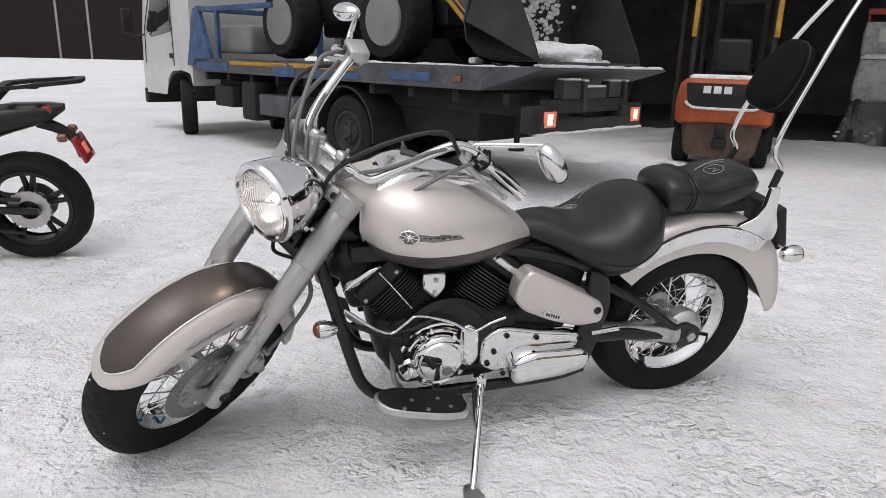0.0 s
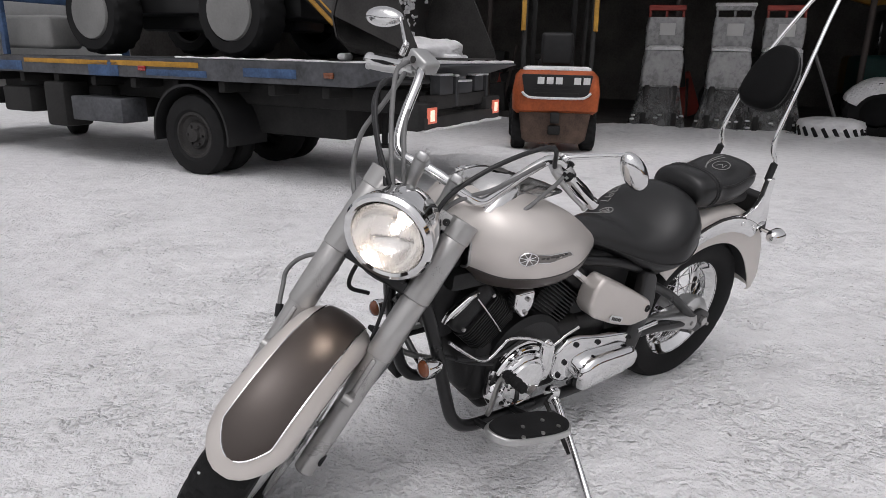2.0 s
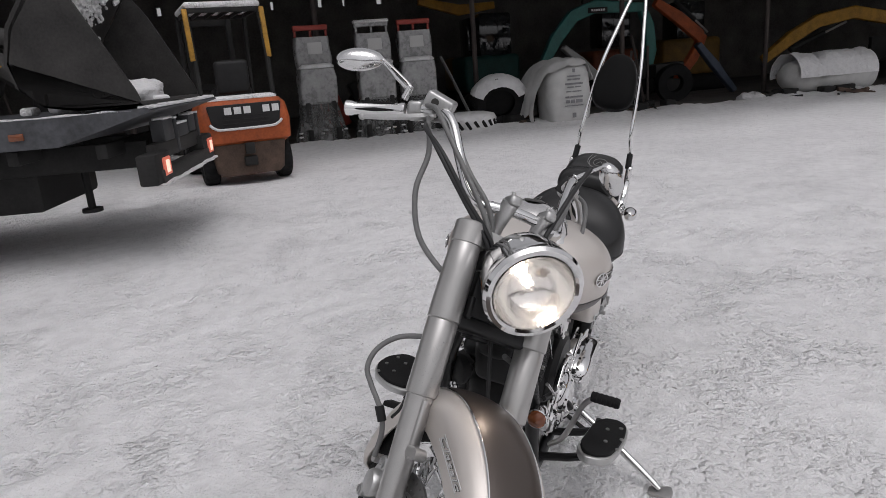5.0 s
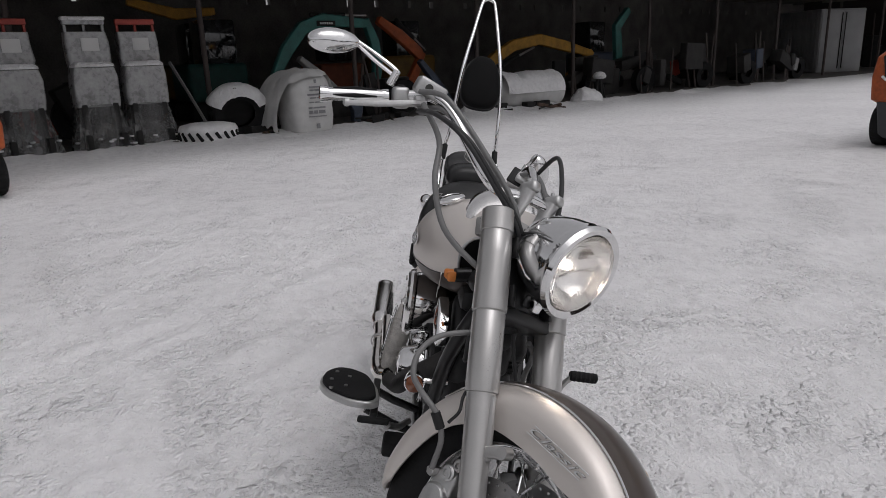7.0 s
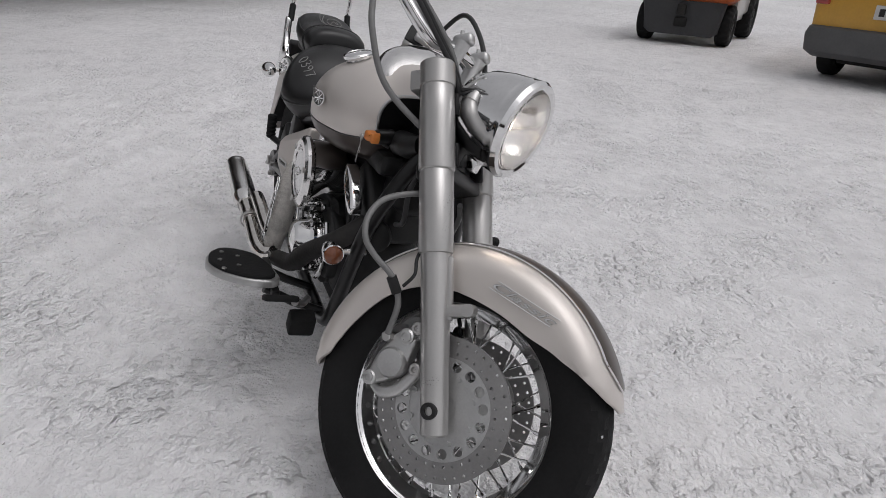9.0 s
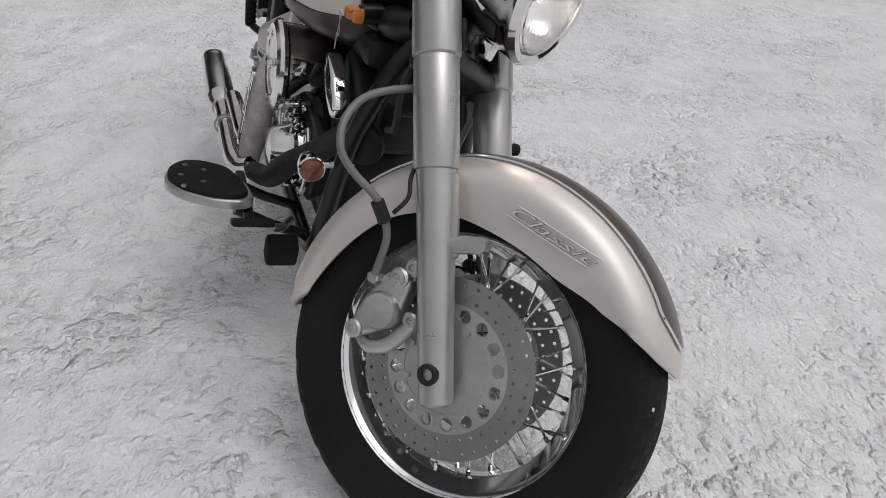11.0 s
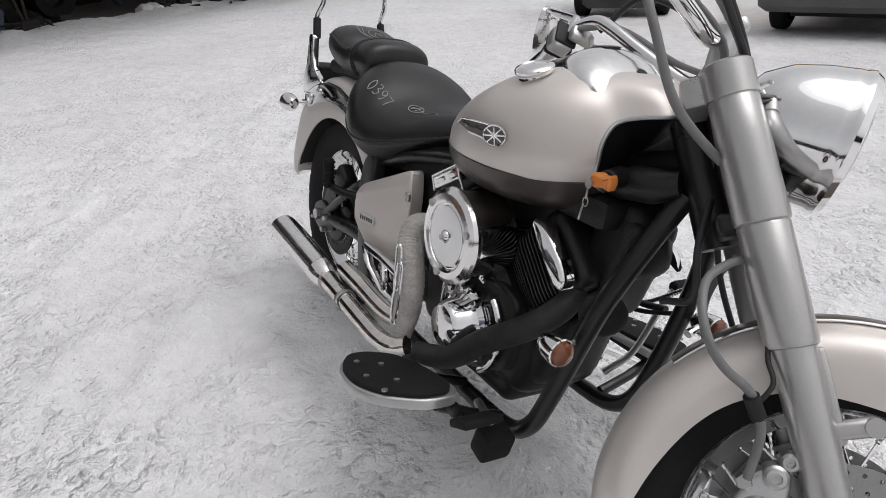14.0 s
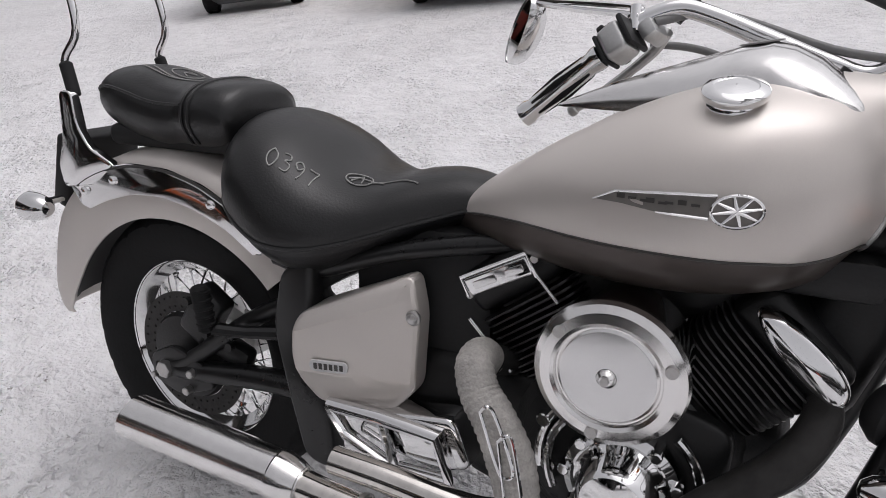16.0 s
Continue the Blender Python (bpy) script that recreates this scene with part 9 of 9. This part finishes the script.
for x, R, W in ((0.0, 0.315, 0.17), (1.42, 0.30, 0.12)):
    bm = bm_new()
    h = W / 2
    lathe(bm, [(0.215, -h * 0.75), (0.23, -h * 0.95), (R - 0.06, -h), (R - 0.03, -h * 0.85), (R - 0.008, -h * 0.5), (R, 0), (R - 0.008, h * 0.5), (R - 0.03, h * 0.85), (R - 0.06, h), (0.23, h * 0.95), (0.215, h * 0.75)], (x, 0, R), (0, 1, 0), 80, False, lambda k, i: 0.006 if 3 <= k <= 7 and (i + k * 2) % 9 == 0 else 0)
    w = mp_("wheel", bm, RUBBER, "black tyre with snow on it", None, 30)
    bm = bm_new()
    lathe(bm, [(0.195, -h * 0.7), (0.218, -h * 0.8), (0.218, h * 0.8), (0.195, h * 0.7), (0.19, 0)], (x, 0, R), (0, 1, 0), 48)
    for k in range(5):
        a = 2 * math.pi * k / 5 + 0.3
        for da in (-0.16, 0.16):
            tube(bm, [(x + 0.05 * math.cos(a), 0, R + 0.05 * math.sin(a)), (x + 0.20 * math.cos(a + da), 0, R + 0.20 * math.sin(a + da))], [0.02, 0.014], 8)
    lathe(bm, [(0.03, -0.07), (0.06, -0.06), (0.06, 0.06), (0.03, 0.07)], (x, 0, R), (0, 1, 0), 24, True)
    mp_("rim", bm, BLACK, "", w)
bm = bm_new()
lathe(bm, [(0.055, 0.075), (0.115, 0.075), (0.115, 0.085), (0.055, 0.085)], (0, 0, 0.315), (0, 1, 0), 44, False, lambda k, i: 0.008 if k in (1, 2) and i % 2 else 0)
cyl(bm, (0, 0.06, 0.315), (0, 0.12, 0.315), 0.018, seg=6)
mp_("sprocket", bm, STEEL, "steel chain sprocket")
bm = bm_new()
lathe(bm, [(0.055, -0.075), (0.11, -0.075), (0.11, -0.08), (0.055, -0.08)], (0, 0, 0.315), (0, 1, 0), 40)
mp_("brake_disc", bm, STEEL)
for sg in (-1, 1):
    bm = bm_new()
    tube(bm, [(-0.06, sg * 0.115, 0.315), (0.15, sg * 0.115, 0.33), (0.55, sg * 0.10, 0.40)], [0.03, 0.034, 0.04], 10, flat=0.6)
    mp_("swingarm", bm, BLACK)
bm = bm_new()
box(bm, (0.28, 0.10, 0.405), (0.5, 0.03, 0.012), 0.002, Matrix.Rotation(radians(-6), 3, "Y"))
box(bm, (0.28, 0.10, 0.225), (0.5, 0.025, 0.012), 0.002, Matrix.Rotation(radians(-10), 3, "Y"))
mp_("chain", bm, DIRTY_STEEL)
bm = bm_new()
rows = []
for x, w, z0, z1 in ((-0.24, 0.03, 0.86, 0.90), (-0.16, 0.075, 0.80, 0.905), (0.0, 0.095, 0.75, 0.90), (0.25, 0.12, 0.66, 0.86), (0.55, 0.14, 0.60, 0.82)):
    rows.append([V(x, w * math.copysign(abs(math.sin(a)) ** 0.7, math.sin(a)), (z0 + z1) / 2 + (z1 - z0) / 2 * math.cos(a)) for a in np.linspace(0, 2 * math.pi, 24, endpoint=False)])
rings(bm, rows, True, True, True)
mp_("tail_section", bm, BLACK, "black tail section and seat")
bm = bm_new()
box(bm, (-0.13, 0, 0.865), (0.13, 0.13, 0.055), 0.02, Matrix.Rotation(radians(10), 3, "Y"), 3)
mp_("tail_light", bm, REDLENS, "red tail light")
bm = bm_new()
rk = rounded([(-0.36, -0.06), (-0.36, 0.06), (-0.05, 0.11), (0.06, 0.10), (0.06, -0.10), (-0.05, -0.11)], 0.03)
rows = [[V(x, y, 0.985 + x * -0.10) for x, y in rk], [V(x, y, 1.005 + x * -0.10) for x, y in rk]]
rows += [[V(-0.15 + (p.x + 0.15) * 0.78, p.y * 0.72, p.z) for p in rows[1]], [V(-0.15 + (p.x + 0.15) * 0.78, p.y * 0.72, p.z) for p in rows[0]]]
rings(bm, rows, True, loop=True)
for y in (-0.07, 0.07):
    tube(bm, [(0.02, y, 0.98), (0.10, y, 0.90), (0.2, y, 0.86)], 0.012, 8)
box(bm, (-0.12, 0, 0.995), (0.05, 0.14, 0.016), 0.004)
mp_("luggage_rack", bm, PLASTIC, "black luggage rack")
bm = bm_new()
tube(bm, [(-0.10, 0, 0.80), (-0.20, 0, 0.76), (-0.27, 0, 0.70), (-0.295, 0, 0.60)], [0.035, 0.03, 0.028, 0.02], 10, 4)
mp_("mudguard_bracket", bm, PLASTIC)
bm = bm_new()
box(bm, (-0.305, 0.0, 0.655), (0.02, 0.20, 0.15), 0.008, Matrix.Rotation(radians(24), 3, "Y"))
pl = mp_("number_plate", bm, REDLENS, "small red plate with a faintly glowing reflector")
# no lamp: the reflector's own glow replaces light thrown back
bm = bm_new()
box(bm, (-0.318, 0.0, 0.655), (0.006, 0.06, 0.065), 0.003, Matrix.Rotation(radians(24), 3, "Y"))
mp_("reflector", bm, LIT_RED, "", pl)
for sg in (-1, 1):
    bm = bm_new()
    tube(bm, [(-0.235, sg * 0.03, 0.735), (-0.235, sg * 0.09, 0.735)], 0.009, 8)
    lathe(bm, [(0.001, -0.03), (0.02, -0.02), (0.024, 0.0), (0.02, 0.02), (0.001, 0.03)], (-0.235, sg * 0.11, 0.735), (1, 0, 0), 16)
    mp_("blinker", bm, AMBER)
bm = bm_new()
box(bm, (0.72, 0, 0.50), (0.50, 0.34, 0.46), 0.08, None, 3)
mp_("engine", bm, ENGINE)
bm = bm_new()
rows = []
for x, w, z0, z1 in ((0.55, 0.10, 0.74, 0.84), (0.70, 0.15, 0.74, 0.96), (0.95, 0.17, 0.76, 1.0), (1.10, 0.10, 0.82, 0.98)):
    rows.append([V(x, w * math.sin(a), (z0 + z1) / 2 + (z1 - z0) / 2 * math.cos(a)) for a in np.linspace(0, 2 * math.pi, 24, endpoint=False)])
rings(bm, rows, True, True, True)
mp_("fuel_tank", bm, BLACK)
for sg in (-1, 1):
    bm = bm_new()
    tube(bm, [(1.42, sg * 0.09, 0.30), (1.15, sg * 0.09, 0.98)], 0.027, 12)
    mp_("fork_leg", bm, BLACK)
bm = bm_new()
tube(bm, [(1.02, -0.38, 1.06), (1.12, -0.2, 1.05), (1.15, 0, 1.02), (1.12, 0.2, 1.05), (1.02, 0.38, 1.06)], 0.014, 10, 4)
mp_("handlebar", bm, BLACK)
bm = bm_new()
tube(bm, [(0.62, 0.16, 0.30), (0.55, 0.26, 0.14), (0.52, 0.31, 0.045)], 0.014, 8)
mp_("side_stand", bm, BLACK)

# plain walls that close the yard
def far_scrap(p, seed, label, material):
    o = thing("scrap_heap", Matrix.Translation(p), label, "scrap")
    rnd = random.Random(seed)
    for i in range(7):
        bm = bm_new()
        s = (0.5 + rnd.random(), 0.6 + rnd.random() * 1.2, 0.6 + rnd.random() * 1.3)
        box(bm, (rnd.uniform(-0.8, 0.8), rnd.uniform(-1.6, 1.6), s[2] / 2), s, 0.06, Matrix.Rotation(rnd.uniform(-0.5, 0.5), 3, "Z"))
        part("casing", bm, material if i % 3 == 1 else CHASSIS, o)
    for i in range(6):
        bm = bm_new()
        y = rnd.uniform(-1.8, 1.8)
        tube(bm, [(-0.9, y, 0), (-0.8, y + rnd.uniform(-0.4, 0.4), rnd.uniform(1.6, 3.4))], 0.05, 6)
        part("rod", bm, SHED_POST, o)
    return o


def long_wall(name, p, q, h, material, label, posts=0):
    p, q = Vector((*p, 0)), Vector((*q, 0))
    d = (q - p)
    t = Matrix((d.normalized(), V(0, 0, 1).cross(d.normalized()), V(0, 0, 1))).transposed()
    bm = bm_new()
    box(bm, (p + q) / 2 + V(0, 0, h / 2 - 0.1), (d.length, 0.3, h), 0, t)
    w = tagged(finish(name, bm, material), label, "wall", kind="structure")
    return w, t, d.normalized()


w, t, d = long_wall("wall_west", (-75, 62), (-28, 96), 9, BROWN_WALL, "far brown sheet-metal hall with pale door posts")
n = V(0, 0, 1).cross(d)
for s in (8.0, 12.0, 20.0, 24.0, 31.7, 35.0, 43.0, 47.0):
    bm = bm_new()
    box(bm, V(-75, 62, 4.0) + d * s - n * 0.2, (0.24, 0.12, 8.4), 0.01, t)
    part("door_post", bm, CONTAINER, w)
w, t, d = long_wall("wall_east", (47, -6), (40, -46), 8, BROWN_WALL, "brown sheet-metal hall beyond the container")
n = V(0, 0, 1).cross(d)
for s in np.arange(2.0, 38, 2.6):
    bm = bm_new()
    box(bm, V(47, -6, 3.9) + d * s - n * 0.2, (0.16, 0.10, 7.8), 0.01, t)
    part("door_post", bm, SHED_POST, w)
for s, k, sd, mt, lb in ((4.0, 0, 21, DIRTY_STEEL, "dark scrap frames standing before the brown hall"), (7.0, 0, 22, RED_PAINT, "rusty red frames standing before the brown hall"), (10.5, 0, 23, DIRTY_STEEL, "dark machine frames before the brown hall")):
    far_scrap(V(44.5, -6, 0) + d * s, sd, lb, mt)
# two walls never in view, added to put dark bands into the chrome
long_wall("wall_south", (40, -46), (-40, -34), 5, BROWN_WALL, "unseen brown wall added behind the yard for dark chrome reflections")
long_wall("wall_far", (-40, -34), (-75, 62), 5, BROWN_WALL, "unseen brown wall added at the yard's side for dark chrome reflections")
